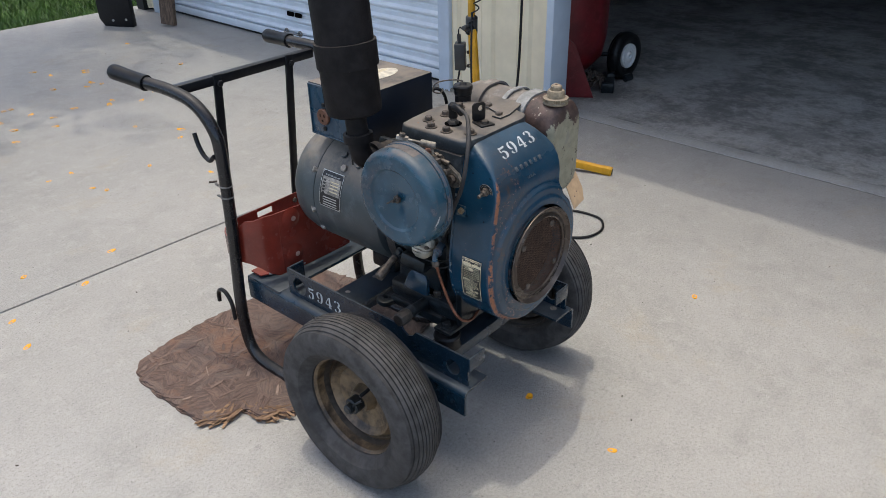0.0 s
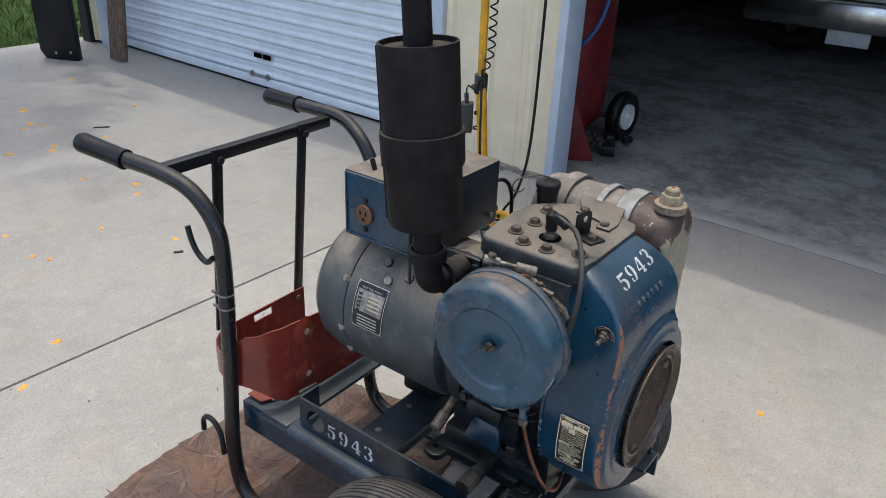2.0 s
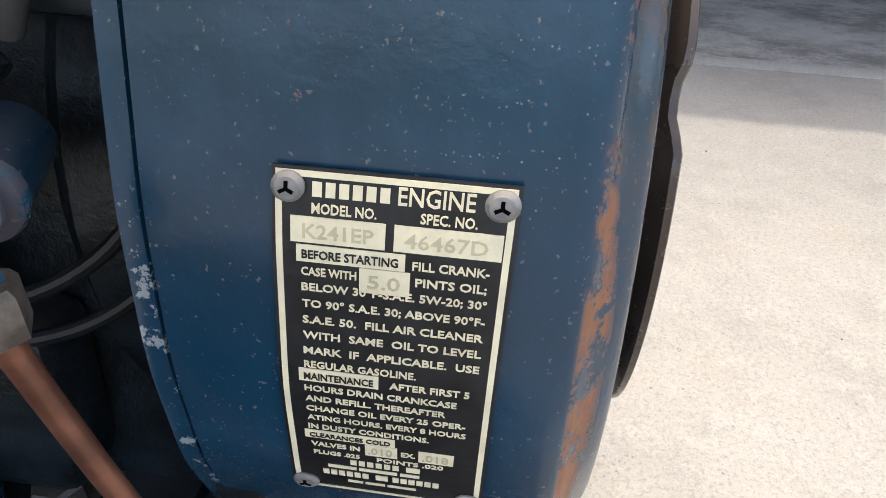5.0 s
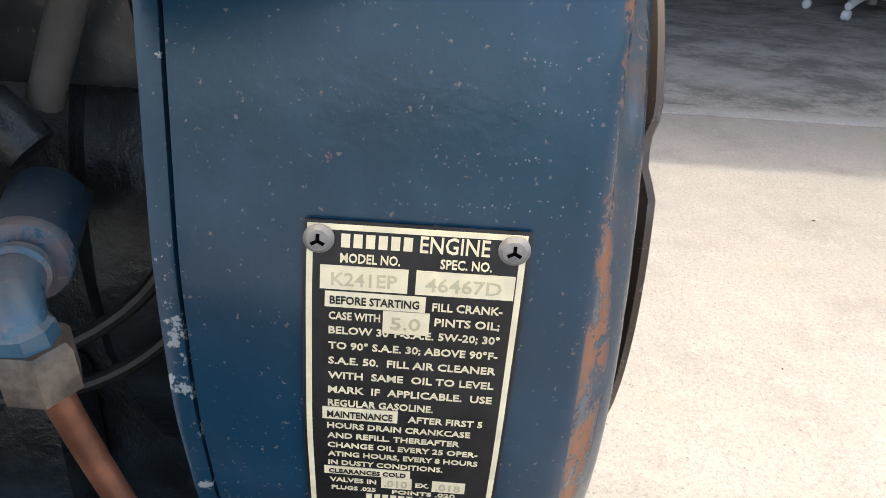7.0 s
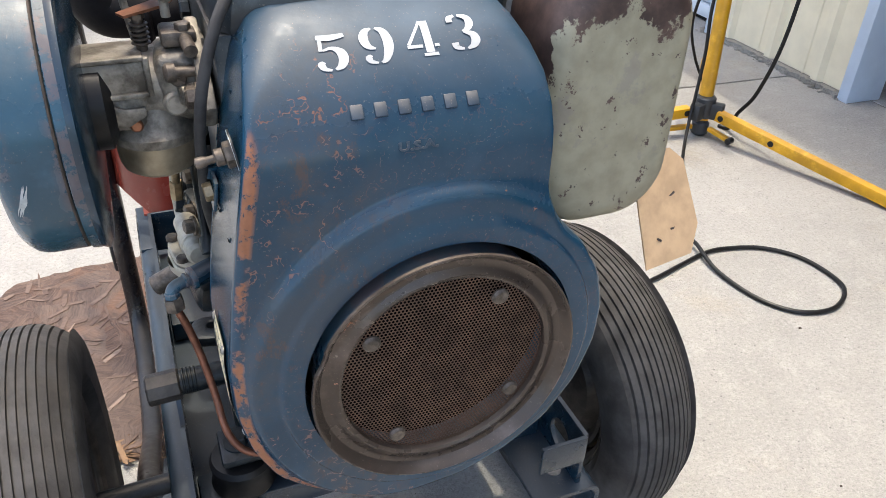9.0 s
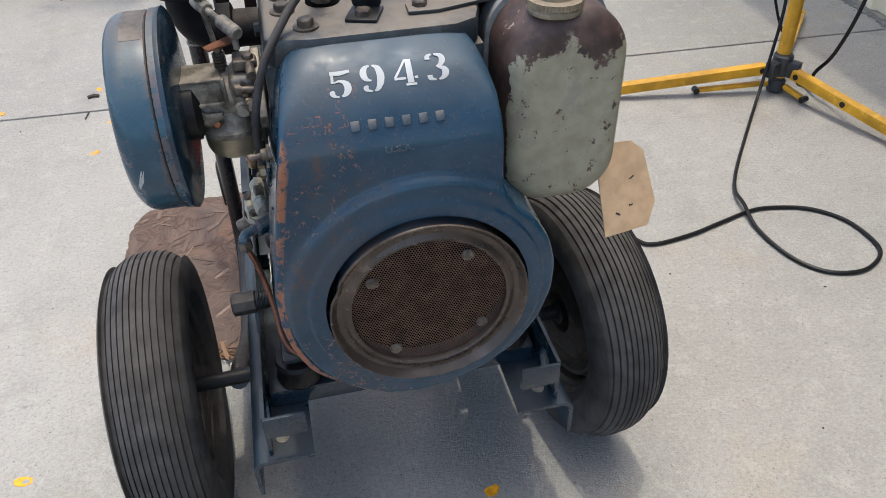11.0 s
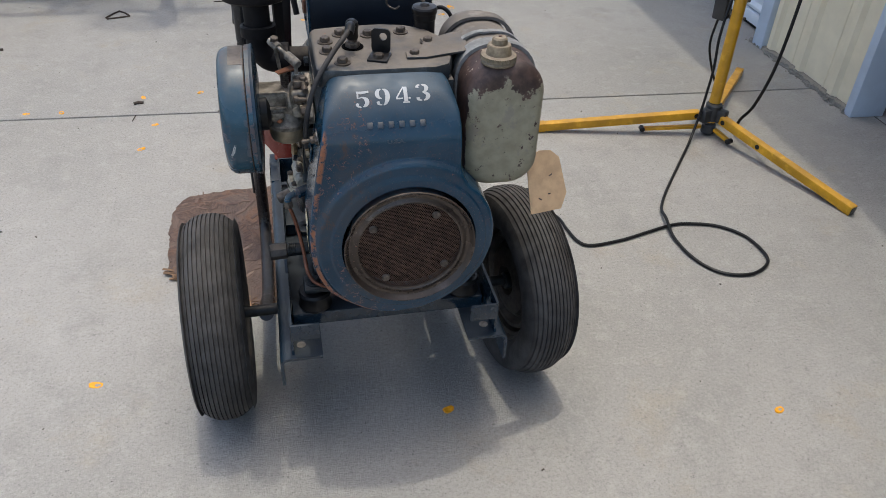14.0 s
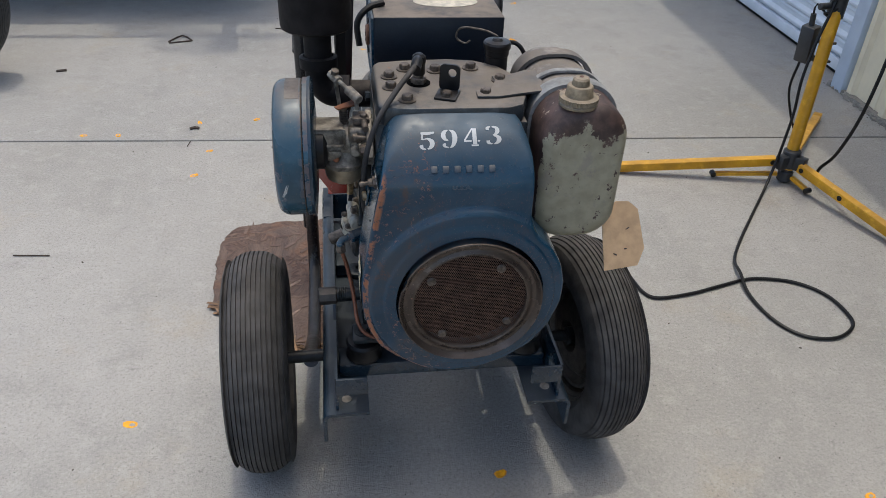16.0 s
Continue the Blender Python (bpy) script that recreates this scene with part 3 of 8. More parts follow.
# stencil figures in a box 0.7 wide and 1 high, as ribbons of (x, y, width)
FIGURES = {
    "5": [curve2([(0.10, 0.93, 0.12), (0.35, 0.90, 0.16), (0.66, 0.95, 0.10)]), [(0.16, 0.86, 0.08), (0.14, 0.56, 0.08)],
          curve2([(0.18, 0.57, 0.05), (0.36, 0.62, 0.09), (0.52, 0.50, 0.19), (0.55, 0.30, 0.20), (0.48, 0.12, 0.16), (0.36, 0.03, 0.07)]),
          curve2([(0.28, 0.02, 0.06), (0.14, 0.08, 0.12), (0.10, 0.20, 0.15), (0.16, 0.26, 0.08)])],
    "9": [curve2([(0.30, 0.98, 0.05), (0.16, 0.90, 0.15), (0.10, 0.70, 0.19), (0.16, 0.50, 0.15), (0.30, 0.42, 0.05)]),
          curve2([(0.38, 0.98, 0.05), (0.52, 0.88, 0.16), (0.58, 0.62, 0.21), (0.55, 0.34, 0.19), (0.46, 0.10, 0.13), (0.36, 0.02, 0.06)]),
          curve2([(0.29, 0.02, 0.06), (0.15, 0.08, 0.11), (0.12, 0.18, 0.14), (0.18, 0.25, 0.07)])],
    "4": [[(0.40, 0.98, 0.06), (0.05, 0.34, 0.07)], [(0.02, 0.29, 0.09), (0.34, 0.29, 0.09)], [(0.48, 0.98, 0.17), (0.48, 0.10, 0.18)],
          [(0.60, 0.29, 0.09), (0.70, 0.29, 0.09)], [(0.33, 0.04, 0.09), (0.64, 0.04, 0.09)]],
    "3": [curve2([(0.32, 0.98, 0.06), (0.50, 0.90, 0.15), (0.54, 0.74, 0.18), (0.46, 0.58, 0.13), (0.34, 0.52, 0.06)]),
          curve2([(0.36, 0.51, 0.06), (0.54, 0.42, 0.17), (0.58, 0.26, 0.20), (0.50, 0.10, 0.15), (0.36, 0.02, 0.06)]),
          curve2([(0.25, 0.98, 0.06), (0.13, 0.91, 0.13), (0.12, 0.80, 0.14)]), curve2([(0.28, 0.02, 0.06), (0.13, 0.09, 0.14), (0.11, 0.22, 0.15)])],
}

# ---- the ground, the driveway and the building ----
SITE = pose(1.945, 1.165, 0, 0, 0, -2.2)  # x into the building, y along its front


def sited(ob):
    """Lays a thing that was built in the building's own axes into the world."""
    ob.matrix_basis = SITE @ ob.matrix_basis
    PLACE[ob.name] = ob.matrix_basis.translation.copy()
    return ob


def structure(name, bm, material, sharp=32.0):
    ob = part(name, bm, material, None, "", sharp)
    return sited(tagged(ob, kind="structure"))


bm = bmesh.new()
bmesh.ops.create_grid(bm, x_segments=2, y_segments=2, size=900)
bmesh.ops.translate(bm, vec=(0, 0, -0.06), verts=bm.verts)
tagged(part("ground", bm, plain("turf_soil", (0.045, 0.085, 0.016), 0.9, 0.0, 0.5, 3.0, 0.5, 0.02)), kind="structure")

JOINT = 0.337  # the saw joint lies so far along from the door jamb
for name, y0, y1, x0 in (("pavement_near", -9.0, JOINT - 0.0045, -9.0), ("pavement_far", JOINT + 0.0045, 4.62, -9.0)):
    bm = bmesh.new()
    box(bm, ((x0 + 0.085) / 2, (y0 + y1) / 2, -0.05), (0.085 - x0, y1 - y0, 0.1), 0.004)
    structure(name, bm, MAT_CONCRETE)
bm = bmesh.new()
box(bm, (-4.45, JOINT, -0.03), (8.9, 0.012, 0.03))
structure("trim_joint_dirt", bm, MAT_GAP)
bm = bmesh.new()
box(bm, (4.151, -1.2, -0.052), (7.892, 11.0, 0.1), 0.004)
structure("floor", bm, MAT_FLOOR_IN)
bm = bmesh.new()
box(bm, (0.1505, -1.2, -0.051), (0.107, 11.0, 0.1), 0.004)
structure("floor_edge", bm, MAT_CONCRETE)
bm = bmesh.new()
box(bm, (0.0885, -1.2, -0.02), (0.016, 11.0, 0.03))
structure("trim_threshold_dirt", bm, MAT_GAP)
bm = bmesh.new()
box(bm, (0.015, 0.885, -0.002), (0.05, 0.02, 0.01), 0.0)
structure("trim_sill", bm, MAT_GAP)

EAVE = 2.75


def siding(bm, y0, y1, z0, z1, x=0.0, thick=0.12):
    """Steel siding: shallow trapezoid ribs, four to the metre, on a thick wall."""
    rib = [(0.0, 0.0), (0.105, 0.0), (0.12, -0.018), (0.15, -0.018), (0.165, 0.0), (0.20, 0.0), (0.204, -0.004), (0.212, -0.004), (0.216, 0.0)]
    line, y = [], y0
    while y < y1:
        line += [(y + a, x + b) for a, b in rib if y + a < y1]
        y += 0.25
    line += [(y1, x)]
    outline = [(b, a) for a, b in line] + [(x + thick, y1), (x + thick, y0)]
    slab(bm, outline, Matrix.Translation((0, 0, z0)), z1 - z0)


bm = bmesh.new()
siding(bm, 0.10, 0.775, 0.02, EAVE)
structure("wall_middle", bm, MAT_CREAM, 20)
bm = bmesh.new()
siding(bm, 4.22, 4.5, 0.02, EAVE)
structure("wall_corner", bm, MAT_CREAM, 20)
bm = bmesh.new()
siding(bm, -8.0, -4.0, 0.02, EAVE)
structure("wall_far", bm, MAT_CREAM, 20)
bm = bmesh.new()
box(bm, (0.06, -1.95, 2.50), (0.12, 4.1, 0.50))
structure("wall_lintel", bm, MAT_CREAM)
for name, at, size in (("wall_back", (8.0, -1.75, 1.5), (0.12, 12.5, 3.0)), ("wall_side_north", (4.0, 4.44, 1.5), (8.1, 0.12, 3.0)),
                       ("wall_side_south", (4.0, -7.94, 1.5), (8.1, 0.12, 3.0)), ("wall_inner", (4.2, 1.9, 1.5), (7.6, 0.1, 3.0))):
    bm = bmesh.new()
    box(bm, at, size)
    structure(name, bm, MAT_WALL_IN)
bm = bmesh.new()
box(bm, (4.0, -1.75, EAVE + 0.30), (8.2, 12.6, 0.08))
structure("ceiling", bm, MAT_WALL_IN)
bm = bmesh.new()
slab(bm, [(-0.30, EAVE), (-0.30, EAVE - 0.10), (-0.28, EAVE - 0.10), (-0.28, EAVE - 0.02), (8.2, EAVE + 0.38), (8.2, EAVE + 0.42)],
     Matrix.Translation((0, 4.6, 0)) @ pose(0, 0, 0, 90, 0, 0), 12.7)
structure("roof", bm, MAT_TRIM)

# door jambs
for name, y0, y1 in (("trim_jamb_open", 0.055, 0.10), ("trim_jamb_door", 0.775, 0.86), ("trim_jamb_far", 4.12, 4.24)):
    bm = bmesh.new()
    box(bm, (0.045, (y0 + y1) / 2, EAVE / 2), (0.15, y1 - y0, EAVE), 0.004)
    structure(name, bm, MAT_TRIM)


def wall_crumbs():
    """Broken mortar and dirt along the foot of the siding."""
    rnd = random.Random(21)
    bm = bmesh.new()
    for _ in range(330):
        q = rnd.choice((0.003, 0.004, 0.006, 0.009, 0.014))
        x = -0.004 - abs(rnd.gauss(0, 0.014))
        box(bm, (x, rnd.uniform(0.06, 0.90), q * 0.3), (q * rnd.uniform(1, 1.8), q * rnd.uniform(1, 2.2), q), q * 0.15, pose(0, 0, 0, rnd.uniform(-30, 30), rnd.uniform(-30, 30), rnd.uniform(0, 180)), 1)
    line, y = [(0.02, 0.10)], 0.10
    while y < 0.775:
        line.append((-0.020 - rnd.random() ** 2 * 0.022, y))
        y += rnd.uniform(0.008, 0.02)
    slab(bm, (line + [(-0.02, 0.775), (0.02, 0.775)])[::-1], Matrix.Translation((0, 0, 0.0005)), 0.017)
    sited(tagged(part("crumbs", bm, MAT_MORTAR), "broken mortar crumbs along the foot of the siding", "rubble", "", "stuff"))


wall_crumbs()


def roller_door():
    """A closed roll-up door of curled slats over a weather strip."""
    door = tagged(thing("door_1", (0.09, 2.485, 0), "closed pale blue-grey steel roll-up door with horizontal ribs", "door"), kind="structure")
    PLACE[door.name] = Vector((0.09, 2.485, 0))
    wide, high = 3.25, 0.076
    prof = [(0.0, 0.0), (-0.006, 0.004), (-0.016, 0.016), (-0.016, 0.024), (-0.004, 0.036), (0.0, 0.040), (0.0, 0.058), (-0.004, 0.062), (-0.004, 0.068), (0.0, 0.0755), (0.012, 0.0755), (0.012, 0.0)]
    bm = bmesh.new()
    slab(bm, [(x, z) for x, z in prof], Matrix.Translation((0, wide / 2, 0)) @ pose(0, 0, 0, 90, 0, 0), wide)
    me = mesh_of("slat", bm, MAT_DOOR, 25)
    for n in range(36):
        ob = new("slat", me)
        ob.parent = door
        ob.location = (0, 0, 0.075 + n * high)
    bm = bmesh.new()
    box(bm, (0.085, 2.485, 0.045), (0.03, wide, 0.055), 0.004)
    part("bottom_bar", bm, MAT_DOOR, door, "pale steel bottom bar")
    bm = bmesh.new()
    box(bm, (0.10, 2.485, 0.009), (0.03, wide, 0.018), 0.003)
    part("weather_strip", bm, MAT_RUBBER_BLACK, door, "black rubber weather strip")
    # Latch slots are near-black bars; their shade is in the colour.
    bm = bmesh.new()
    for dy in (-0.045, 0.045):
        box(bm, (0.068, 2.36 + dy, 0.215), (0.006, 0.075, 0.032), 0.006)
    part("latch_slot", bm, MAT_HOLLOW_SHADE, door, "near-black bars standing for shaded latch slots")
    bm = bmesh.new()
    pipe(bm, [(0.075, 2.32, 0.075), (0.05, 2.32, 0.08), (0.045, 2.40, 0.082), (0.05, 2.48, 0.08), (0.075, 2.48, 0.075)], 0.006, 8)
    for y in (2.32, 2.48):
        lathe(bm, (0.072, y, 0.082), (1, 0, 0), [(0.022, -0.004), (0.022, 0.004), (0.012, 0.004), (0.012, -0.004)], 16, True)
    part("pull_handle", bm, MAT_STEEL, door, "galvanised pull handle")
    sited(door)


roller_door()


# ---- the two-wheeled cart ----
MID = -0.128  # the cart's middle line in x


def tyre(bm, at, r, w, side, rim_r):
    """A ribbed tyre: rounded shoulders and ribs with grooves round the tread."""
    half = w / 2
    prof = [(rim_r - 0.004, -half * 0.55), (rim_r + 0.006, -half * 0.72), (rim_r + 0.020, -half * 0.93), (r * 0.80, -half), (r * 0.885, -half * 0.965), (r * 0.930, -half * 0.89)]
    ribs = 12
    for n in range(ribs):
        c = -half * 0.80 + n * (w * 0.80) / (ribs - 1)
        g = w * 0.80 / (ribs - 1)
        for dx, sunk in ((-0.36, 0.0), (0.36, 0.0), (0.42, 0.0040), (0.58, 0.0040)):
            x = c + dx * g
            if n == ribs - 1 and sunk:
                continue
            u = abs(x) / half
            prof.append((r - 0.034 * max(0.0, u) ** 2.6 - sunk, x))
    prof += [(r * 0.930, half * 0.89), (r * 0.885, half * 0.965), (r * 0.80, half), (rim_r + 0.020, half * 0.93), (rim_r + 0.006, half * 0.72), (rim_r - 0.004, half * 0.55)]
    lathe(bm, at, (side, 0, 0), prof, 96, True)


def wheel(cart, x, y, side, lean, toe):
    """lean: degrees by which the wheel's top tips towards +x; toe: degrees by which it turns to the left."""
    at = Vector((x, y, 0.220))
    tip = Matrix.Translation(at) @ pose(0, 0, 0, 0, 0, toe) @ pose(0, 0, 0, 0, lean, 0) @ Matrix.Translation(-at)
    bm = bmesh.new()
    tyre(bm, at, 0.222, 0.120, side, 0.132)
    bmesh.ops.transform(bm, matrix=tip, verts=bm.verts)
    w = part("wheel", bm, MAT_RUBBER, cart, "worn ribbed grey-black rubber tyre", 28)
    bm = bmesh.new()
    prof = [(0.130, 0.034), (0.136, 0.039), (0.1385, 0.036), (0.1375, 0.031), (0.127, 0.027), (0.122, 0.021), (0.119, -0.006), (0.113, -0.016), (0.106, -0.015), (0.100, -0.004), (0.094, 0.001), (0.088, -0.004), (0.080, -0.014),
            (0.062, -0.019), (0.036, -0.020), (0.031, -0.004), (0.027, 0.004), (0.018, 0.004)]
    back = [(r, -h - 0.004 if r > 0.115 else h - 0.004) for r, h in reversed(prof)]
    lathe(bm, at, (side, 0, 0), prof, 64)
    bmesh.ops.transform(bm, matrix=tip, verts=bm.verts)
    part("rim", bm, MAT_RIM, w, "rusty tan pressed-steel rim")
    # Inner side is split off and darkened; its shade is in the colour.
    bm = bmesh.new()
    lathe(bm, at, (side, 0, 0), prof[-1:] + back + prof[:1], 64)
    bmesh.ops.transform(bm, matrix=tip, verts=bm.verts)
    part("rim_back", bm, MAT_GRIMY_SHADED, w, "inner side of the rim, its shade put into a dark colour")
    bm = bmesh.new()
    rod(bm, at + Vector((side * -0.03, 0, 0)), at + Vector((side * 0.030, 0, 0)), 0.020, 24, 0.003)
    rod(bm, at + Vector((side * 0.028, 0, 0)), at + Vector((side * 0.044, 0, 0)), 0.012, 20, 0.003)
    pipe(bm, [at + Vector((side * 0.030, 0, -0.018)), at + Vector((side * 0.030, -0.012, 0.012)), at + Vector((side * 0.022, -0.03, 0.03))], 0.003, 8)
    bmesh.ops.transform(bm, matrix=tip, verts=bm.verts)
    part("hub", bm, MAT_CAST, w, "greasy black hub with a split pin")
    bm = bmesh.new()
    rod(bm, at + Vector((side * 0.012, -0.05, 0.07)), at + Vector((side * 0.040, -0.045, 0.062)), 0.0045, 12, 0.001)
    bmesh.ops.transform(bm, matrix=tip, verts=bm.verts)
    part("valve", bm, MAT_RUBBER_BLACK, w, "rubber tyre valve")
    return w


def angle_rail(bm, outer, inner, y0, y1, top, low):
    """A folded rail: flat top flange, rounded outer corner, side flange hanging down."""
    s = 1 if inner > outer else -1
    t, r = 0.006, 0.016
    arc = [(outer + s * (r - r * math.sin(radians(a))), top - r + r * math.cos(radians(a))) for a in range(0, 91, 15)]
    arc_in = [(outer + s * (r - (r - t) * math.sin(radians(a))), top - r + (r - t) * math.cos(radians(a))) for a in range(0, 91, 15)]
    ring = [(inner, top)] + arc + [(outer, low), (outer + s * t, low)] + arc_in[::-1] + [(inner, top - t)]
    m = Matrix(((1, 0, 0, 0), (0, 0, 1, y0), (0, 1, 0, 0), (0, 0, 0, 1)))
    slab(bm, ring, m, y1 - y0)


def build_cart():
    cart = thing("hand_cart", (MID, 0.35, 0), "blue-black two-wheeled steel hand cart with pneumatic tyres", "cart")
    for side, outer in ((-1, -0.356), (1, 0.101)):
        inner = outer - side * 0.083
        bm = bmesh.new()
        angle_rail(bm, outer, inner, -0.062, 0.745, 0.276, 0.208)
        part("rail", bm, MAT_FRAME, cart, "blue-black folded steel side rail")
        x = outer - side * 0.026
        # upright support plate with bolt holes and a notch, ends folded inwards
        ring = [(-0.052, 0.0), (0.583, 0.0), (0.583, 0.078), (0.155, 0.078), (0.147, 0.066), (0.132, 0.058), (0.116, 0.066), (0.108, 0.078), (-0.052, 0.078)]
        bm = bmesh.new()
        m = Matrix(((0, 0, 1, x - 0.002), (1, 0, 0, 0), (0, 1, 0, 0.276), (0, 0, 0, 1)))
        slab(bm, ring, m, 0.005, 0.0, [(-0.007, 0.034, 0.021), (0.536, 0.036, 0.026)])
        box(bm, (x - side * 0.027, -0.054, 0.335), (0.055, 0.005, 0.038), 0.001)
        box(bm, (x - side * 0.027, 0.582, 0.320), (0.055, 0.005, 0.068), 0.001)
        plate = part("support_plate", bm, MAT_FRAME, cart, "blue-black upright plate with holes")
        if side < 0:
            for n, c in enumerate("5943"):
                bm = bmesh.new()
                for line in FIGURES[c]:
                    stroke(bm, line, lambda u, v, n=n: Vector((x - 0.0028, 0.500 - n * 0.0345 - u * 0.036, 0.293 + v * 0.034)))
                part("figure", bm, MAT_WHITE, plate, "white stencilled figure " + c)
        bm = bmesh.new()
        lathe(bm, (outer - side * 0.043, -0.026, 0.2765), (0, 0, 1), [(0, 0), (0.009, 0), (0.009, 0.001), (0, 0.001)], 16)
        part("bolt_hole", bm, MAT_STEEL, cart, "bright empty bolt hole")
    for y, depth in ((0.055, 0.05), (0.40, 0.10)):
        bm = bmesh.new()
        box(bm, (MID, y, 0.292), (0.394, depth, 0.032), 0.004)
        cm = part("cross_member", bm, MAT_FRAME, cart)
        if y > 0.3:
            for x in (-0.262, -0.16):
                bm = bmesh.new()
                lathe(bm, (x, y + 0.02, 0.3075), (0, 0, 1), [(0, 0), (0.007, 0), (0.007, 0.0012), (0, 0.0012)], 14)
                part("bolt_hole", bm, MAT_STEEL, cm, "bright empty bolt hole")
    bm = bmesh.new()
    box(bm, (MID, 0.675, 0.2725), (0.452, 0.145, 0.012), 0.005)
    box(bm, (MID, 0.745, 0.243), (0.452, 0.006, 0.068), 0.002)
    part("rear_platform", bm, MAT_FRAME, cart, "blue-black folded steel rear platform")
    bm = bmesh.new()
    rod(bm, (-0.50, 0.1545, 0.220), (0.205, 0.178, 0.220), 0.0125, 20)
    part("axle", bm, MAT_CAST, cart)
    for x in (-0.345, 0.09):
        bm = bmesh.new()
        box(bm, (x, 0.166, 0.225), (0.012, 0.06, 0.07), 0.003)
        part("axle_bracket", bm, MAT_FRAME, cart)
    # handles: one bent tube a side, from the grip down to the foot and on towards the axle
    left = [(-0.456, 1.055, 0.842), (-0.435, 0.96, 0.828), (-0.413, 0.87, 0.817), (-0.397, 0.79, 0.793), (-0.388, 0.738, 0.738), (-0.386, 0.722, 0.66), (-0.386, 0.732, 0.43),
            (-0.388, 0.750, 0.20), (-0.388, 0.742, 0.075), (-0.388, 0.700, 0.026), (-0.388, 0.62, 0.0175), (-0.388, 0.45, 0.03), (-0.386, 0.25, 0.15), (-0.384, 0.18, 0.19)]
    right = [(2 * -0.158 - x, y, z) for x, y, z in left]
    right[0], right[1] = (0.092, 1.11, 0.82), (0.086, 0.98, 0.822)
    for side, line in ((-1, left), (1, right)):
        bm = bmesh.new()
        pipe(bm, line, 0.0165, 20, 8)
        tube = part("handle_tube", bm, MAT_TUBE, cart, "bent black steel handle tube")
        a, b = Vector(line[0]), Vector(line[1])
        w = (a - b).normalized()
        bm = bmesh.new()
        lathe(bm, a - w * 0.115, w, [(0.0168, 0), (0.0215, 0), (0.0215, 0.006), (0.0205, 0.010), (0.0200, 0.055), (0.0210, 0.100), (0.0215, 0.114), (0.018, 0.122), (0, 0.124)], 24)
        part("grip", bm, MAT_RUBBER_BLACK, tube, "black rubber grip")
    bm = bmesh.new()
    box(bm, (-0.162, 0.886, 0.806), (0.475, 0.026, 0.026), 0.003)
    part("crossbar", bm, MAT_BLACK, cart, "black square crossbar")
    for x in (-0.265, -0.019):
        bm = bmesh.new()
        foot, top = Vector((x - 0.022, 0.893, 0.375)), Vector((x, 0.872, 0.822))
        w = (top - foot).normalized()
        u = (Vector((1, 0, 0)) - w * w.x).normalized()
        v = w.cross(u)
        m = Matrix(((u.x, v.x, w.x, 0), (u.y, v.y, w.y, 0), (u.z, v.z, w.z, 0), (0, 0, 0, 1)))
        box(bm, (foot + top) / 2, (0.025, 0.007, (top - foot).length), 0.0012, m)
        p = part("post", bm, MAT_BLACK, cart, "flat black upright post")
        bm = bmesh.new()
        hexbolt(bm, (x, 0.8645, 0.799), (0, -1, 0), 0.009, 0.007)
        part("bolt", bm, MAT_BLACK, p)
    for base, tip in (((-0.388, 0.735, 0.662), 0.0), ((-0.390, 0.755, 0.165), 1.0)):
        b = Vector(base)
        bm = bmesh.new()
        if tip:
            line = [b + Vector((-0.015, 0.012, -0.02)), b + Vector((-0.016, 0.014, 0.03)), b + Vector((-0.018, 0.03, 0.062)), b + Vector((-0.018, 0.055, 0.066)), b + Vector((-0.018, 0.072, 0.05)), b + Vector((-0.018, 0.075, 0.02))]
        else:
            line = [b + Vector((-0.012, 0.0, 0.0)), b + Vector((-0.014, 0.018, -0.014)), b + Vector((-0.014, 0.042, -0.006)), b + Vector((-0.014, 0.060, 0.018)), b + Vector((-0.014, 0.070, 0.050))]
        pipe(bm, line, 0.0062, 10)
        part("hook", bm, MAT_BLACK, cart, "bent steel cable hook")
    for z in (0.548, 0.580):
        bm = bmesh.new()
        lathe(bm, (-0.386, 0.7265 - (z - 0.55) * 0.04, z), (0, -0.05, 1), [(0.0165, -0.002), (0.0182, -0.002), (0.0182, 0.002), (0.0165, 0.002)], 20, True)
        box(bm, (-0.398, 0.746, z), (0.006, 0.014, 0.006), 0.001)
        part("cable_tie", bm, MAT_STEEL, cart, "grey plastic cable tie")
    wheel(cart, -0.481, 0.155, -1, 0.4, 2.0)
    wheel(cart, 0.190, 0.177, 1, 0.6, 8.5)
    return cart


build_cart()


# ---- the engine ----
FAN = Vector((-0.109, 0.0, 0.538))  # middle of the blower opening
SHROUD = [(-0.20, 0.826), (-0.222, 0.820), (-0.236, 0.806), (-0.242, 0.785), (-0.252, 0.74), (-0.262, 0.69), (-0.274, 0.62), (-0.282, 0.565), (-0.2815, 0.52), (-0.2735, 0.478), (-0.2550, 0.438),
          (-0.2215, 0.408), (-0.180, 0.388), (-0.135, 0.381), (-0.085, 0.385), (-0.038, 0.404), (0.002, 0.434), (0.030, 0.475), (0.044, 0.52), (0.045, 0.560), (0.036, 0.596), (0.016, 0.630),
          (-0.008, 0.652), (-0.019, 0.672), (-0.021, 0.70), (-0.021, 0.76), (-0.024, 0.79), (-0.034, 0.812), (-0.052, 0.823), (-0.075, 0.826)]


def smoothstep(a, b, x):
    u = min(1.0, max(0.0, (x - a) / (b - a)))
    return u * u * (3 - 2 * u)


def shroud_face(x, z):
    """The front of the shroud: flat, falling back towards the top, with a raised roll round the blower."""
    r = math.hypot(x - FAN.x, z - FAN.z)
    ring = -0.009 * smoothstep(0.169, 0.157, r) - 0.003 * smoothstep(0.140, 0.136, r)
    return -0.070 + 0.086 * max(0.0, (z - 0.712) / 0.114) ** 2.25 + ring


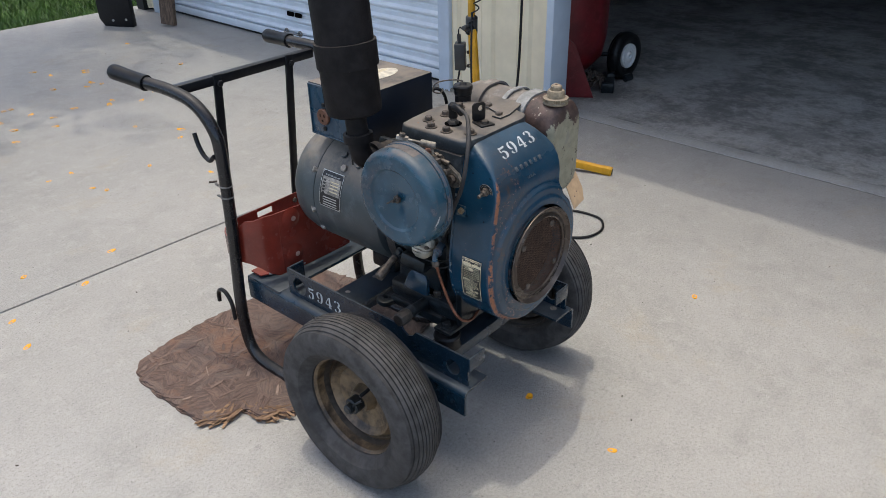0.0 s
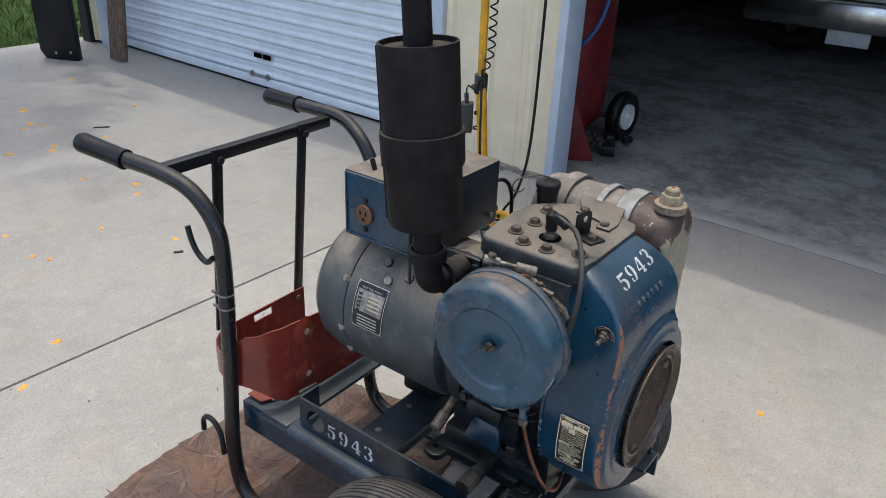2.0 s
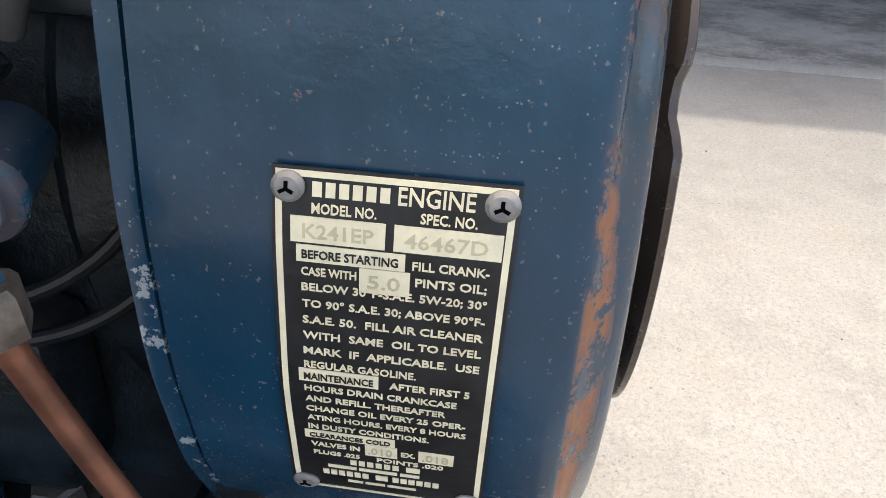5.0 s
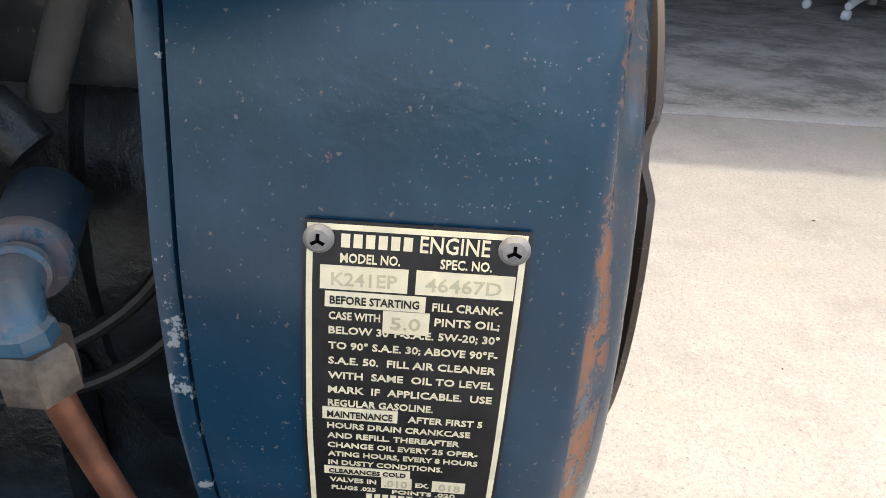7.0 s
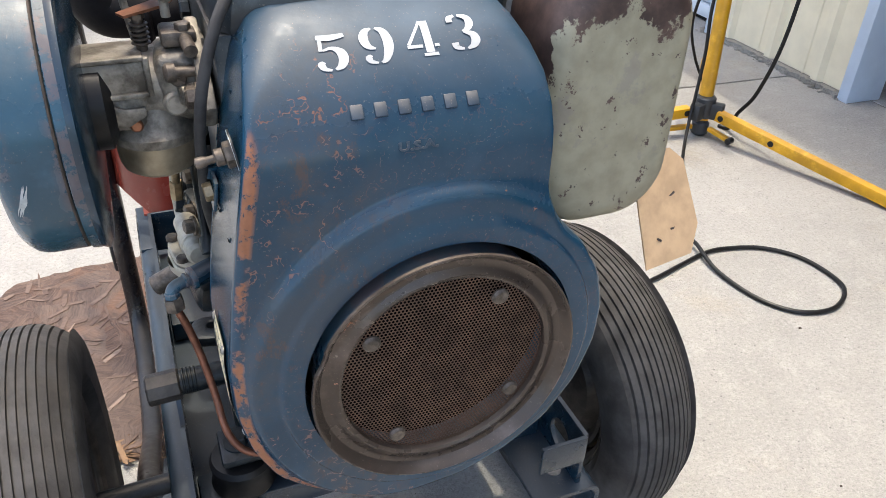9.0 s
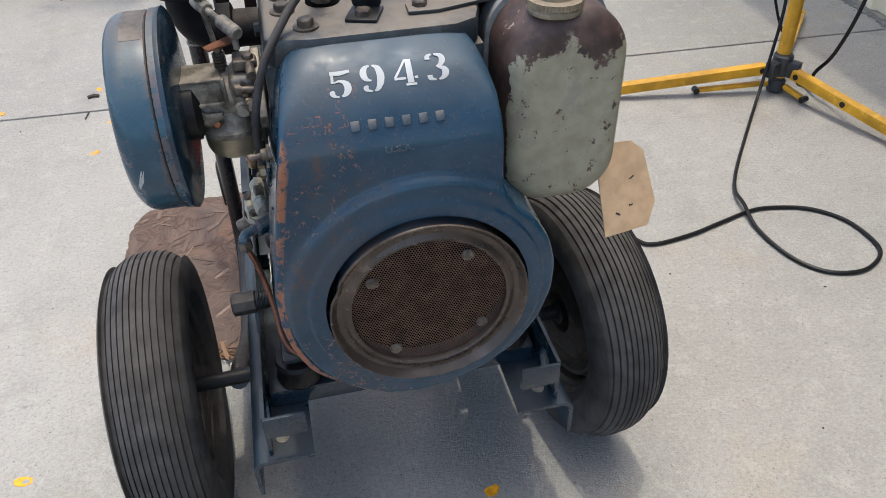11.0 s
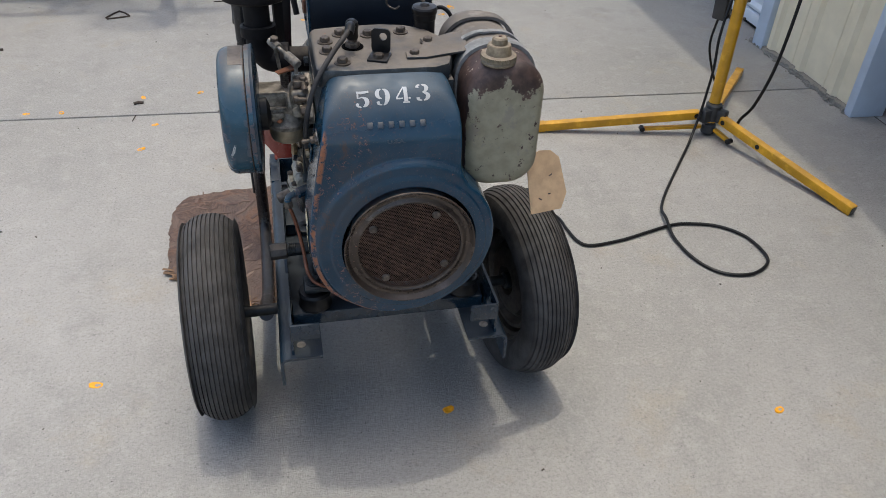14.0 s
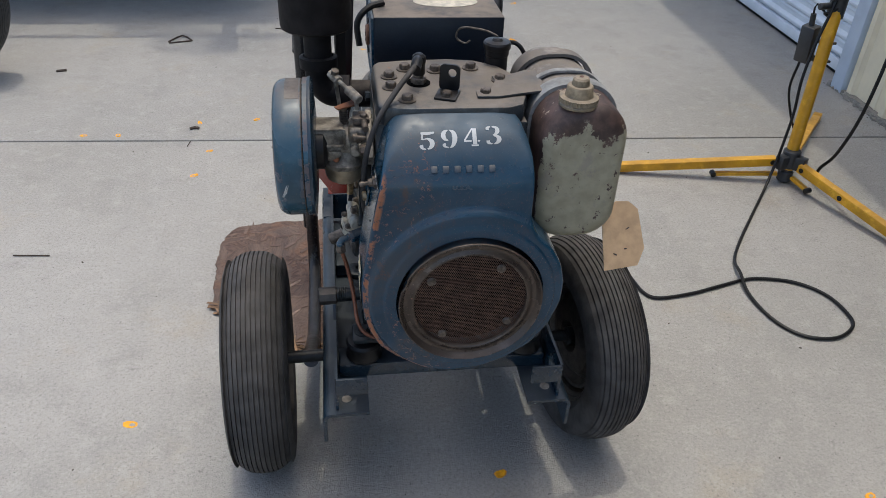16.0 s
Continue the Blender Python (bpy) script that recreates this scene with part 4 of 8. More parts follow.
def outline_at(angle):
    """Where a ray from the blower's middle leaves the shroud's outline."""
    dx, dz = math.cos(angle), math.sin(angle)
    best = 0.16
    ring = SHROUD + SHROUD[:1]
    for (x0, z0), (x1, z1) in zip(ring, ring[1:]):
        ex, ez = x1 - x0, z1 - z0
        det = dx * -ez + dz * ex
        if abs(det) < 1e-9:
            continue
        px, pz = x0 - FAN.x, z0 - FAN.z
        d = (px * -ez + pz * ex) / det
        u = (dx * pz - dz * px) / det
        if d > 0 and -1e-6 <= u <= 1 + 1e-6:
            best = d
    return best


def build_shroud(engine):
    bm = bmesh.new()
    # paint is worn through along the front fold and chipped along the back lip
    worn = bm.verts.layers.float.new("fold_wear")
    lip = bm.verts.layers.float.new("lip_wear")
    front = bm.verts.layers.float.new("face_wear_sheen")
    worn, lip = bm.verts.layers.float["fold_wear"], bm.verts.layers.float["lip_wear"]
    fold_wear = {13: 0.3, 14: 0.6, 15: 1.0, 16: 1.0, 17: 0.9, 18: 0.6, 19: 0.4}
    lip_wear = {0: 1.0, 1: 1.0, 2: 1.0, 3: 1.0}
    seg, hole = 180, 0.1195
    rings = []
    reach = [outline_at(2 * math.pi * n / seg) for n in range(seg)]
    reach = [(reach[n - 2] + 2 * reach[n - 1] + 3 * reach[n] + 2 * reach[(n + 1) % seg] + reach[(n + 2) % seg]) / 9 for n in range(seg)]

    def ring(fn):
        row = []
        for n in range(seg):
            a = 2 * math.pi * n / seg
            v = bm.verts.new(fn(a, reach[n]))
            v[worn], v[lip] = fold_wear.get(len(rings), 0.0) * (1 - 0.9 * smoothstep(0.73, 0.78, v.co.z)) * (0.3 + 0.7 * smoothstep(-0.15, -0.22, v.co.x)), lip_wear.get(len(rings), 0.0)
            v[front] = 0.25 + 0.75 * smoothstep(-0.13, -0.20, v.co.x) if len(rings) > 16 else 0.0
            row.append(v)
        rings.append(row)

    def on(a, r):
        return FAN.x + r * math.cos(a), FAN.z + r * math.sin(a)

    def fold(a, d):
        """The fold is tight down the sides and softer over the top."""
        return 0.0075 + 0.0175 * smoothstep(0.77, 0.815, on(a, d)[1])

    def back(a, d):
        x, z = on(a, d)
        return Vector((x, max(0.041, shroud_face(x, z) + fold(a, d) + 0.004), z))

    ring(lambda a, d: back(a, d - 0.003))
    ring(lambda a, d: back(a, d))
    for u, sink in ((0.015, 0.001), (0.050, 0.001), (0.057, 0.006), (0.066, 0), (0.4, 0), (0.7, 0), (0.93, 0), (0.975, 0), (0.992, 0)):
        def side(a, d, u=u, sink=sink):
            x, z = on(a, d - sink)
            p, q = back(a, d - sink), Vector((x, shroud_face(x, z) + fold(a, d), z))
            return p + (q - p) * u

        ring(side)
    for step in range(0, 91, 15):
        s = radians(step)
        def edge(a, d, s=s):
            f = fold(a, d)
            x, z = on(a, d - f * (1 - math.cos(s)))
            return Vector((x, shroud_face(x, z) + f * (1 - math.sin(s)), z))

        ring(edge)
    steps = 30
    for k in range(1, steps + 1):
        def inner(a, d, k=k):
            r0 = d - fold(a, d)
            r = r0 + (hole - r0) * k / steps
            x, z = on(a, r)
            return Vector((x, shroud_face(x, z), z))

        ring(inner)
    ring(lambda a, d: Vector((on(a, hole - 0.002)[0], -0.076, on(a, hole - 0.002)[1])))
    ring(lambda a, d: Vector((on(a, hole - 0.004)[0], -0.068, on(a, hole - 0.004)[1])))
    ring(lambda a, d: Vector((on(a, hole - 0.005)[0], -0.052, on(a, hole - 0.005)[1])))
    for a, b in zip(rings, rings[1:]):
        for n in range(seg):
            o = (n + 1) % seg
            bm.faces.new((a[n], a[o], b[o], b[n]))
    sh = part("shroud", bm, MAT_BLUE, engine, "worn blue sheet-metal blower shroud with rusty edges", 60)
    # stencilled figures, sprayed on the sloping top
    for n, c in enumerate("5943"):
        bm = bmesh.new()
        for line in FIGURES[c]:
            def lay(u, v, n=n):
                x = -0.1925 + n * 0.0330 + u * 0.0355
                z = 0.786 + n * 0.0014 + v * 0.0185
                return Vector((x, shroud_face(x, z) - 0.0007, z + 0.0004))

            fine = []
            for (x0, y0, w0), (x1, y1, w1) in zip(line, line[1:]):
                fine += [(x0 + (x1 - x0) * k / 4, y0 + (y1 - y0) * k / 4, w0 + (w1 - w0) * k / 4) for k in range(4)]
            stroke(bm, fine + [line[-1]], lay)
        part("figure", bm, MAT_WHITE, sh, "white stencilled figure " + c)
    # the maker's raised mark, as plain bars
    for n in range(6):
        x = -0.172 + n * 0.0172
        bm = bmesh.new()
        box(bm, (x, shroud_face(x, 0.7625) - 0.0002, 0.7625), (0.0092, 0.0022, 0.0105), 0.0008, pose(0, 0, 0, -38, 0, 0))
        part("raised_bar", bm, MAT_MARK, sh, "raised bar of a pressed maker's mark")
    bm = letters("U.S.A.", 0.0085, plate_frame((-0.1455, shroud_face(-0.13, 0.736) - 0.0004, 0.7345), (1, 0, 0), (0, 0.22, 1)), 0.0010, 0.030, 0.0003)
    part("raised_lettering", bm, MAT_MARK, sh, "small raised lettering")
    for y, z, x in ((0.001, 0.764, -0.2460), (-0.044, 0.763, -0.2460), (0.002, 0.671, -0.2650), (-0.043, 0.671, -0.2650)):
        # Holes are flat near-black discs, their shade put into the colour.
        bm = bmesh.new()
        lathe(bm, (x - 0.001, y, z), (-1, 0, -0.2), [(0, 0), (0.0019, 0), (0.0019, 0.0006), (0, 0.0006)], 12)
        part("screw_hole", bm, MAT_HOLLOW_SHADE, sh)
    return sh


def build_screen(engine):
    c = Vector((-0.109, 0.019, 0.5360))
    bm = bmesh.new()
    lathe(bm, c, (0, -1, 0), [(0.096, 0.060), (0.1075, 0.066), (0.1085, 0.092), (0.1070, 0.0975), (0.102, 0.099), (0.096, 0.098)], 96)
    part("pulley_ring", bm, MAT_BLUE_CLEAN, engine, "blue starter pulley ring behind the screen")
    bm = bmesh.new()
    lathe(bm, c, (0, -1, 0), [(0.105, 0.0985), (0.1105, 0.1025), (0.1150, 0.1072), (0.1168, 0.1092), (0.1163, 0.1115), (0.1148, 0.1120), (0.1132, 0.1105), (0.1110, 0.1062), (0.1080, 0.1030), (0.1040, 0.1022), (0.1000, 0.1035), (0.0965, 0.1062), (0.0940, 0.1068), (0.0915, 0.1055), (0.0905, 0.1030), (0.0905, 0.098)], 144)
    for v in bm.verts:  # the rim is kinked where something struck it
        d = v.co - c
        a = math.degrees(math.atan2(d.z, d.x))
        hit = smoothstep(7.0, 1.5, abs(a - 158)) * smoothstep(0.100, 0.112, math.hypot(d.x, d.z))
        v.co += Vector((-d.x * 0.028, 0.0025, -d.z * 0.028)) * hit
    scr = part("blower_screen", bm, MAT_SCREEN_RIM, engine, "brown worn dished rim of the flywheel screen")
    bm = bmesh.new()
    lathe(bm, c, (0, -1, 0), [(0.0915, 0.1010), (0.06, 0.1020), (0.03, 0.1012), (0.0, 0.1008)], 96)
    part("perforated_disc", bm, MAT_SCREEN, scr, "brown perforated steel disc")
    for a in (54, 146, 236, 325):
        p = c + Vector((0.0775 * math.cos(radians(a)), -0.1015, 0.0775 * math.sin(radians(a))))
        bm = bmesh.new()
        lathe(bm, p, (0, -1, 0), [(0.0075, 0), (0.0075, 0.0015), (0.0055, 0.0038), (0.0, 0.0045)], 20)
        part("button", bm, MAT_BOLT, scr, "grey round screw head")
    # Disc coloured near-black to stand for the shaded space behind the screen.
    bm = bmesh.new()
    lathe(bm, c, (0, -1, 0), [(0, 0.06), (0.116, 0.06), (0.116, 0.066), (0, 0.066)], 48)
    part("flywheel", bm, MAT_HOLLOW_SHADE, engine, "flywheel behind the screen, its shade put into a near-black colour")


def side_at(z):
    """How far out the shroud's side stands at a height."""
    line = SHROUD[2:13]
    for (x0, z0), (x1, z1) in zip(line, line[1:]):
        if z1 <= z <= z0:
            return x0 + (x1 - x0) * (z - z0) / (z1 - z0)
    return -0.25


def plate_frame(origin, across, up):
    """A matrix with x along across, y along up and z off the plate."""
    x = Vector(across).normalized()
    y = Vector(up)
    y = (y - x * y.dot(x)).normalized()
    z = x.cross(y)
    return Matrix(((x.x, y.x, z.x, origin[0]), (x.y, y.y, z.y, origin[1]), (x.z, y.z, z.z, origin[2]), (0, 0, 0, 1)))


def build_name_plate(engine):
    """The black and cream instruction plate, on the shroud's side, with pressed drive screws in its corners."""
    wide, high = 0.0505, 0.1065

    def bent(bm):
        """Lays the plate on the shroud's side, which rolls in under it."""
        for v in bm.verts:
            x, y, off = v.co
            z = 0.4762 + y * 0.978
            near = [side_at(z + d) for d in (-0.008, -0.004, 0.0, 0.004, 0.008)]
            v.co = Vector((sum(near) / 5 - 0.0012 - off, 0.0025 - x * 1.065 + 0.004 * (1 - y / high), z))
        return bm

    def strip(x, y, w, h, z, steps=5):
        bm = bmesh.new()
        for k in range(steps):
            box(bm, (x + w / 2, y + h * (k + 0.5) / steps, z - 0.0002), (w, h / steps, 0.0004))
        bmesh.ops.remove_doubles(bm, verts=bm.verts, dist=1e-6)
        return bent(bm)

    pl = part("name_plate", strip(0, 0, wide, high, 0.0008, 16), MAT_PLATE, engine, "black and cream riveted instruction plate")
    for x, y, w, h in ((0.0008, 0.0008, 0.0014, high - 0.0016), (wide - 0.0022, 0.0008, 0.0014, high - 0.0016), (0.0022, high - 0.0022, wide - 0.0044, 0.0014), (0.0022, 0.0008, wide - 0.0044, 0.0010)):
        part("border", strip(x, y, w, h, 0.0010, 12 if h > w else 1), MAT_PLATE_TEXT, pl, "cream border")
    for x, y, w, h in ((0.004, 0.0888, 0.0200, 0.0064), (0.0258, 0.0888, 0.0222, 0.0064), (0.0052, 0.0838, 0.0232, 0.0044), (0.0188, 0.0770, 0.0108, 0.0066), (0.0048, 0.0480, 0.0188, 0.0042),
                       (0.0048, 0.0252, 0.0228, 0.0034), (0.0200, 0.0202, 0.0082, 0.0048), (0.0336, 0.0202, 0.0088, 0.0048)):
        part("panel", strip(x, y, w, h, 0.0010, 3), MAT_PLATE_TEXT, pl, "cream stamped panel")
    bars = [(0.0085 + 0.0028 * k, 0.1000, 0.0020, 0.0034) for k in range(6)]
    bars += [(0.0160 + 0.0022 * k, 0.0146, 0.0016, 0.0022) for k in range(6)] + [(0.0305, 0.0146, 0.0036, 0.0022)]
    bars += [(0.0100, 0.0122, 0.0075, 0.0013), (0.0182, 0.0122, 0.0100, 0.0013), (0.0290, 0.0122, 0.0050, 0.0013)]
    bars += [(0.0085 + 0.0021 * k, 0.0086, 0.0016, 0.0023) for k in range(6)] + [(0.0225, 0.0086, 0.0032, 0.0023)] + [(0.0270 + 0.0021 * k, 0.0086, 0.0016, 0.0023) for k in range(6)]
    bars += [(0.0150, 0.0056, 0.0040, 0.0011), (0.0197, 0.0056, 0.0052, 0.0011), (0.0256, 0.0056, 0.0076, 0.0011)]
    for x, y, w, h in bars:
        part("maker_bar", strip(x, y, w, h, 0.0010, 2), MAT_PLATE_TEXT, pl, "cream bar of a maker's mark")
    rows = [("ENGINE", 0.0262, 0.1000, 0.0155, 0.0058, 1), ("MODEL NO.", 0.0085, 0.0962, 0.0135, 0.0034, 1), ("SPEC. NO.", 0.0310, 0.0962, 0.0115, 0.0034, 1),
            ("K241EP", 0.0066, 0.0900, 0.0150, 0.0050, 2), ("46467D", 0.0280, 0.0900, 0.0172, 0.0050, 2), ("BEFORE STARTING", 0.0064, 0.0848, 0.0206, 0.0031, 0),
            ("FILL CRANK-", 0.0300, 0.0846, 0.0160, 0.0031, 1), ("CASE WITH", 0.0062, 0.0803, 0.0120, 0.0031, 1), ("5.0", 0.0206, 0.0784, 0.0070, 0.0050, 2), ("PINTS OIL;", 0.0308, 0.0803, 0.0150, 0.0031, 1)]
    body = ["BELOW 30°F-S.A.E. 5W-20; 30°", "TO 90° S.A.E. 30; ABOVE 90°F-", "S.A.E. 50.  FILL AIR CLEANER", "WITH  SAME  OIL TO LEVEL", "MARK  IF  APPLICABLE.  USE"]
    rows += [(line, 0.0062, 0.0760 - k * 0.0047, 0.0400, 0.0030, 1) for k, line in enumerate(body)]
    rows += [("REGULAR GASOLINE.", 0.0062, 0.0528, 0.0260, 0.0030, 1), ("MAINTENANCE", 0.0060, 0.0488, 0.0164, 0.0030, 0), ("AFTER FIRST 5", 0.0262, 0.0488, 0.0185, 0.0029, 1)]
    body = [("HOURS DRAIN CRANKCASE", 0.0360), ("AND REFILL. THEREAFTER", 0.0336), ("CHANGE OIL EVERY 25 OPER-", 0.0385), ("ATING HOURS, EVERY 8 HOURS", 0.0388), ("IN DUSTY CONDITIONS.", 0.0300)]
    rows += [(line, 0.0060, 0.0448 - k * 0.0038, w, 0.0028, 1) for k, (line, w) in enumerate(body)]
    rows += [("CLEARANCES COLD", 0.0060, 0.0258, 0.0205, 0.0025, 0), ("VALVES IN", 0.0062, 0.0218, 0.0125, 0.0027, 1), (".010", 0.0208, 0.0210, 0.0062, 0.0042, 2), ("EX.", 0.0292, 0.0218, 0.0036, 0.0027, 1),
             (".018", 0.0346, 0.0210, 0.0066, 0.0042, 2), ("PLUGS .025", 0.0066, 0.0182, 0.0120, 0.0024, 1), ("POINTS .020", 0.0230, 0.0180, 0.0170, 0.0024, 1)]
    inks = (MAT_PLATE, MAT_PLATE_TEXT, MAT_FADED)
    for text, x, y, w, size, ink in rows:
        bm = letters(text, size, Matrix.Translation((x, y, 0.0011)), 0.0001, w, 0.00006)
        part("lettering", bent(bm), inks[ink], pl, "stamped lettering" if ink == 2 else "")
    for x, y in ((0.0035, 0.1020), (wide - 0.0035, 0.1020), (0.0035, 0.0038), (wide - 0.0035, 0.0038)):
        bm = bmesh.new()
        lathe(bm, (x, y, 0.0009), (0, 0, 1), [(0.0036, 0), (0.0036, 0.0006), (0.0026, 0.0016), (0.0, 0.0019)], 20)
        part("drive_screw", bent(bm), MAT_STEEL, pl, "round drive screw")
        bm = bmesh.new()
        for a in (90, 210, 330):
            box(bm, (x + 0.0007 * math.cos(radians(a)), y + 0.0007 * math.sin(radians(a)), 0.0027), (0.0020, 0.0008, 0.0004), 0, pose(0, 0, 0, 0, 0, a))
        part("screw_slot", bent(bm), MAT_HOLLOW_SHADE, pl)


def build_switch(engine):
    at, way = Vector((-0.2535, -0.040, 0.737)), Vector((-1, 0, -0.16)).normalized()
    bm = bmesh.new()
    lathe(bm, at, way, [(0, 0.0), (0.0165, 0.0), (0.0165, 0.0012), (0, 0.0012)], 40)
    sw = part("ignition_switch", bm, MAT_PLATE, engine, "round black ignition plate with push-pull knob")
    bm = bmesh.new()
    lathe(bm, at, way, [(0.0158, 0.0013), (0.0165, 0.0013), (0.0165, 0.0016), (0.0158, 0.0016)], 40, True)
    part("border", bm, MAT_PLATE_GREY, sw)
    m = plate_frame(at + way * 0.0014, (0, -1, 0), (-0.16, 0, 1))
    for word, start, turn, flip in (("IGNITION", 150, -9.5, False), ("PUSH OFF", 42, -9.5, False), ("PULL ON", 236, 10, True)):
        bm = bmesh.new()
        for n, c in enumerate(word):
            if c == " ":
                continue
            a = start + n * turn
            spin = a + 90 if flip else a - 90
            p = Matrix.Translation((0.0125 * math.cos(radians(a)), 0.0125 * math.sin(radians(a)), 0)) @ pose(0, 0, 0, 0, 0, spin) @ Matrix.Translation((0, -0.0011, 0))
            join(bm, letters(c, 0.0032, m @ p, 0.0001, None, 0.00005, "CENTER"))
        part("lettering", bm, MAT_PLATE_GREY, sw)
    bm = bmesh.new()
    hexbolt(bm, at + way * 0.0012, way, 0.0095, 0.006)
    rod(bm, at + way * 0.007, at + way * 0.014, 0.0062, 16, 0.001)
    part("nut", bm, MAT_BOLT, sw, "brown steel nut")
    bm = bmesh.new()
    rod(bm, at + way * 0.012, at + way * 0.022, 0.0030, 14)
    lathe(bm, at + way * 0.019, way, [(0.0030, 0), (0.0040, 0.003), (0.0042, 0.006), (0.0036, 0.008), (0, 0.009)], 16)
    part("knob", bm, MAT_BOLT, sw, "worn brown plunger")


BOLTS = ((-0.196, 0.168), (-0.224, 0.136), (-0.224, 0.092), (-0.203, 0.043), (-0.142, 0.052), (-0.080, 0.061), (-0.047, 0.116), (-0.086, 0.170), (-0.147, 0.160))


def build_head(engine):
    ring = [(-0.246, 0.036), (-0.246, 0.195), (-0.238, 0.207), (-0.20, 0.214), (-0.12, 0.220), (-0.075, 0.212), (-0.040, 0.190), (-0.018, 0.150), (-0.014, 0.06), (-0.026, 0.026), (-0.05, 0.014), (-0.20, 0.014), (-0.235, 0.020)]
    bm = bmesh.new()
    slab(bm, ring[::-1], Matrix.Translation((0, 0, 0.796)), 0.032, 0.006)
    for v in bm.verts:
        u = max(0.0, (0.83 - v.co.z) / 0.05)
        v.co.x += -0.008 * u if v.co.x < -0.2 else 0.0
    head = part("head_cover", bm, MAT_HEAD, engine, "dusty grey-brown tin cover over the cylinder head", 40)
    for x, y in BOLTS:
        bm = bmesh.new()
        hexbolt(bm, (x, y, 0.828), (0, 0, 1), 0.0085, 0.0085, 0.0135)
        part("head_bolt", bm, MAT_BOLT, head, "weathered hex bolt with washer")
    # spark plug over a near-black disc that stands for its shaded opening, with boot and cable
    bm = bmesh.new()
    lathe(bm, (-0.179, 0.111, 0.8285), (0, 0, 1), [(0, 0), (0.019, 0), (0.019, 0.0008), (0, 0.0008)], 28)
    part("plug_opening", bm, MAT_HOLLOW_SHADE, head)
    bm = bmesh.new()
    hexbolt(bm, (-0.179, 0.111, 0.829), (0, 0, 1), 0.0125, 0.009)
    rod(bm, (-0.179, 0.111, 0.837), (-0.179, 0.111, 0.848), 0.008, 18)
    plug = part("spark_plug", bm, MAT_BOLT, engine, "spark plug under a black rubber boot")
    bm = bmesh.new()
    lathe(bm, (-0.179, 0.111, 0.843), (0, 0, 1), [(0.0095, 0), (0.0105, 0.003), (0.0100, 0.016), (0.0115, 0.022), (0.0105, 0.029), (0.006, 0.033), (0, 0.034)], 20)
    pipe(bm, [(-0.181, 0.108, 0.867), (-0.184, 0.094, 0.868), (-0.188, 0.078, 0.863)], 0.0085, 14)
    part("boot", bm, MAT_RUBBER_BLACK, plug)
    bm = bmesh.new()
    pipe(bm, [(-0.187, 0.082, 0.868), (-0.200, 0.056, 0.864), (-0.222, 0.033, 0.846), (-0.248, 0.014, 0.812), (-0.264, 0.009, 0.770), (-0.271, 0.014, 0.730), (-0.272, 0.030, 0.692), (-0.272, 0.044, 0.655), (-0.266, 0.070, 0.600)], 0.0044, 12)
    part("plug_cable", bm, MAT_RUBBER, plug, "dusty black ignition cable")
    bm = bmesh.new()
    box(bm, (-0.267, 0.018, 0.680), (0.003, 0.026, 0.024), 0.001, pose(0, 0, 0, 0, 9, 0))
    lathe(bm, (-0.266, 0.034, 0.690), (0.1, -0.05, 1), [(0.0055, -0.005), (0.0068, -0.005), (0.0068, 0.005), (0.0055, 0.005)], 16, True)
    cl = part("cable_clamp", bm, MAT_BLUE_CLEAN, engine, "worn blue cable clamp bracket")
    bm = bmesh.new()
    hexbolt(bm, (-0.268, 0.014, 0.682), (-1, 0, -0.15), 0.0075, 0.007)
    part("bolt", bm, MAT_BRASS, cl, "tarnished brass hex bolt")
    # lifting bracket
    bm = bmesh.new()
    box(bm, (-0.140, 0.058, 0.830), (0.034, 0.040, 0.004), 0.001, pose(0, 0, 0, 0, 0, -20))
    slab(bm, rounded(0.032, 0.042, 0.008), plate_frame((-0.134, 0.077, 0.851), (1, -0.36, 0), (0, 0, 1)), 0.004, 0.0, [(0.004, 0.008, 0.0065)])
    part("lifting_bracket", bm, MAT_BLACK, engine, "black bent lifting bracket with a hole")
    # tin under the cover
    bm = bmesh.new()
    slab(bm, [(-0.252, 0.030), (-0.016, 0.030), (-0.016, 0.17), (-0.04, 0.206), (-0.22, 0.214), (-0.2515, 0.196)], Matrix.Translation((0, 0, 0.60)), 0.1955, 0.003)
    part("cylinder_tin", bm, MAT_HEAD, engine, "grey-blue cylinder air baffle")


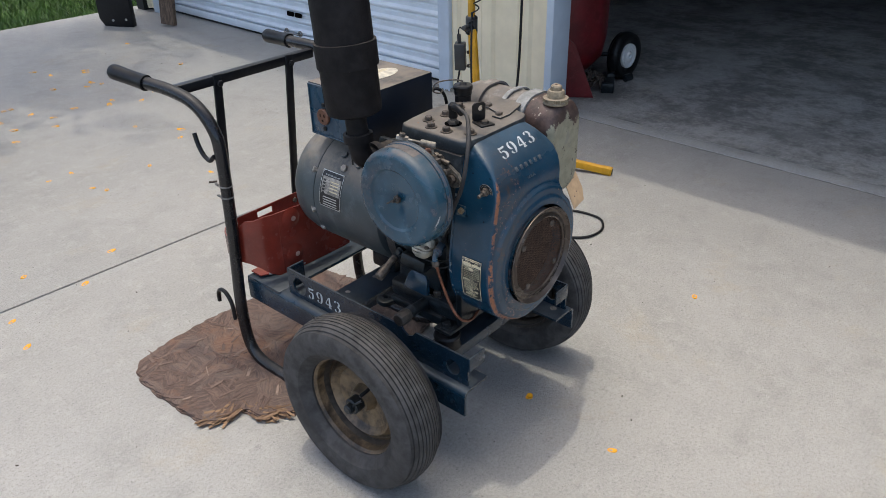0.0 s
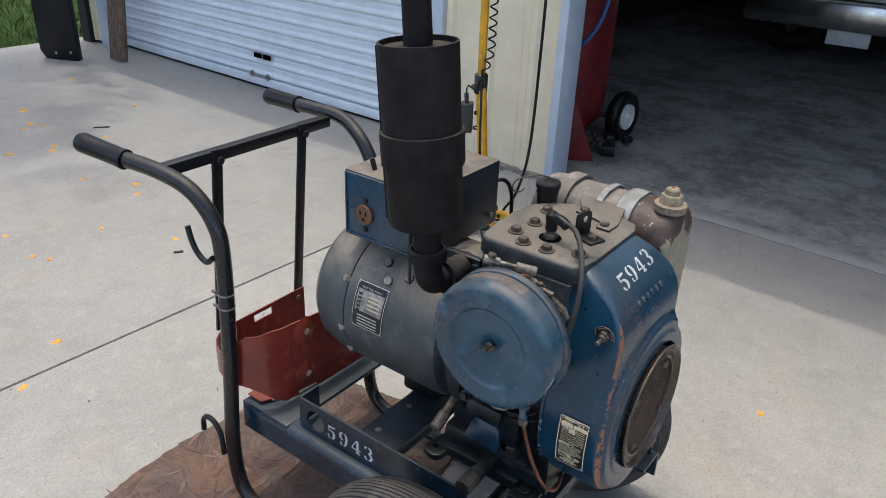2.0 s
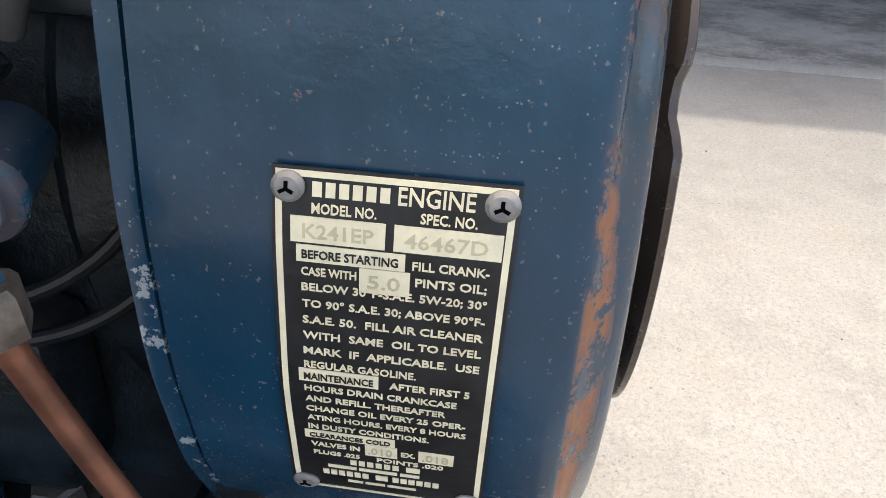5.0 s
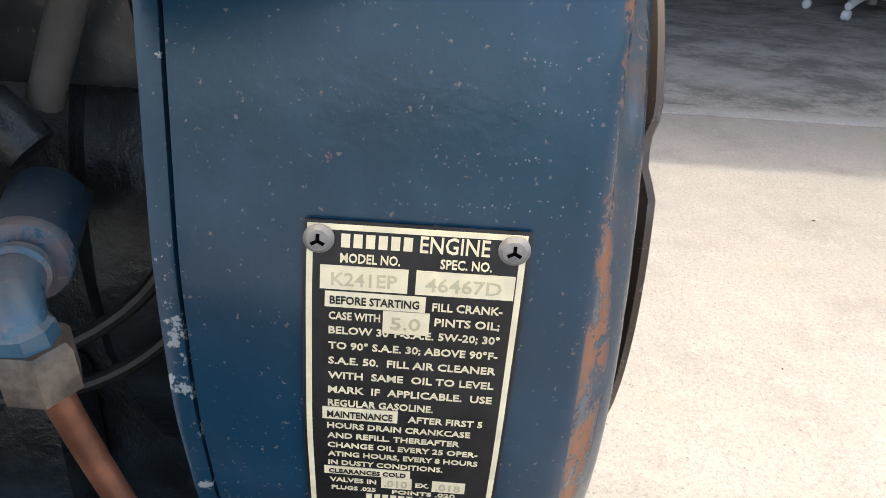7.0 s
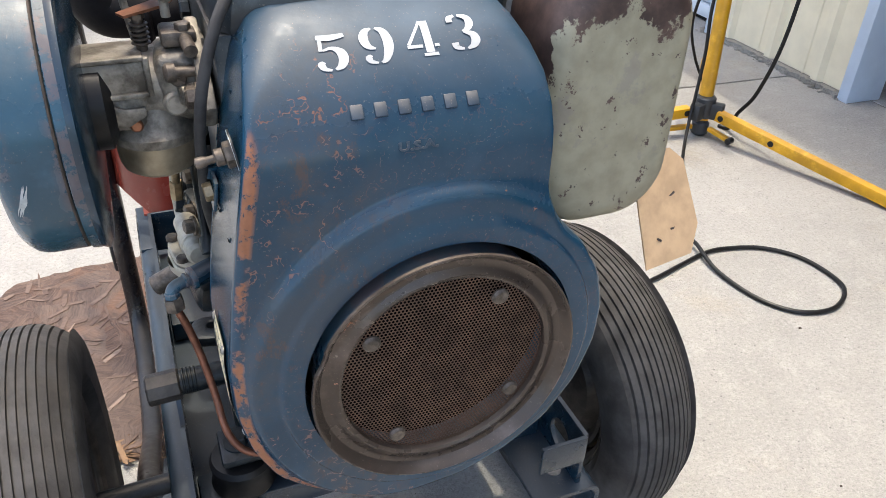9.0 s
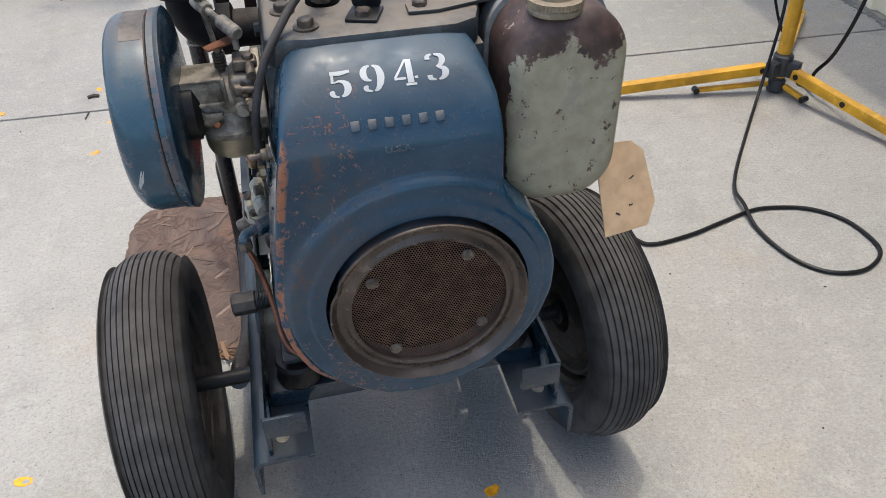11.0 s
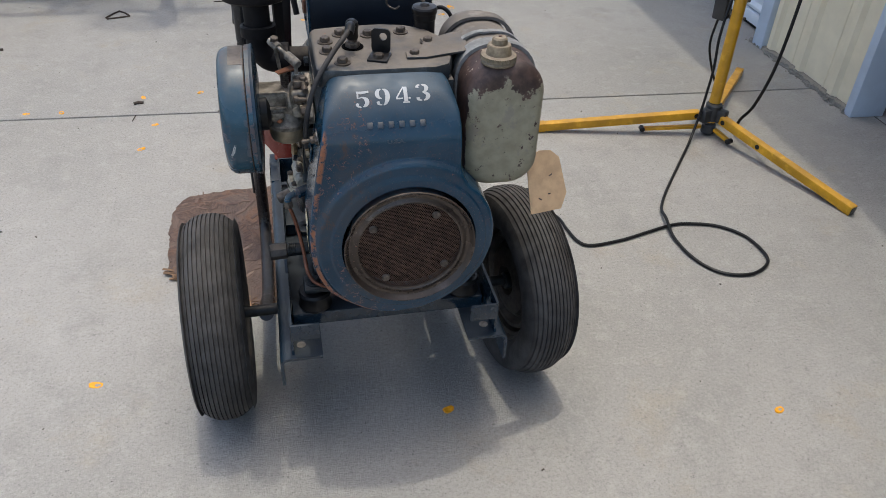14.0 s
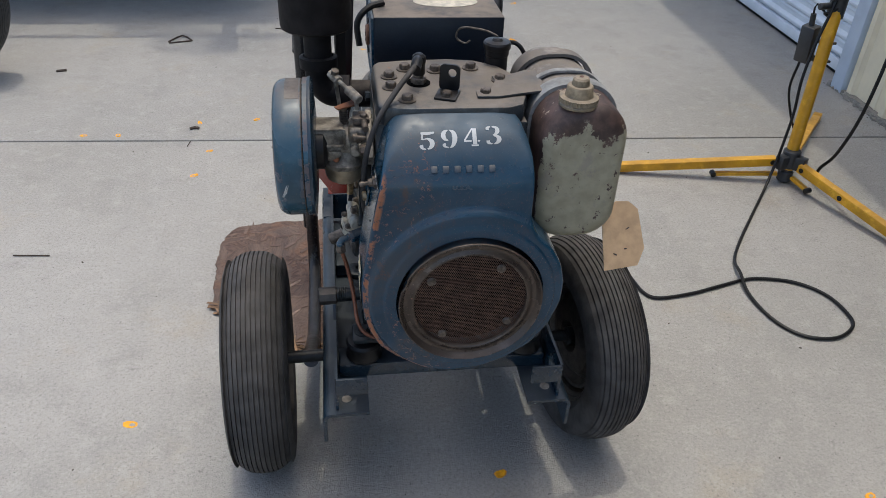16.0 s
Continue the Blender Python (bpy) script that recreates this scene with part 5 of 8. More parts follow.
def build_crankcase(engine):
    bm = bmesh.new()
    box(bm, (MID + 0.005, 0.155, 0.50), (0.215, 0.21, 0.22), 0.02)
    rod(bm, (MID, 0.08, 0.545), (MID, 0.02, 0.545), 0.13, 40, 0.01)
    box(bm, (-0.245, 0.13, 0.47), (0.03, 0.08, 0.07), 0.008)
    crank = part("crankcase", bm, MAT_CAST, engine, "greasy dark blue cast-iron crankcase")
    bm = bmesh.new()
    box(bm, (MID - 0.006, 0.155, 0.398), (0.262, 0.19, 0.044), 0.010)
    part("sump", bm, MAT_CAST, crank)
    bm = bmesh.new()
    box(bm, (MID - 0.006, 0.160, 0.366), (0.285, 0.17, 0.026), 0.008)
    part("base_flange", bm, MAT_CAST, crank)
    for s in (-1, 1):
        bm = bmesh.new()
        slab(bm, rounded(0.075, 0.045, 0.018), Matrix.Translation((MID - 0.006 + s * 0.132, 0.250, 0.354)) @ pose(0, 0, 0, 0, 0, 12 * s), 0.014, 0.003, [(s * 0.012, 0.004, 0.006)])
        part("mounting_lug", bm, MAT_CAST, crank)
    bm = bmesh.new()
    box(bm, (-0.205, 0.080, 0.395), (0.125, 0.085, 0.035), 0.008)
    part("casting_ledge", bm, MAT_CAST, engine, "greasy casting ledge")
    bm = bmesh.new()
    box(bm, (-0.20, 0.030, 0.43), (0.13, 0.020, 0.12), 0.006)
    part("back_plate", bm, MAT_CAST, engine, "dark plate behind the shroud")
    bm = bmesh.new()
    slab(bm, [(-0.042, 0.0), (0.036, 0.0), (0.030, 0.038), (0.022, 0.050), (-0.022, 0.050), (-0.032, 0.038)], plate_frame((-0.260, 0.155, 0.418), (0, -1, 0), (0.30, 0, 1)), 0.018, 0.005)
    part("oil_pad", bm, MAT_GREASY, engine, "blue cast boss")
    bm = bmesh.new()
    hexbolt(bm, (-0.248, 0.108, 0.4180), (-0.1, 0, 1), 0.0100, 0.012, 0.0125)
    bolt = part("base_bolt", bm, MAT_GRIMY_SHADED, engine, "greasy hollow-headed hex bolt on the casting")
    # Flat near-black disc on the head stands for its shaded recess.
    bm = bmesh.new()
    lathe(bm, (-0.2494, 0.108, 0.4302), (-0.1, 0, 1), [(0, 0.0002), (0.0066, 0.0002), (0.0066, 0.0006), (0, 0.0006)], 20)
    part("recess", bm, MAT_HOLLOW_SHADE, bolt, "near-black disc standing for the shade in the hollow bolt head")
    rnd = random.Random(8)
    bm = bmesh.new()
    for _ in range(90):
        x, y = -0.244 + rnd.gauss(0, 0.009), 0.100 + rnd.gauss(0, 0.012)
        q = rnd.uniform(0.0008, 0.0022)
        box(bm, (x, y, (0.4192 if y > 0.09 else 0.4128) + q * 0.3), (q, q * 1.3, q), 0, pose(0, 0, 0, rnd.uniform(0, 90), rnd.uniform(0, 90), rnd.uniform(0, 90)))
    tagged(part("grime", bm, MAT_GRIMY_SHADED, engine, "brown oily crumbs on the casting"), "brown oily crumbs on the casting", kind="stuff")
    for x, y in ((-0.277, 0.056), (0.030, 0.056)):
        bm = bmesh.new()
        lathe(bm, (x, y, 0.309), (0, 0, 1), [(0, 0), (0.031, 0), (0.034, 0.006), (0.030, 0.018), (0.033, 0.034), (0.030, 0.040), (0.018, 0.041), (0.018, 0.047), (0, 0.047)], 28)
        mt = part("rubber_mount", bm, MAT_RUBBER_BLACK, engine, "black rubber engine mount")
        bm = bmesh.new()
        box(bm, (x + (0.022 if x < MID else -0.022), y, 0.361), (0.085, 0.05, 0.010), 0.004)
        hexbolt(bm, (x, y, 0.366), (0, 0, 1), 0.0105, 0.009, 0.016)
        part("mount_foot", bm, MAT_CAST, mt, "dark cast foot with hex bolt")
    bm = bmesh.new()
    rod(bm, (-0.24, 0.136, 0.394), (-0.338, 0.137, 0.391), 0.0135, 20, 0.001)
    for k in range(4):
        lathe(bm, (-0.306 - k * 0.004, 0.137, 0.3925), (-1, 0, 0), [(0.0135, 0), (0.0148, 0.001), (0.0148, 0.002), (0.0135, 0.003)], 20)
    dr = part("oil_drain", bm, MAT_CAST, engine, "dark oil drain pipe over the side rail")
    bm = bmesh.new()
    rod(bm, (-0.323, 0.137, 0.391), (-0.358, 0.137, 0.390), 0.0172, 8, 0.002)
    part("drain_cap", bm, MAT_GRIMY_SHADED, dr, "grimy brown steel drain cap")


def build_carburettor(engine):
    bm = bmesh.new()
    rod(bm, (-0.349, 0.095, 0.741), (-0.255, 0.095, 0.741), 0.0305, 32, 0.003)
    box(bm, (-0.3225, 0.088, 0.7585), (0.047, 0.054, 0.027), 0.004)
    box(bm, (-0.273, 0.087, 0.7530), (0.040, 0.052, 0.044), 0.010, None, 3)
    lathe(bm, (-0.300, 0.092, 0.7000), (0, 0, 1), [(0.0335, 0), (0.0352, 0.003), (0.0352, 0.008), (0.031, 0.012), (0.026, 0.030), (0.022, 0.048)], 32)
    cb = part("carburettor", bm, MAT_ALU, engine, "stained grey cast-aluminium carburettor", 35)
    bm = bmesh.new()
    box(bm, (-0.3245, 0.080, 0.7300), (0.042, 0.034, 0.027), 0.005)
    part("side_passage", bm, MAT_ALU, cb)
    for at, size in (((-0.3225, 0.0625, 0.7735), (0.046, 0.006, 0.0035)), ((-0.3225, 0.0605, 0.7465), (0.046, 0.007, 0.0040)), ((-0.2985, 0.0635, 0.7590), (0.0045, 0.008, 0.030)), ((-0.3455, 0.0700, 0.7400), (0.0050, 0.014, 0.056))):
        bm = bmesh.new()
        box(bm, at, size, 0.0012)
        part("rib", bm, MAT_ALU, cb, "cast rib")
    bm = bmesh.new()
    rod(bm, (-0.2815, 0.0575, 0.7365), (-0.2815, 0.085, 0.7365), 0.0098, 24, 0.002)
    lathe(bm, (-0.2815, 0.0572, 0.7365), (0, -1, 0), [(0, 0), (0.0066, 0), (0.0066, 0.0012), (0, 0.0016)], 24)
    part("plug", bm, MAT_ALU, cb, "round cast plug")
    for y, z in ((0.078, 0.7775), (0.098, 0.7765)):
        bm = bmesh.new()
        box(bm, (-0.262, y, z), (0.018, 0.014, 0.010), 0.003)
        part("boss", bm, MAT_ALU, cb)
    m = plate_frame((-0.2555, 0.064, 0.757), (0, -0.88, -0.47), (0, -0.47, 0.88))
    bm = bmesh.new()
    slab(bm, [(-0.050, 0.010), (-0.040, 0.019), (0.030, 0.019), (0.044, 0.010), (0.046, -0.006), (0.038, -0.017), (0.020, -0.022), (-0.040, -0.019), (-0.050, -0.010)][::-1], m @ Matrix.Translation((0, 0, 0)), 0.010, 0.0025)
    part("flange", bm, MAT_ALU, cb, "grey cast mounting flange")
    for y, z, r in ((0.040, 0.748, 0.0088), (0.092, 0.775, 0.0075)):
        bm = bmesh.new()
        hexbolt(bm, (-0.2655, y, z), (-1, 0, 0), r, 0.008, r * 1.25)
        box(bm, (-0.2755, y, z), (0.0012, 0.0016, r * 1.7), 0, pose(0, 0, 0, 25, 0, 0))
        part("flange_bolt", bm, MAT_BOLT, cb, "slotted hex flange bolt")
    bm = bmesh.new()
    rod(bm, (-0.262, 0.050, 0.764), (-0.284, 0.047, 0.766), 0.0040, 14)
    lathe(bm, (-0.280, 0.0475, 0.7655), (-1, -0.12, 0.05), [(0, 0), (0.0070, 0), (0.0070, 0.006), (0.0055, 0.0075), (0, 0.008)], 20)
    part("stop_screw", bm, MAT_BOLT, cb, "slotted throttle stop screw")
    bm = bmesh.new()
    rod(bm, (-0.262, 0.058, 0.744), (-0.279, 0.056, 0.744), 0.0085, 20, 0.002)
    part("plug", bm, MAT_ALU, cb, "round cast plug")
    bm = bmesh.new()
    lathe(bm, (-0.300, 0.092, 0.6690), (0, 0, 1), [(0, 0), (0.012, 0), (0.022, 0.002), (0.0290, 0.007), (0.0315, 0.014), (0.0325, 0.030), (0.0335, 0.0315), (0, 0.0315)], 32)
    part("float_bowl", bm, plain("yellowed_bowl_metal", (0.34, 0.29, 0.21), 0.42, 0.6, 0.3, 40.0, dust=0.2), cb, "yellowed metal float bowl")
    bm = bmesh.new()
    lathe(bm, (-0.2775, 0.0615, 0.7565), (0, -1, 0), [(0.0060, 0), (0.0060, 0.005), (0.0050, 0.0062), (0, 0.0066)], 24)
    box(bm, (-0.2775, 0.0549, 0.7565), (0.0105, 0.0012, 0.0014), 0, pose(0, 0, 0, 0, 35, 0))
    part("idle_screw", bm, MAT_BOLT, cb, "slotted adjusting screw")
    bm = bmesh.new()
    slab(bm, [(-0.016, 0.006), (-0.010, -0.008), (0.006, -0.009), (0.020, -0.001), (0.019, 0.005), (0.004, 0.005), (-0.006, 0.010)][::-1], plate_frame((-0.3235, 0.0605, 0.7315), (1, 0, 0), (0, 0, 1)), 0.0025, 0.0006)
    lathe(bm, (-0.3300, 0.0625, 0.7325), (0, -1, 0), [(0.0040, 0), (0.0068, 0), (0.0068, 0.0045), (0.0040, 0.0045)], 20, True)
    rod(bm, (-0.3300, 0.066, 0.7325), (-0.3300, 0.0595, 0.7325), 0.0040, 14)
    part("choke_lever", bm, MAT_ALU, cb, "grey pressed choke lever")
    bm = bmesh.new()
    lathe(bm, (-0.3130, 0.0640, 0.7215), (0, -1, 0), [(0, 0), (0.0050, 0), (0.0050, 0.003), (0.0035, 0.004), (0, 0.004)], 20)
    part("cover_screw", bm, MAT_COPPER, cb, "reddish cover screw")
    bm = bmesh.new()
    for k in range(5):
        lathe(bm, (-0.2985, 0.090, 0.775 + k * 0.0036), (0, 0, 1), [(0.0055, 0), (0.0072, 0.0008), (0.0072, 0.0018), (0.0055, 0.0026)], 14)
    rod(bm, (-0.2985, 0.090, 0.745), (-0.2985, 0.090, 0.797), 0.0042, 14)
    hexbolt(bm, (-0.2985, 0.090, 0.795), (0, 0, 1), 0.0060, 0.004)
    part("needle_spring", bm, MAT_BOLT, cb, "adjusting screw with coil spring")
    bm = bmesh.new()
    slab(bm, [(-0.020, -0.006), (0.012, -0.009), (0.024, 0.0), (0.012, 0.009), (-0.020, 0.006)], Matrix.Translation((-0.292, 0.090, 0.801)) @ pose(0, 0, 0, 0, -6, 25), 0.002)
    part("throttle_lever", bm, MAT_COPPER, cb, "rusty orange throttle lever")
    bm = bmesh.new()
    box(bm, (-0.272, 0.082, 0.783), (0.026, 0.030, 0.012), 0.003)
    hexbolt(bm, (-0.268, 0.074, 0.788), (0, 0, 1), 0.006, 0.006)
    rod(bm, (-0.268, 0.070, 0.783), (-0.266, 0.050, 0.779), 0.0052, 12)
    part("throttle_clamp", bm, MAT_BOLT, cb)
    # governor linkage above the carburettor
    a, b = Vector((-0.316, 0.152, 0.829)), Vector((-0.274, 0.079, 0.814))
    w = (b - a).normalized()
    bm = bmesh.new()
    rod(bm, a, a + w * 0.026, 0.0078, 8, 0.001)
    rod(bm, a + w * 0.02, b - w * 0.02, 0.0036, 12)
    rod(bm, b - w * 0.034, b, 0.0078, 16, 0.002)
    rod(bm, b - w * 0.008, b - w * 0.008 - Vector((0, 0, 0.02)), 0.0035, 12)
    rod(bm, a + w * 0.012, a + w * 0.012 + Vector((0.012, 0.004, -0.10)), 0.0032, 12)
    lk = part("governor_link", bm, MAT_ALU, engine, "grey ball-joint governor link")
    bm = bmesh.new()
    hexbolt(bm, a + w * 0.012 + Vector((0.0, 0.0, 0.006)), (0.2, -0.3, 1), 0.007, 0.007)
    part("nut", bm, MAT_BOLT, lk)


def build_fuel_pump(engine):
    m = Matrix.Translation((-0.284, 0.114, 0.566)) @ pose(0, 0, 0, 6, 8, 10) @ Matrix.Diagonal((0.82, 0.82, 0.9, 1.0))
    bm = bmesh.new()
    slab(bm, rounded(0.058, 0.056, 0.016), m, 0.007, 0.0015)
    slab(bm, rounded(0.058, 0.056, 0.016), m @ Matrix.Translation((0, 0, -0.0085)), 0.007, 0.0015)
    lathe(bm, m @ Vector((0, 0, -0.009)), (0, 0, -1), [(0.026, -0.004), (0.025, 0.004), (0.020, 0.012), (0.012, 0.018), (0, 0.020)], 28)
    rod(bm, (-0.283, 0.086, 0.580), (-0.289, 0.150, 0.5815), 0.0112, 28, 0.003)
    rod(bm, (-0.2845, 0.102, 0.580), (-0.2865, 0.122, 0.581), 0.0128, 28, 0.002)
    fp = part("fuel_pump", bm, plain("oily_cream_casting", (0.36, 0.33, 0.27), 0.45, 0.2, 0.35, 40.0, 0.3, dust=0.15), engine, "oily cream-grey fuel pump")
    for x, y in ((-0.022, -0.021), (0.022, -0.021), (-0.022, 0.021), (0.022, 0.021)):
        bm = bmesh.new()
        lathe(bm, m @ Vector((x, y, 0.0065)), (0, 0, 1), [(0.0055, 0), (0.0055, 0.004), (0.0045, 0.005), (0, 0.005)], 16)
        part("screw", bm, MAT_BOLT, fp, "greasy slotted screw")
    bm = bmesh.new()
    rod(bm, (-0.2925, 0.0655, 0.5710), (-0.268, 0.072, 0.576), 0.0100, 28, 0.002)
    part("socket", bm, MAT_FRAME, fp, "dark blue pipe socket")
    bm = bmesh.new()
    lathe(bm, (-0.2935, 0.0652, 0.5708), (-1, -0.25, -0.05), [(0.0054, -0.004), (0.0102, -0.003), (0.0108, 0.0), (0.0102, 0.0020), (0.0060, 0.0026)], 28)
    pipe(bm, [(-0.290, 0.0655, 0.5710), (-0.3010, 0.0625, 0.5706), (-0.3095, 0.0585, 0.5690), (-0.3125, 0.0565, 0.5640), (-0.3122, 0.0556, 0.5580)], 0.0058, 16, 6)
    lathe(bm, (-0.2975, 0.0640, 0.5708), (-1, -0.3, -0.02), [(0.0058, 0), (0.0072, 0.0008), (0.0072, 0.0030), (0.0058, 0.0038)], 24)
    rod(bm, (-0.3125, 0.0566, 0.5665), (-0.3120, 0.0556, 0.5580), 0.0068, 8, 0.0015)
    part("elbow", bm, MAT_BLUE_CLEAN, fp, "worn blue painted elbow fitting")
    bm = bmesh.new()
    hexbolt(bm, (-0.3112, 0.0550, 0.5495), (-0.1, 0, 1), 0.0088, 0.0125)
    part("flare_nut", bm, MAT_BOLT, fp, "grey-brown hex flare nut")
    bm = bmesh.new()
    pipe(bm, [(-0.311, 0.054, 0.550), (-0.304, 0.053, 0.525), (-0.297, 0.047, 0.490), (-0.292, 0.036, 0.455), (-0.287, 0.017, 0.420), (-0.270, 0.006, 0.400), (-0.235, 0.010, 0.388), (-0.18, 0.03, 0.386)], 0.0036, 12)
    part("fuel_line", bm, plain("brown_copper_pipe", (0.20, 0.080, 0.048), 0.42, 0.5, 0.4, 60.0), fp, "bent copper fuel line")
    bm = bmesh.new()
    pipe(bm, [(-0.289, 0.146, 0.5815), (-0.2915, 0.180, 0.5655), (-0.292, 0.200, 0.567), (-0.292, 0.196, 0.586), (-0.292, 0.172, 0.606), (-0.291, 0.155, 0.632), (-0.290, 0.135, 0.665)], 0.0046, 14, 6)
    part("fuel_hose", bm, MAT_BONE, fp, "pale fuel hose up to the carburettor")
    bm = bmesh.new()
    rod(bm, (-0.2905, 0.1585, 0.621), (-0.2915, 0.163, 0.600), 0.0062, 6, 0.0008)
    rod(bm, (-0.290, 0.152, 0.634), (-0.2905, 0.160, 0.614), 0.0040, 12)
    part("hose_fitting", bm, MAT_BRASS, fp, "tarnished brass hose fitting")
    for a, b in (((-0.273, 0.130, 0.655), (-0.275, 0.074, 0.595)), ((-0.268, 0.150, 0.66), (-0.268, 0.105, 0.60))):
        bm = bmesh.new()
        rod(bm, a, b, 0.0042, 12)
        lathe(bm, b, Vector(b) - Vector(a), [(0, -0.010), (0.0068, -0.009), (0.0072, 0.0), (0.0066, 0.006), (0, 0.007)], 16)
        part("governor_rod", bm, MAT_CAST, engine, "oily black governor rod")
    for at in ((-0.282, 0.101, 0.603), (-0.278, 0.154, 0.589), (-0.274, 0.126, 0.640)):
        bm = bmesh.new()
        hexbolt(bm, at, (-1, -0.25, 0.1), 0.0066, 0.008, 0.009)
        part("nut", bm, MAT_BOLT, engine, "small weathered nut")
    bm = bmesh.new()
    for dx, dy, dz in ((0.0, 0.0, 0.0), (0.006, -0.004, -0.016)):
        pipe(bm, [(-0.262 + dx, 0.046 + dy, 0.640 + dz), (-0.266 + dx, 0.040 + dy, 0.590 + dz), (-0.268 + dx, 0.046 + dy, 0.555 + dz), (-0.272 + dx, 0.080 + dy, 0.530 + dz), (-0.274 + dx, 0.13 + dy, 0.525 + dz), (-0.262 + dx, 0.20 + dy, 0.53)], 0.0024, 10)
    part("wiring", bm, MAT_RUBBER_BLACK, engine, "two black wires")
    bm = bmesh.new()
    rod(bm, (-0.300, 0.223, 0.477), (-0.332, 0.221, 0.463), 0.0115, 18, 0.002)
    rod(bm, (-0.25, 0.226, 0.500), (-0.305, 0.223, 0.475), 0.008, 18)
    part("stub_pipe", bm, MAT_BOLT, engine, "grey capped stub pipe")
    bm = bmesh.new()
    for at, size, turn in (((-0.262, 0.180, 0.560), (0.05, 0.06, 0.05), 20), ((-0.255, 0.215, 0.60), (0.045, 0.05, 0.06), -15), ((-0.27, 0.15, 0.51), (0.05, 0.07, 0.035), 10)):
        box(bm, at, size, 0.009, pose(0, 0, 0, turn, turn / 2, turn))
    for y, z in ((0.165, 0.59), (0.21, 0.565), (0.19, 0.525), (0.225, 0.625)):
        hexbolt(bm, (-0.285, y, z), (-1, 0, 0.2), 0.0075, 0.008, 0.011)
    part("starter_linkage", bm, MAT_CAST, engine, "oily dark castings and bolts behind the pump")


def build_air_cleaner(engine):
    c = Vector((-0.362, 0.080, 0.736))
    bm = bmesh.new()
    lathe(bm, c, (-1, 0, 0), [(0, 0.028), (0.010, 0.028), (0.018, 0.031), (0.040, 0.0370), (0.066, 0.0385), (0.0685, 0.0390), (0.0715, 0.0425), (0.075, 0.0432), (0.098, 0.0425), (0.104, 0.0415), (0.1085, 0.0385), (0.1125, 0.034), (0.1145, 0.029), (0.1150, 0.025), (0.1150, 0.022), (0.1150, 0.010), (0.1150, 0.0015), (0.1148, 0.0005), (0.1125, 0.0), (0.1125, -0.0012), (0.1148, -0.0018), (0.1165, -0.0025),
                              (0.1168, -0.008), (0.1164, -0.0105), (0.112, -0.013), (0.10, -0.012), (0.0, -0.012)], 96)
    bmesh.ops.scale(bm, vec=(1, 0.93, 0.93), space=Matrix.Translation(-c), verts=bm.verts)
    ac = part("air_cleaner", bm, MAT_BLUE_CLEAN, engine, "round worn blue oil-bath air cleaner", 40)
    bm = bmesh.new()
    lathe(bm, c, (-1, 0, 0), [(0.1068, -0.008), (0.1085, -0.009), (0.1098, -0.012), (0.1098, -0.014), (0.1064, -0.016), (0.06, -0.020), (0, -0.020)], 96)
    part("back_rim", bm, MAT_GREASY, ac, "rolled blue back rim")
    bm = bmesh.new()
    lathe(bm, c, (-1, 0, 0), [(0.030, -0.014), (0.036, -0.020), (0.036, -0.030), (0.024, -0.036)], 32)
    part("intake_collar", bm, MAT_RUBBER_BLACK, ac, "dark rubber intake collar")
    bm = bmesh.new()
    lathe(bm, c, (-1, 0, 0), [(0.1046, 0.0012), (0.1066, 0.0004), (0.1064, -0.0008), (0.1046, -0.0016)], 96)
    part("seam_dirt", bm, MAT_TWIG, ac, "brown dirt packed in the seam")
    # a dirty paper label round the top
    bm = bmesh.new()
    row = []
    for n in range(17):
        f = radians(52 + 60 * n / 16)
        row += [bm.verts.new(c + Vector((-x, r * math.cos(f), r * math.sin(f)))) for x, r in ((0.0028, 0.1073), (0.0235, 0.1073), (0.0235, 0.1069), (0.0028, 0.1069))]
    for n in range(16):
        for j in range(4):
            bm.faces.new((row[4 * n + j], row[4 * n + (j + 1) % 4], row[4 * n + 4 + (j + 1) % 4], row[4 * n + 4 + j]))
    bm.faces.new(row[:4][::-1])
    bm.faces.new(row[-4:])
    part("label", bm, MAT_LABEL, ac, "dirty brown paper label")
    # a bare scrape across the rounded front edge
    rnd = random.Random(12)
    for k in range(8):
        bm = bmesh.new()
        off, w, u0, u1 = rnd.uniform(-0.003, 0.003), rnd.uniform(0.0003, 0.0008), rnd.uniform(0.0, 0.4), rnd.uniform(0.6, 1.0)
        row = []
        for n in range(9):
            u = u0 + (u1 - u0) * n / 8
            f = radians(184 + 15 * u)
            for g in (-1, 1):
                x = 0.0225 + 0.0095 * u + off + g * (w * (1 - (n / 4 - 1) ** 2) + 0.00008) + rnd.uniform(-0.0002, 0.0002)
                r = 0.1070 - 0.0020 * smoothstep(0.025, 0.034, x) - 0.0035 * smoothstep(0.034, 0.0385, x) + 0.0005
                row.append(bm.verts.new(c + Vector((-x, r * math.cos(f), r * math.sin(f)))))
        for u in range(8):
            bm.faces.new((row[2 * u], row[2 * u + 1], row[2 * u + 3], row[2 * u + 2]))
        part("scratch", bm, MAT_BARE, ac, "bare metal scratch through the paint")
    bm = bmesh.new()
    p = c + Vector((-0.028, 0, 0))
    rod(bm, p, p + Vector((-0.020, 0, 0)), 0.0032, 12)
    rod(bm, p + Vector((-0.001, 0, 0)), p + Vector((-0.010, 0, 0)), 0.0085, 8, 0.002)
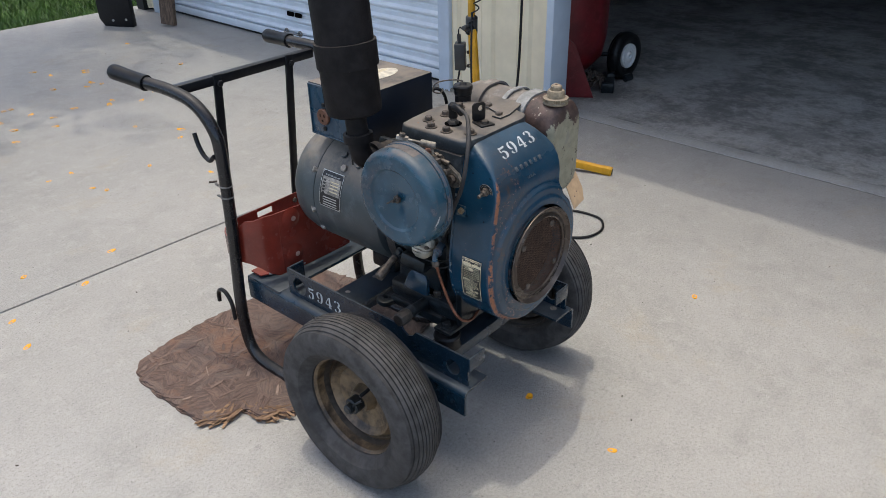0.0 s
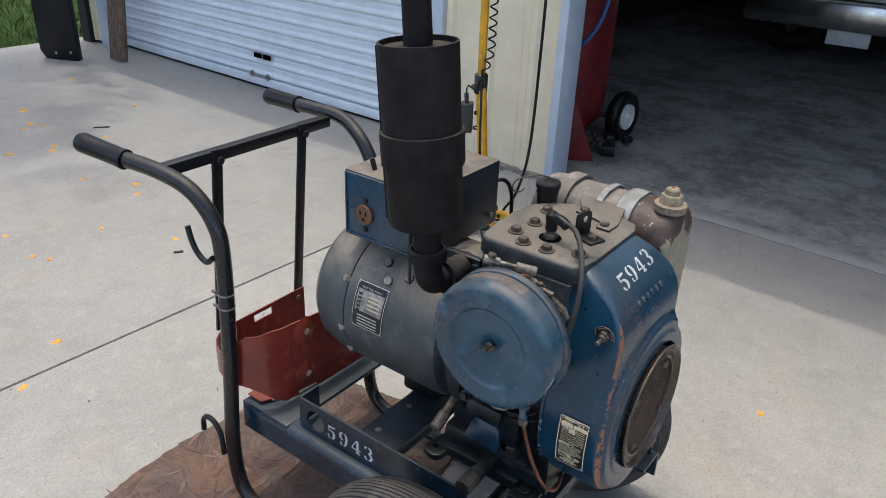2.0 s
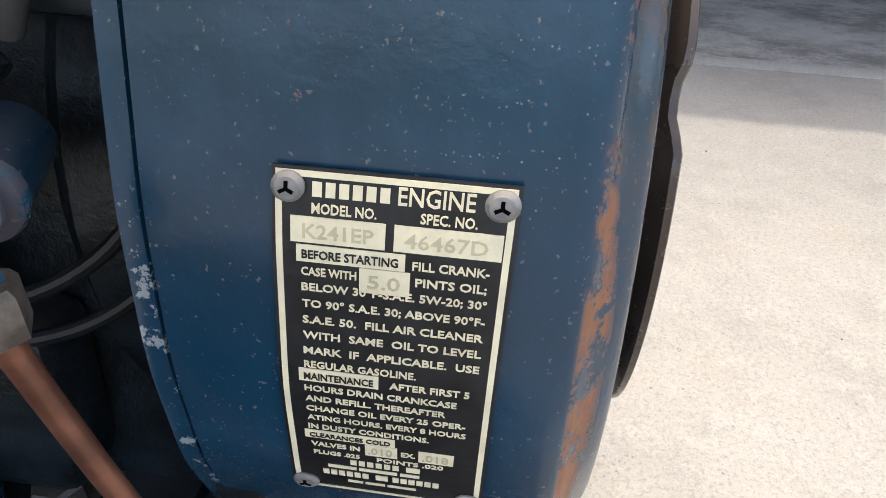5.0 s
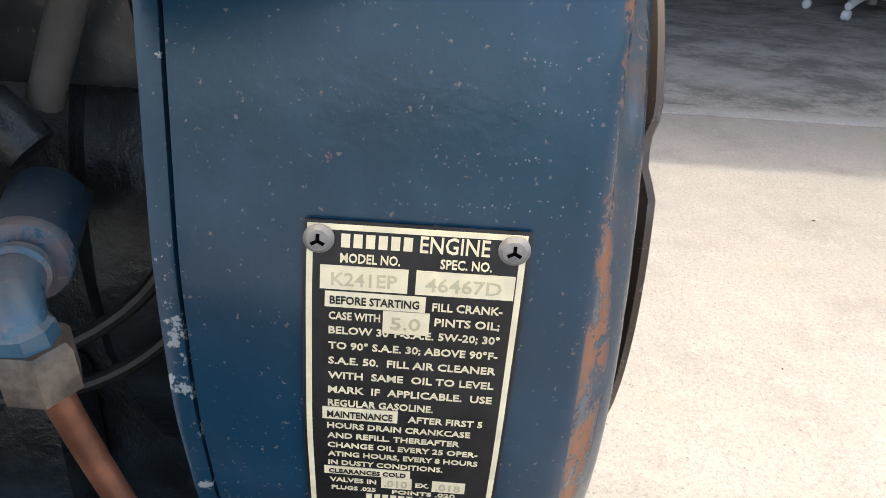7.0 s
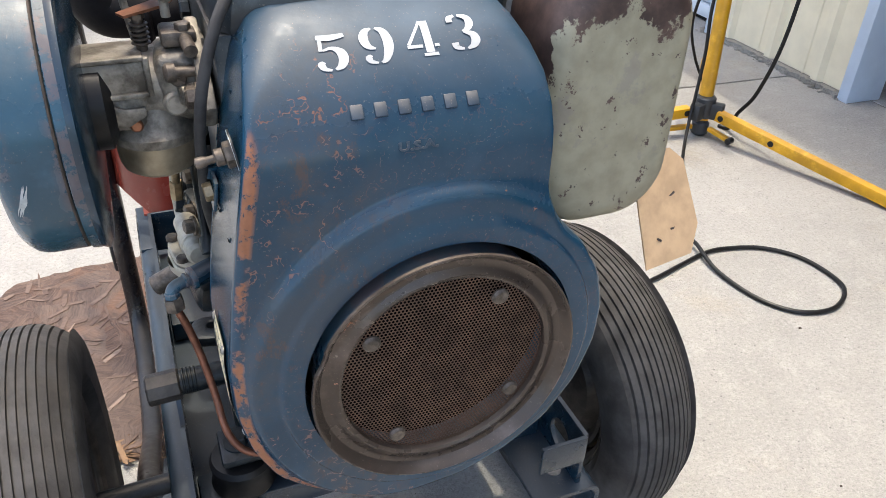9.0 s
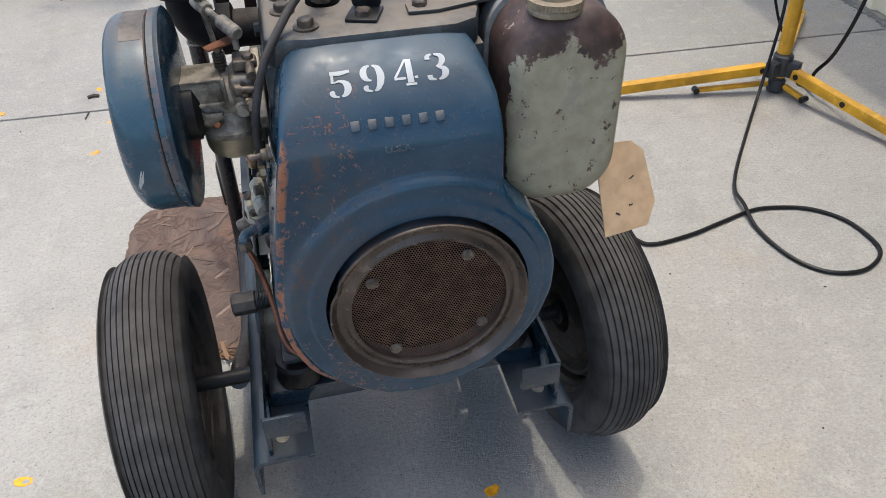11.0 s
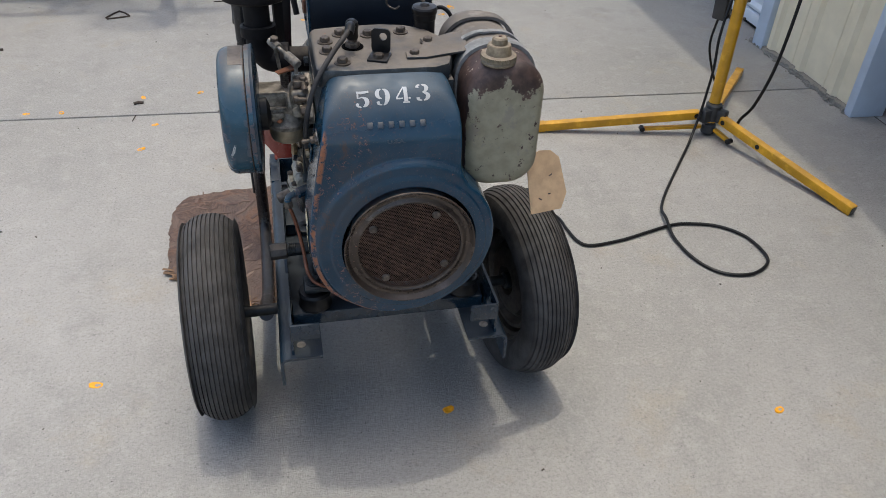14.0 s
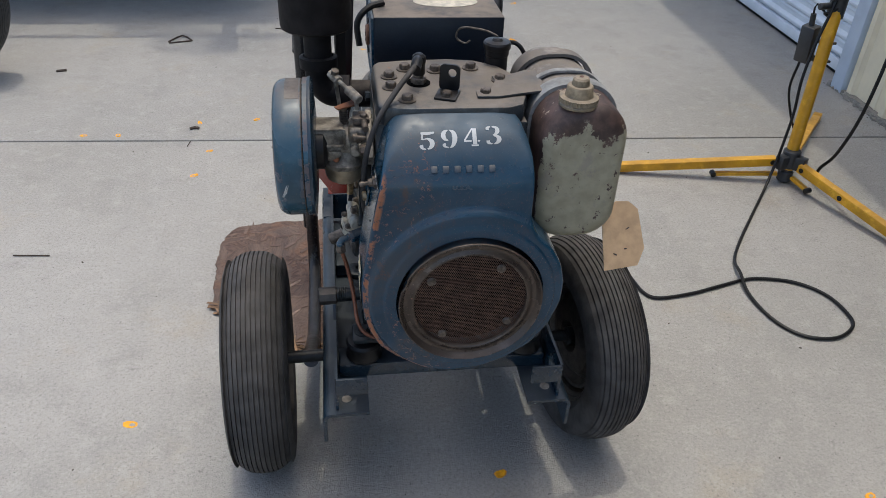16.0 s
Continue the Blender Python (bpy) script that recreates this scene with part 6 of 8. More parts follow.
    for s in (-1, 1):
        slab(bm, [(0, -0.004), (0.014, -0.002), (0.021, 0.004), (0.022, 0.012), (0.017, 0.013), (0.010, 0.006), (0, 0.004)][::s], plate_frame(p + Vector((-0.005, 0, 0)), (-0.25, s * 0.8, -s * 0.55), (-1, 0, 0)), 0.0032, 0.001)
    part("wing_nut", bm, MAT_GRIMY_SHADED, ac, "dirty steel wing nut")
    return ac


def build_muffler(engine):
    low, high = Vector((-0.337, 0.252, 0.868)), Vector((-0.340, 0.274, 1.150))
    w = (high - low).normalized()
    h = (high - low).length
    bm = bmesh.new()
    lathe(bm, low, w, [(0, 0.0), (0.052, 0.0), (0.0585, 0.004), (0.0600, 0.010), (0.0605, h - 0.002), (0.0600, h), (0.0570, h), (0.0565, h - 0.008), (0.0, h - 0.004)], 64)
    mf = part("muffler", bm, MAT_SOOT, engine, "upright matt black cylindrical exhaust muffler", 40)
    bm = bmesh.new()
    lathe(bm, low + w * 0.100, w, [(0.0608, 0), (0.0650, 0.001), (0.0652, 0.052), (0.0608, 0.053)], 64, True)
    part("band", bm, MAT_SOOT, mf, "black sheet band")
    bm = bmesh.new()
    box(bm, low + w * 0.14 + Vector((-0.036, 0.0485, 0)), (0.005, 0.004, 0.27), 0.001, turn_to(w))
    part("seam", bm, MAT_SOOT, mf)
    bm = bmesh.new()
    rod(bm, high - w * 0.02, high + w * 0.10, 0.0215, 32)
    lathe(bm, high + w * 0.085, w, [(0.0215, 0), (0.0285, 0.001), (0.0295, 0.010), (0.0285, 0.060), (0.0, 0.060)], 32)
    rod(bm, high + w * 0.14, high + w * 0.42, 0.0215, 32)
    part("tailpipe", bm, MAT_SOOT, mf, "black threaded tailpipe with a coupling")
    bm = bmesh.new()
    port = Vector((-0.232, 0.238, 0.757))
    pipe(bm, [low + w * 0.01, low - w * 0.05, low - w * 0.085, Vector((-0.322, 0.246, 0.760)), Vector((-0.300, 0.243, 0.757)), Vector((-0.27, 0.241, 0.757)), port], 0.0235, 28, 6)
    part("inlet_elbow", bm, MAT_SOOT, mf, "black threaded pipe elbow")
    bm = bmesh.new()
    lathe(bm, low - w * 0.066, w, [(0.026, 0), (0.0325, 0.002), (0.0325, 0.020), (0.026, 0.022)], 28, True)
    lathe(bm, (-0.303, 0.243, 0.757), (1, -0.05, 0), [(0.025, 0), (0.0315, 0.002), (0.0315, 0.018), (0.025, 0.020)], 28, True)
    part("collar", bm, MAT_SOOT, mf)
    bm = bmesh.new()
    box(bm, (-0.243, 0.238, 0.757), (0.016, 0.075, 0.05), 0.006)
    hexbolt(bm, (-0.252, 0.207, 0.766), (-1, 0, 0), 0.009, 0.008)
    part("exhaust_flange", bm, MAT_CAST, mf, "dark exhaust flange")
    bm = bmesh.new()
    slab(bm, [(-0.012, 0.0), (0.012, 0.0), (0.012, 0.15), (-0.012, 0.15)], plate_frame((-0.300, 0.316, 0.722), (0.7, 0.7, 0), (-0.12, -0.12, 1)), 0.004)
    part("stay", bm, MAT_BLACK, mf, "black flat steel stay")
    return mf


def tank_section(z0, z1, w, r_top, r_low, steps=8):
    out = []
    for cx, cz, a, r in ((w / 2 - r_top, z1 - r_top, 0, r_top), (-w / 2 + r_top, z1 - r_top, 90, r_top), (-w / 2 + r_low, z0 + r_low, 180, r_low), (w / 2 - r_low, z0 + r_low, 270, r_low)):
        out += [(cx + r * math.cos(radians(a + 90 * k / steps)), cz + r * math.sin(radians(a + 90 * k / steps))) for k in range(steps + 1)]
    return out


def loft(bm, sections):
    """Closed skin over rings of equal length."""
    rows = [[bm.verts.new(p) for p in ring] for ring in sections]
    for a, b in zip(rows, rows[1:]):
        for n in range(len(a)):
            o = (n + 1) % len(a)
            bm.faces.new((a[n], a[o], b[o], b[n]))
    bm.faces.new(rows[0][::-1])
    bm.faces.new(rows[-1])
    return bm


def build_tank(engine):
    cx, z0, z1, wide = 0.063, 0.611, 0.842, 0.136

    def ring(y, inset, lift=0.0):
        s = tank_section(z0 + inset, z1 - inset + lift, wide - 2 * inset, 0.058 - inset * 0.6, 0.050 - inset * 0.5)
        return [Vector((cx + x, y, z)) for x, z in s]

    bm = bmesh.new()
    rows = [ring(-0.030 + 0.022 * (1 - math.cos(radians(a))), 0.022 * (1 - math.sin(radians(a)))) for a in (0, 15, 30, 45, 60, 75, 90)]
    rows += [ring(0.03, 0.0), ring(0.062, 0.0)]
    loft(bm, rows)
    tk = part("fuel_tank", bm, MAT_TANK, engine, "fuel tank with sage green paint flaking off brown primer", 50)
    bm = bmesh.new()
    rows = [ring(0.0625, 0.003), ring(0.15, 0.003), ring(0.235, 0.003)] + [ring(0.235 + 0.03 * math.sin(radians(a)), 0.003 + 0.03 * (1 - math.cos(radians(a)))) for a in (20, 40, 60, 80)]
    loft(bm, rows)
    part("tank_rear", bm, MAT_TANK_GREY, tk, "scuffed grey rear half of the tank", 50)

    def strap(y, w, mat, label, lift=0.0035):
        s0 = [Vector((cx + x, y, z)) for x, z in tank_section(z0 - lift, z1 + lift, wide + 2 * lift, 0.060, 0.052)]
        s1 = [p + Vector((0, w, 0)) for p in s0]
        t0 = [Vector((cx + x, y, z)) for x, z in tank_section(z0, z1, wide, 0.058, 0.050)]
        t1 = [p + Vector((0, w, 0)) for p in t0]
        bm = bmesh.new()
        rows = [[bm.verts.new(p) for p in r] for r in (t0, s0, s1, t1)]
        for a, b in zip(rows, rows[1:]):
            for n in range(len(a)):
                o = (n + 1) % len(a)
                bm.faces.new((a[n], a[o], b[o], b[n]))
        part("strap", bm, mat, tk, label)

    strap(0.052, 0.030, MAT_STRAP, "pale galvanised tank strap", 0.005)
    strap(0.112, 0.012, MAT_STRAP, "narrow pale tank strap")
    strap(0.182, 0.028, MAT_TANK_GREY, "grey tank strap", 0.005)
    bm = bmesh.new()
    c = (0.048, -0.004, 0.838)
    lathe(bm, c, (0, 0, 1), [(0, 0), (0.0285, 0), (0.0292, 0.003)] + [(0.0288 - 0.0007 * (k % 2), 0.004 + 0.001 * k) for k in range(9)] + [(0.0275, 0.0135), (0.0215, 0.015), (0.0205, 0.018), (0.0195, 0.029), (0.0180, 0.031), (0.0135, 0.0315), (0.0125, 0.040), (0.010, 0.043), (0, 0.044)], 48)
    cap = part("fuel_cap", bm, MAT_IVORY, tk, "aged ivory stepped fuel cap")
    bm = bmesh.new()
    teeth = [(r * math.cos(a), r * math.sin(a)) for r, a in ((0.0297 - 0.0011 * (n % 4 // 2), 2 * math.pi * n / 192) for n in range(192))]
    slab(bm, teeth, Matrix.Translation((c[0], c[1], c[2] + 0.0075)), 0.0062)
    part("knurled_ring", bm, MAT_IVORY, cap, "knurled grip ring")
    bm = bmesh.new()
    lathe(bm, (0.048, -0.004, 0.8818), (0, 0, 1), [(0, 0), (0.003, 0), (0.003, 0.0008), (0, 0.0008)], 10)
    part("vent_hole", bm, MAT_BAKELITE, cap)
    bm = bmesh.new()
    slab(bm, [(-0.095, 0.045), (-0.062, 0.044), (0.010, 0.064), (0.020, 0.075), (0.020, 0.150), (0.0, 0.150), (-0.035, 0.128), (-0.058, 0.128), (-0.056, 0.108), (-0.070, 0.074), (-0.094, 0.070)], Matrix.Translation((0, 0, 0.8285)), 0.004, 0.001)
    part("tank_bracket", bm, MAT_HEAD, tk, "flat steel arm bolted to the head")


def build_filler(engine):
    at = Vector((-0.037, 0.200, 0.780))
    bm = bmesh.new()
    lathe(bm, at, (0, 0, 1), [(0, 0), (0.0195, 0), (0.0195, 0.060), (0.0210, 0.062), (0.0210, 0.072), (0, 0.072)], 28)
    fl = part("oil_filler", bm, MAT_BLACK, engine, "black oil filler tube")
    bm = bmesh.new()
    lathe(bm, at + Vector((0, 0, 0.072)), (0, 0, 1), [(0.0225, 0), (0.0235, 0.002), (0.0235, 0.009), (0.0215, 0.012), (0.010, 0.0135), (0.007, 0.017), (0, 0.018)], 28)
    part("cap", bm, MAT_BLACK, fl, "black filler cap")
    bm = bmesh.new()
    b = at + Vector((0, 0, 0.092))
    pipe(bm, [b, b + Vector((-0.018, 0.010, 0.006)), b + Vector((-0.05, 0.028, 0.006)), b + Vector((-0.062, 0.036, -0.002)), b + Vector((-0.063, 0.038, -0.016)), b + Vector((-0.050, 0.030, -0.022)), b + Vector((-0.042, 0.026, -0.016))], 0.0017, 8)
    part("dipstick_wire", bm, MAT_BOLT, fl, "bent wire dipstick handle")


def build_engine():
    engine = thing("engine", (MID, 0.12, 0.36), "worn blue single-cylinder petrol engine bolted to the cart", "engine")
    build_shroud(engine)
    build_screen(engine)
    build_name_plate(engine)
    build_switch(engine)
    build_head(engine)
    build_crankcase(engine)
    build_carburettor(engine)
    build_fuel_pump(engine)
    build_air_cleaner(engine)
    build_muffler(engine)
    build_tank(engine)
    build_filler(engine)


build_engine()


# ---- the generator with its control box ----
def build_generator():
    gen = thing("generator", (MID, 0.43, 0.41), "dusty blue-grey cylindrical electric generator behind the engine", "generator")
    c = Vector((MID, 0.0, 0.566))
    bm = bmesh.new()
    lathe(bm, c, (0, 1, 0), [(0.10, 0.255), (0.128, 0.258), (0.150, 0.272), (0.1555, 0.290), (0.1555, 0.492), (0.153, 0.494), (0.10, 0.494)], 96)
    body = part("body", bm, MAT_BLUEGREY, gen, "dusty blue-grey generator barrel", 40)
    bm = bmesh.new()
    lathe(bm, c, (0, 1, 0), [(0.10, 0.496), (0.1535, 0.496), (0.1560, 0.500), (0.1545, 0.540), (0.148, 0.572), (0.135, 0.590), (0.10, 0.600), (0.05, 0.602), (0, 0.602)], 96)
    bell = part("end_bell", bm, MAT_BLUEGREY, gen, "rounded blue-grey end bell", 40)
    for k in range(4):
        for s in (-1, 1):
            a = radians(-60 + s * 38 + k * 4 * s)
            bm = bmesh.new()
            n = Vector((math.cos(a), 0, math.sin(a)))
            box(bm, c + n * 0.1505 + Vector((0, 0.548, 0)), (0.012, 0.040, 0.0042), 0.001, pose(0, 0, 0, 0, -math.degrees(a), 0))
            part("vent_slot", bm, MAT_HOLLOW_SHADE, bell)
    bm = bmesh.new()
    lathe(bm, c, (0, 1, 0), [(0.148, 0.200), (0.160, 0.206), (0.160, 0.232), (0.140, 0.258), (0.10, 0.262), (0.10, 0.200)], 64)
    part("adaptor", bm, MAT_CAST, gen, "dark cast adaptor ring")
    for ang in (150, 190, 215):
        n = Vector((math.cos(radians(ang)), 0, math.sin(radians(ang))))
        bm = bmesh.new()
        hexbolt(bm, c + n * 0.150 + Vector((0, 0.500, 0)), (n.x, 0.6, n.z), 0.0085, 0.010)
        part("bolt", bm, MAT_STEEL, bell)
    for ang, y in ((128, 0.425), (140, 0.405), (133, 0.365)):
        n = Vector((math.cos(radians(ang)), 0, math.sin(radians(ang))))
        bm = bmesh.new()
        hexbolt(bm, c + n * 0.155 + Vector((0, y, 0)), n, 0.0095, 0.007)
        part("bolt", bm, MAT_STEEL if ang == 140 else MAT_BLUEGREY, body)
    # rating plate rolled onto the barrel
    bm = bmesh.new()

    def rolled(a0, a1, y0, y1, r):
        t = bmesh.new()
        steps = 8
        grid = [[t.verts.new(c + Vector((r * math.cos(radians(a0 + (a1 - a0) * k / steps)), y, r * math.sin(radians(a0 + (a1 - a0) * k / steps))))) for y in (y0, y1)] for k in range(steps + 1)]
        for p, q in zip(grid, grid[1:]):
            t.faces.new((p[0], p[1], q[1], q[0]))
        return t

    pl = part("rating_plate", rolled(146, 181, 0.3925, 0.4705, 0.1565), MAT_PLATE, gen, "grey and black rating plate")
    part("panel", rolled(152, 168, 0.3985, 0.4645, 0.1569), MAT_STEEL, pl, "light stamped panel")
    for a0, a1, y0, y1 in ((146.2, 146.9, 0.3935, 0.4695), (180.1, 180.8, 0.3935, 0.4695), (147, 180, 0.3935, 0.3949), (147, 180, 0.4681, 0.4695)):
        part("border", rolled(a0, a1, y0, y1, 0.1568), MAT_PLATE_GREY, pl, "pale border")
    for k in range(5):
        part("table_line", rolled(154.9 + k * 2.7, 155.1 + k * 2.7, 0.3995, 0.4635, 0.1572), MAT_PLATE, pl)
    for k in range(5):
        part("field_bar", rolled(154.6 + k * 3.0, 156.4 + k * 3.0, 0.4515, 0.4605, 0.1572), MAT_PLATE, pl, "dark field name bar")
    for k in range(4):
        part("value_bar", rolled(155.0 + k * 3.0, 156.0 + k * 3.0, 0.4045, 0.4345, 0.1572), MAT_FADED, pl, "faint stamped value bar")
    for k in range(4):
        part("text_bar", rolled(170.6 + k * 2.4, 171.6 + k * 2.4, 0.4065, 0.4565, 0.1570), MAT_PLATE_GREY, pl, "small text bar")
    bm = bmesh.new()
    a = radians(151.0)
    m = plate_frame(c + Vector((0.1570 * math.cos(a), 0.4565, 0.1570 * math.sin(a))), (0, -1, 0), (-math.sin(a) * -1, 0, -math.cos(a) * 1))
    part("lettering", letters("ELECTRIC PLANT", 0.005, m, 0.0001, 0.050), MAT_PLATE_GREY, pl)
    for ang, y in ((147.5, 0.3955), (147.5, 0.4675), (179.5, 0.3955), (179.5, 0.4675)):
        n = Vector((math.cos(radians(ang)), 0, math.sin(radians(ang))))
        bm = bmesh.new()
        lathe(bm, c + n * 0.1566 + Vector((0, y, 0)), n, [(0.0026, 0), (0.002, 0.0012), (0, 0.0014)], 12)
        part("rivet", bm, MAT_STEEL, pl)
    # feet
    for x in (-0.09, -0.03):
        bm = bmesh.new()
        box(bm, (x, 0.43, 0.335), (0.05, 0.09, 0.055), 0.008)
        box(bm, (x, 0.43, 0.39), (0.04, 0.06, 0.09), 0.012)
        part("foot", bm, MAT_CAST, gen)
    # control box
    bm = bmesh.new()
    box(bm, (-0.117, 0.4285, 0.795), (0.240, 0.192, 0.134), 0.003)
    cb = part("control_box", bm, MAT_BOX, gen, "dark blue sheet-metal control box with dusty top")
    bm = bmesh.new()
    box(bm, (-0.2375, 0.4285, 0.795), (0.003, 0.186, 0.128), 0.001)
    box(bm, (-0.2395, 0.4285, 0.857), (0.004, 0.186, 0.004), 0.001)
    box(bm, (-0.2395, 0.4285, 0.733), (0.004, 0.186, 0.004), 0.001)
    for y in (0.337, 0.520):
        box(bm, (-0.2395, y, 0.795), (0.004, 0.004, 0.128), 0.001)
    part("front_panel", bm, MAT_PANEL, cb, "blue front panel with a raised rim")
    bm = bmesh.new()
    lathe(bm, (-0.239, 0.472, 0.783), (-1, 0, 0), [(0, 0), (0.0205, 0), (0.0205, 0.005), (0.0185, 0.007), (0.0, 0.007)], 32)
    part("outlet", bm, MAT_BAKELITE, cb, "brown round power outlet")
    bm = bmesh.new()
    for dy, dz, sy, sz in ((-0.007, 0.004, 0.003, 0.008), (0.007, 0.004, 0.003, 0.008), (0.0, -0.009, 0.006, 0.005)):
        box(bm, (-0.2462, 0.472 + dy, 0.783 + dz), (0.001, sy, sz))
    bm.verts.ensure_lookup_table()
    part("socket_slots", bm, MAT_HOLLOW_SHADE, cb)
    for z in (0.812, 0.752):
        bm = bmesh.new()
        lathe(bm, (-0.239, 0.472, z), (-1, 0, 0), [(0.006, 0), (0.005, 0.003), (0, 0.0035)], 14)
        part("screw", bm, MAT_BLACK, cb)
    bm = bmesh.new()
    slab(bm, [(0.062 * math.cos(radians(a)), 0.034 * math.sin(radians(a))) for a in range(0, 360, 10)], Matrix.Translation((-0.095, 0.425, 0.8622)), 0.0008)
    part("oval_label", bm, plain("aged_cream_label", (0.50, 0.45, 0.36), 0.6, 0.0, 0.3, 60.0), cb, "worn cream oval label")
    for k in range(6):
        bm = bmesh.new()
        box(bm, (-0.130 + k * 0.014, 0.438, 0.8634), (0.010, 0.012, 0.0006))
        part("label_bar", bm, MAT_FADED, cb, "faded bar of a maker's mark")
    bm = bmesh.new()
    rod(bm, (-0.205, 0.478, 0.862), (-0.209, 0.482, 0.885), 0.005, 12, 0.001)
    part("toggle", bm, MAT_BLACK, cb, "small black toggle")
    bm = bmesh.new()
    pipe(bm, [(-0.215, 0.40, 0.868), (-0.245, 0.385, 0.862), (-0.265, 0.37, 0.84), (-0.262, 0.36, 0.80)], 0.006, 10)
    part("box_cable", bm, MAT_RUBBER_BLACK, cb, "black cable")
    bm = bmesh.new()
    pipe(bm, [(0.003, 0.36, 0.80), (0.03, 0.34, 0.81), (0.05, 0.33, 0.78), (0.06, 0.33, 0.70)], 0.0042, 10)
    part("box_cable", bm, MAT_RUBBER_BLACK, cb, "black cable")
    bm = bmesh.new()
    hexbolt(bm, (-0.022, 0.331, 0.752), (0, -1, 0), 0.006, 0.004)
    part("screw", bm, MAT_STEEL, cb)


build_generator()


# ---- things on the driveway ----
def build_guard():
    """The red pan: a U of sheet steel, bolted to the cart's posts, its front wall with two dimpled knobs."""
    guard = thing("sheet_metal_guard", (-0.22, 0.76, 0.285), "red-oxide painted curved sheet-metal guard on the cart's rear platform", "guard")
    plan = [(-0.045, 0.650), (-0.10, 0.650), (-0.20, 0.652), (-0.282, 0.662)]
    plan += [(-0.285 - 0.088 * math.sin(radians(a)), 0.760 - 0.098 * math.cos(radians(a))) for a in range(10, 171, 16)]
    plan += [(-0.275, 0.858), (-0.215, 0.859), (-0.158, 0.860), (-0.10, 0.861), (-0.05, 0.861)]

    def top(x, y):
        return 0.478 - 0.016 * smoothstep(-0.33, -0.355, x) * smoothstep(0.72, 0.68, y) - 0.078 * smoothstep(0.69, 0.78, y)

    def low(x):
        return 0.2865 + 0.050 * smoothstep(-0.30, -0.37, x)

    bm = bmesh.new()
    steps, thick = 12, 0.003
    sides = []
    for n, (x, y) in enumerate(plan):
        a, b = plan[max(n - 1, 0)], plan[min(n + 1, len(plan) - 1)]
        d = Vector((b[0] - a[0], b[1] - a[1])).normalized()
        nrm = Vector((-d.y, d.x)) * thick
        z0, z1 = low(x), top(x, y)
        sides.append([[bm.verts.new((x + nrm.x * g, y + nrm.y * g, z0 + (z1 - z0) * k / steps)) for k in range(steps + 1)] for g in (0, 1)])
    cut = [n for n, (x, y) in enumerate(plan) if y > 0.80 and abs(x + 0.215) < 0.001][0]
    for n, (p, q) in enumerate(zip(sides, sides[1:])):
        for k in range(steps):
            if n == cut and k in (9, 10):
                continue
            bm.faces.new((p[0][k], q[0][k], q[0][k + 1], p[0][k + 1]))
            bm.faces.new((p[1][k], p[1][k + 1], q[1][k + 1], q[1][k]))
        for k in (0, steps):
            bm.faces.new((p[0][k], p[1][k], q[1][k], q[0][k]))
        if n == cut:
            for k in (9, 11):
                bm.faces.new((p[0][k], p[1][k], q[1][k], q[0][k]))
            for r in (p, q):
                for k in (9, 10):
                    bm.faces.new((r[0][k], r[0][k + 1], r[1][k + 1], r[1][k]))
    for r in (sides[0], sides[-1]):
        for k in range(steps):
            bm.faces.new((r[0][k], r[0][k + 1], r[1][k + 1], r[1][k]))
    part("wall", bm, MAT_RED, guard, "red curved guard wall", 40)
    bm = bmesh.new()
    slab(bm, [(-0.34, 0.70), (-0.26, 0.664), (-0.05, 0.656), (-0.05, 0.745), (-0.34, 0.745)], Matrix.Translation((0, 0, 0.2855)), 0.003)
    part("bottom_lip", bm, MAT_RED, guard)
    for z in (0.448, 0.336):
        bm = bmesh.new()
        lathe(bm, (-0.241, 0.655, z), (0, -1, 0), [(0.034, 0.0), (0.026, 0.003), (0.016, 0.0065), (0.011, 0.007), (0, 0.007)], 28)
        kb = part("dimple", bm, MAT_RED, guard, "raised round dimple")
        bm = bmesh.new()
        lathe(bm, (-0.241, 0.6482, z), (0, -1, 0), [(0, 0), (0.0075, 0), (0.0075, 0.0012), (0, 0.0012)], 18)
        part("hole", bm, plain("bare_pink_primer", (0.50, 0.30, 0.24), 0.6), kb, "pale bare hole")
    bm = bmesh.new()
    box(bm, (-0.284, 0.6605, 0.382), (0.004, 0.004, 0.185), 0.001)
    part("fold_line", bm, MAT_RED, guard)
    for x, w in ((-0.31, 0.03), (-0.24, 0.05)):
        bm = bmesh.new()
        box(bm, (x, 0.676 if x < -0.3 else 0.6545, 0.2925), (w, 0.004, 0.006), 0.001, pose(0, 0, 0, 0, 0, -32 if x < -0.3 else -4))
        part("bare_edge", bm, plain("bare_edge_metal", (0.45, 0.40, 0.36), 0.5), guard, "bare worn lower edge")
    bm = bmesh.new()
    hexbolt(bm, (-0.075, 0.857, 0.380), (0, -1, 0), 0.008, 0.006)
    part("bolt", bm, MAT_BOLT, guard)


build_guard()


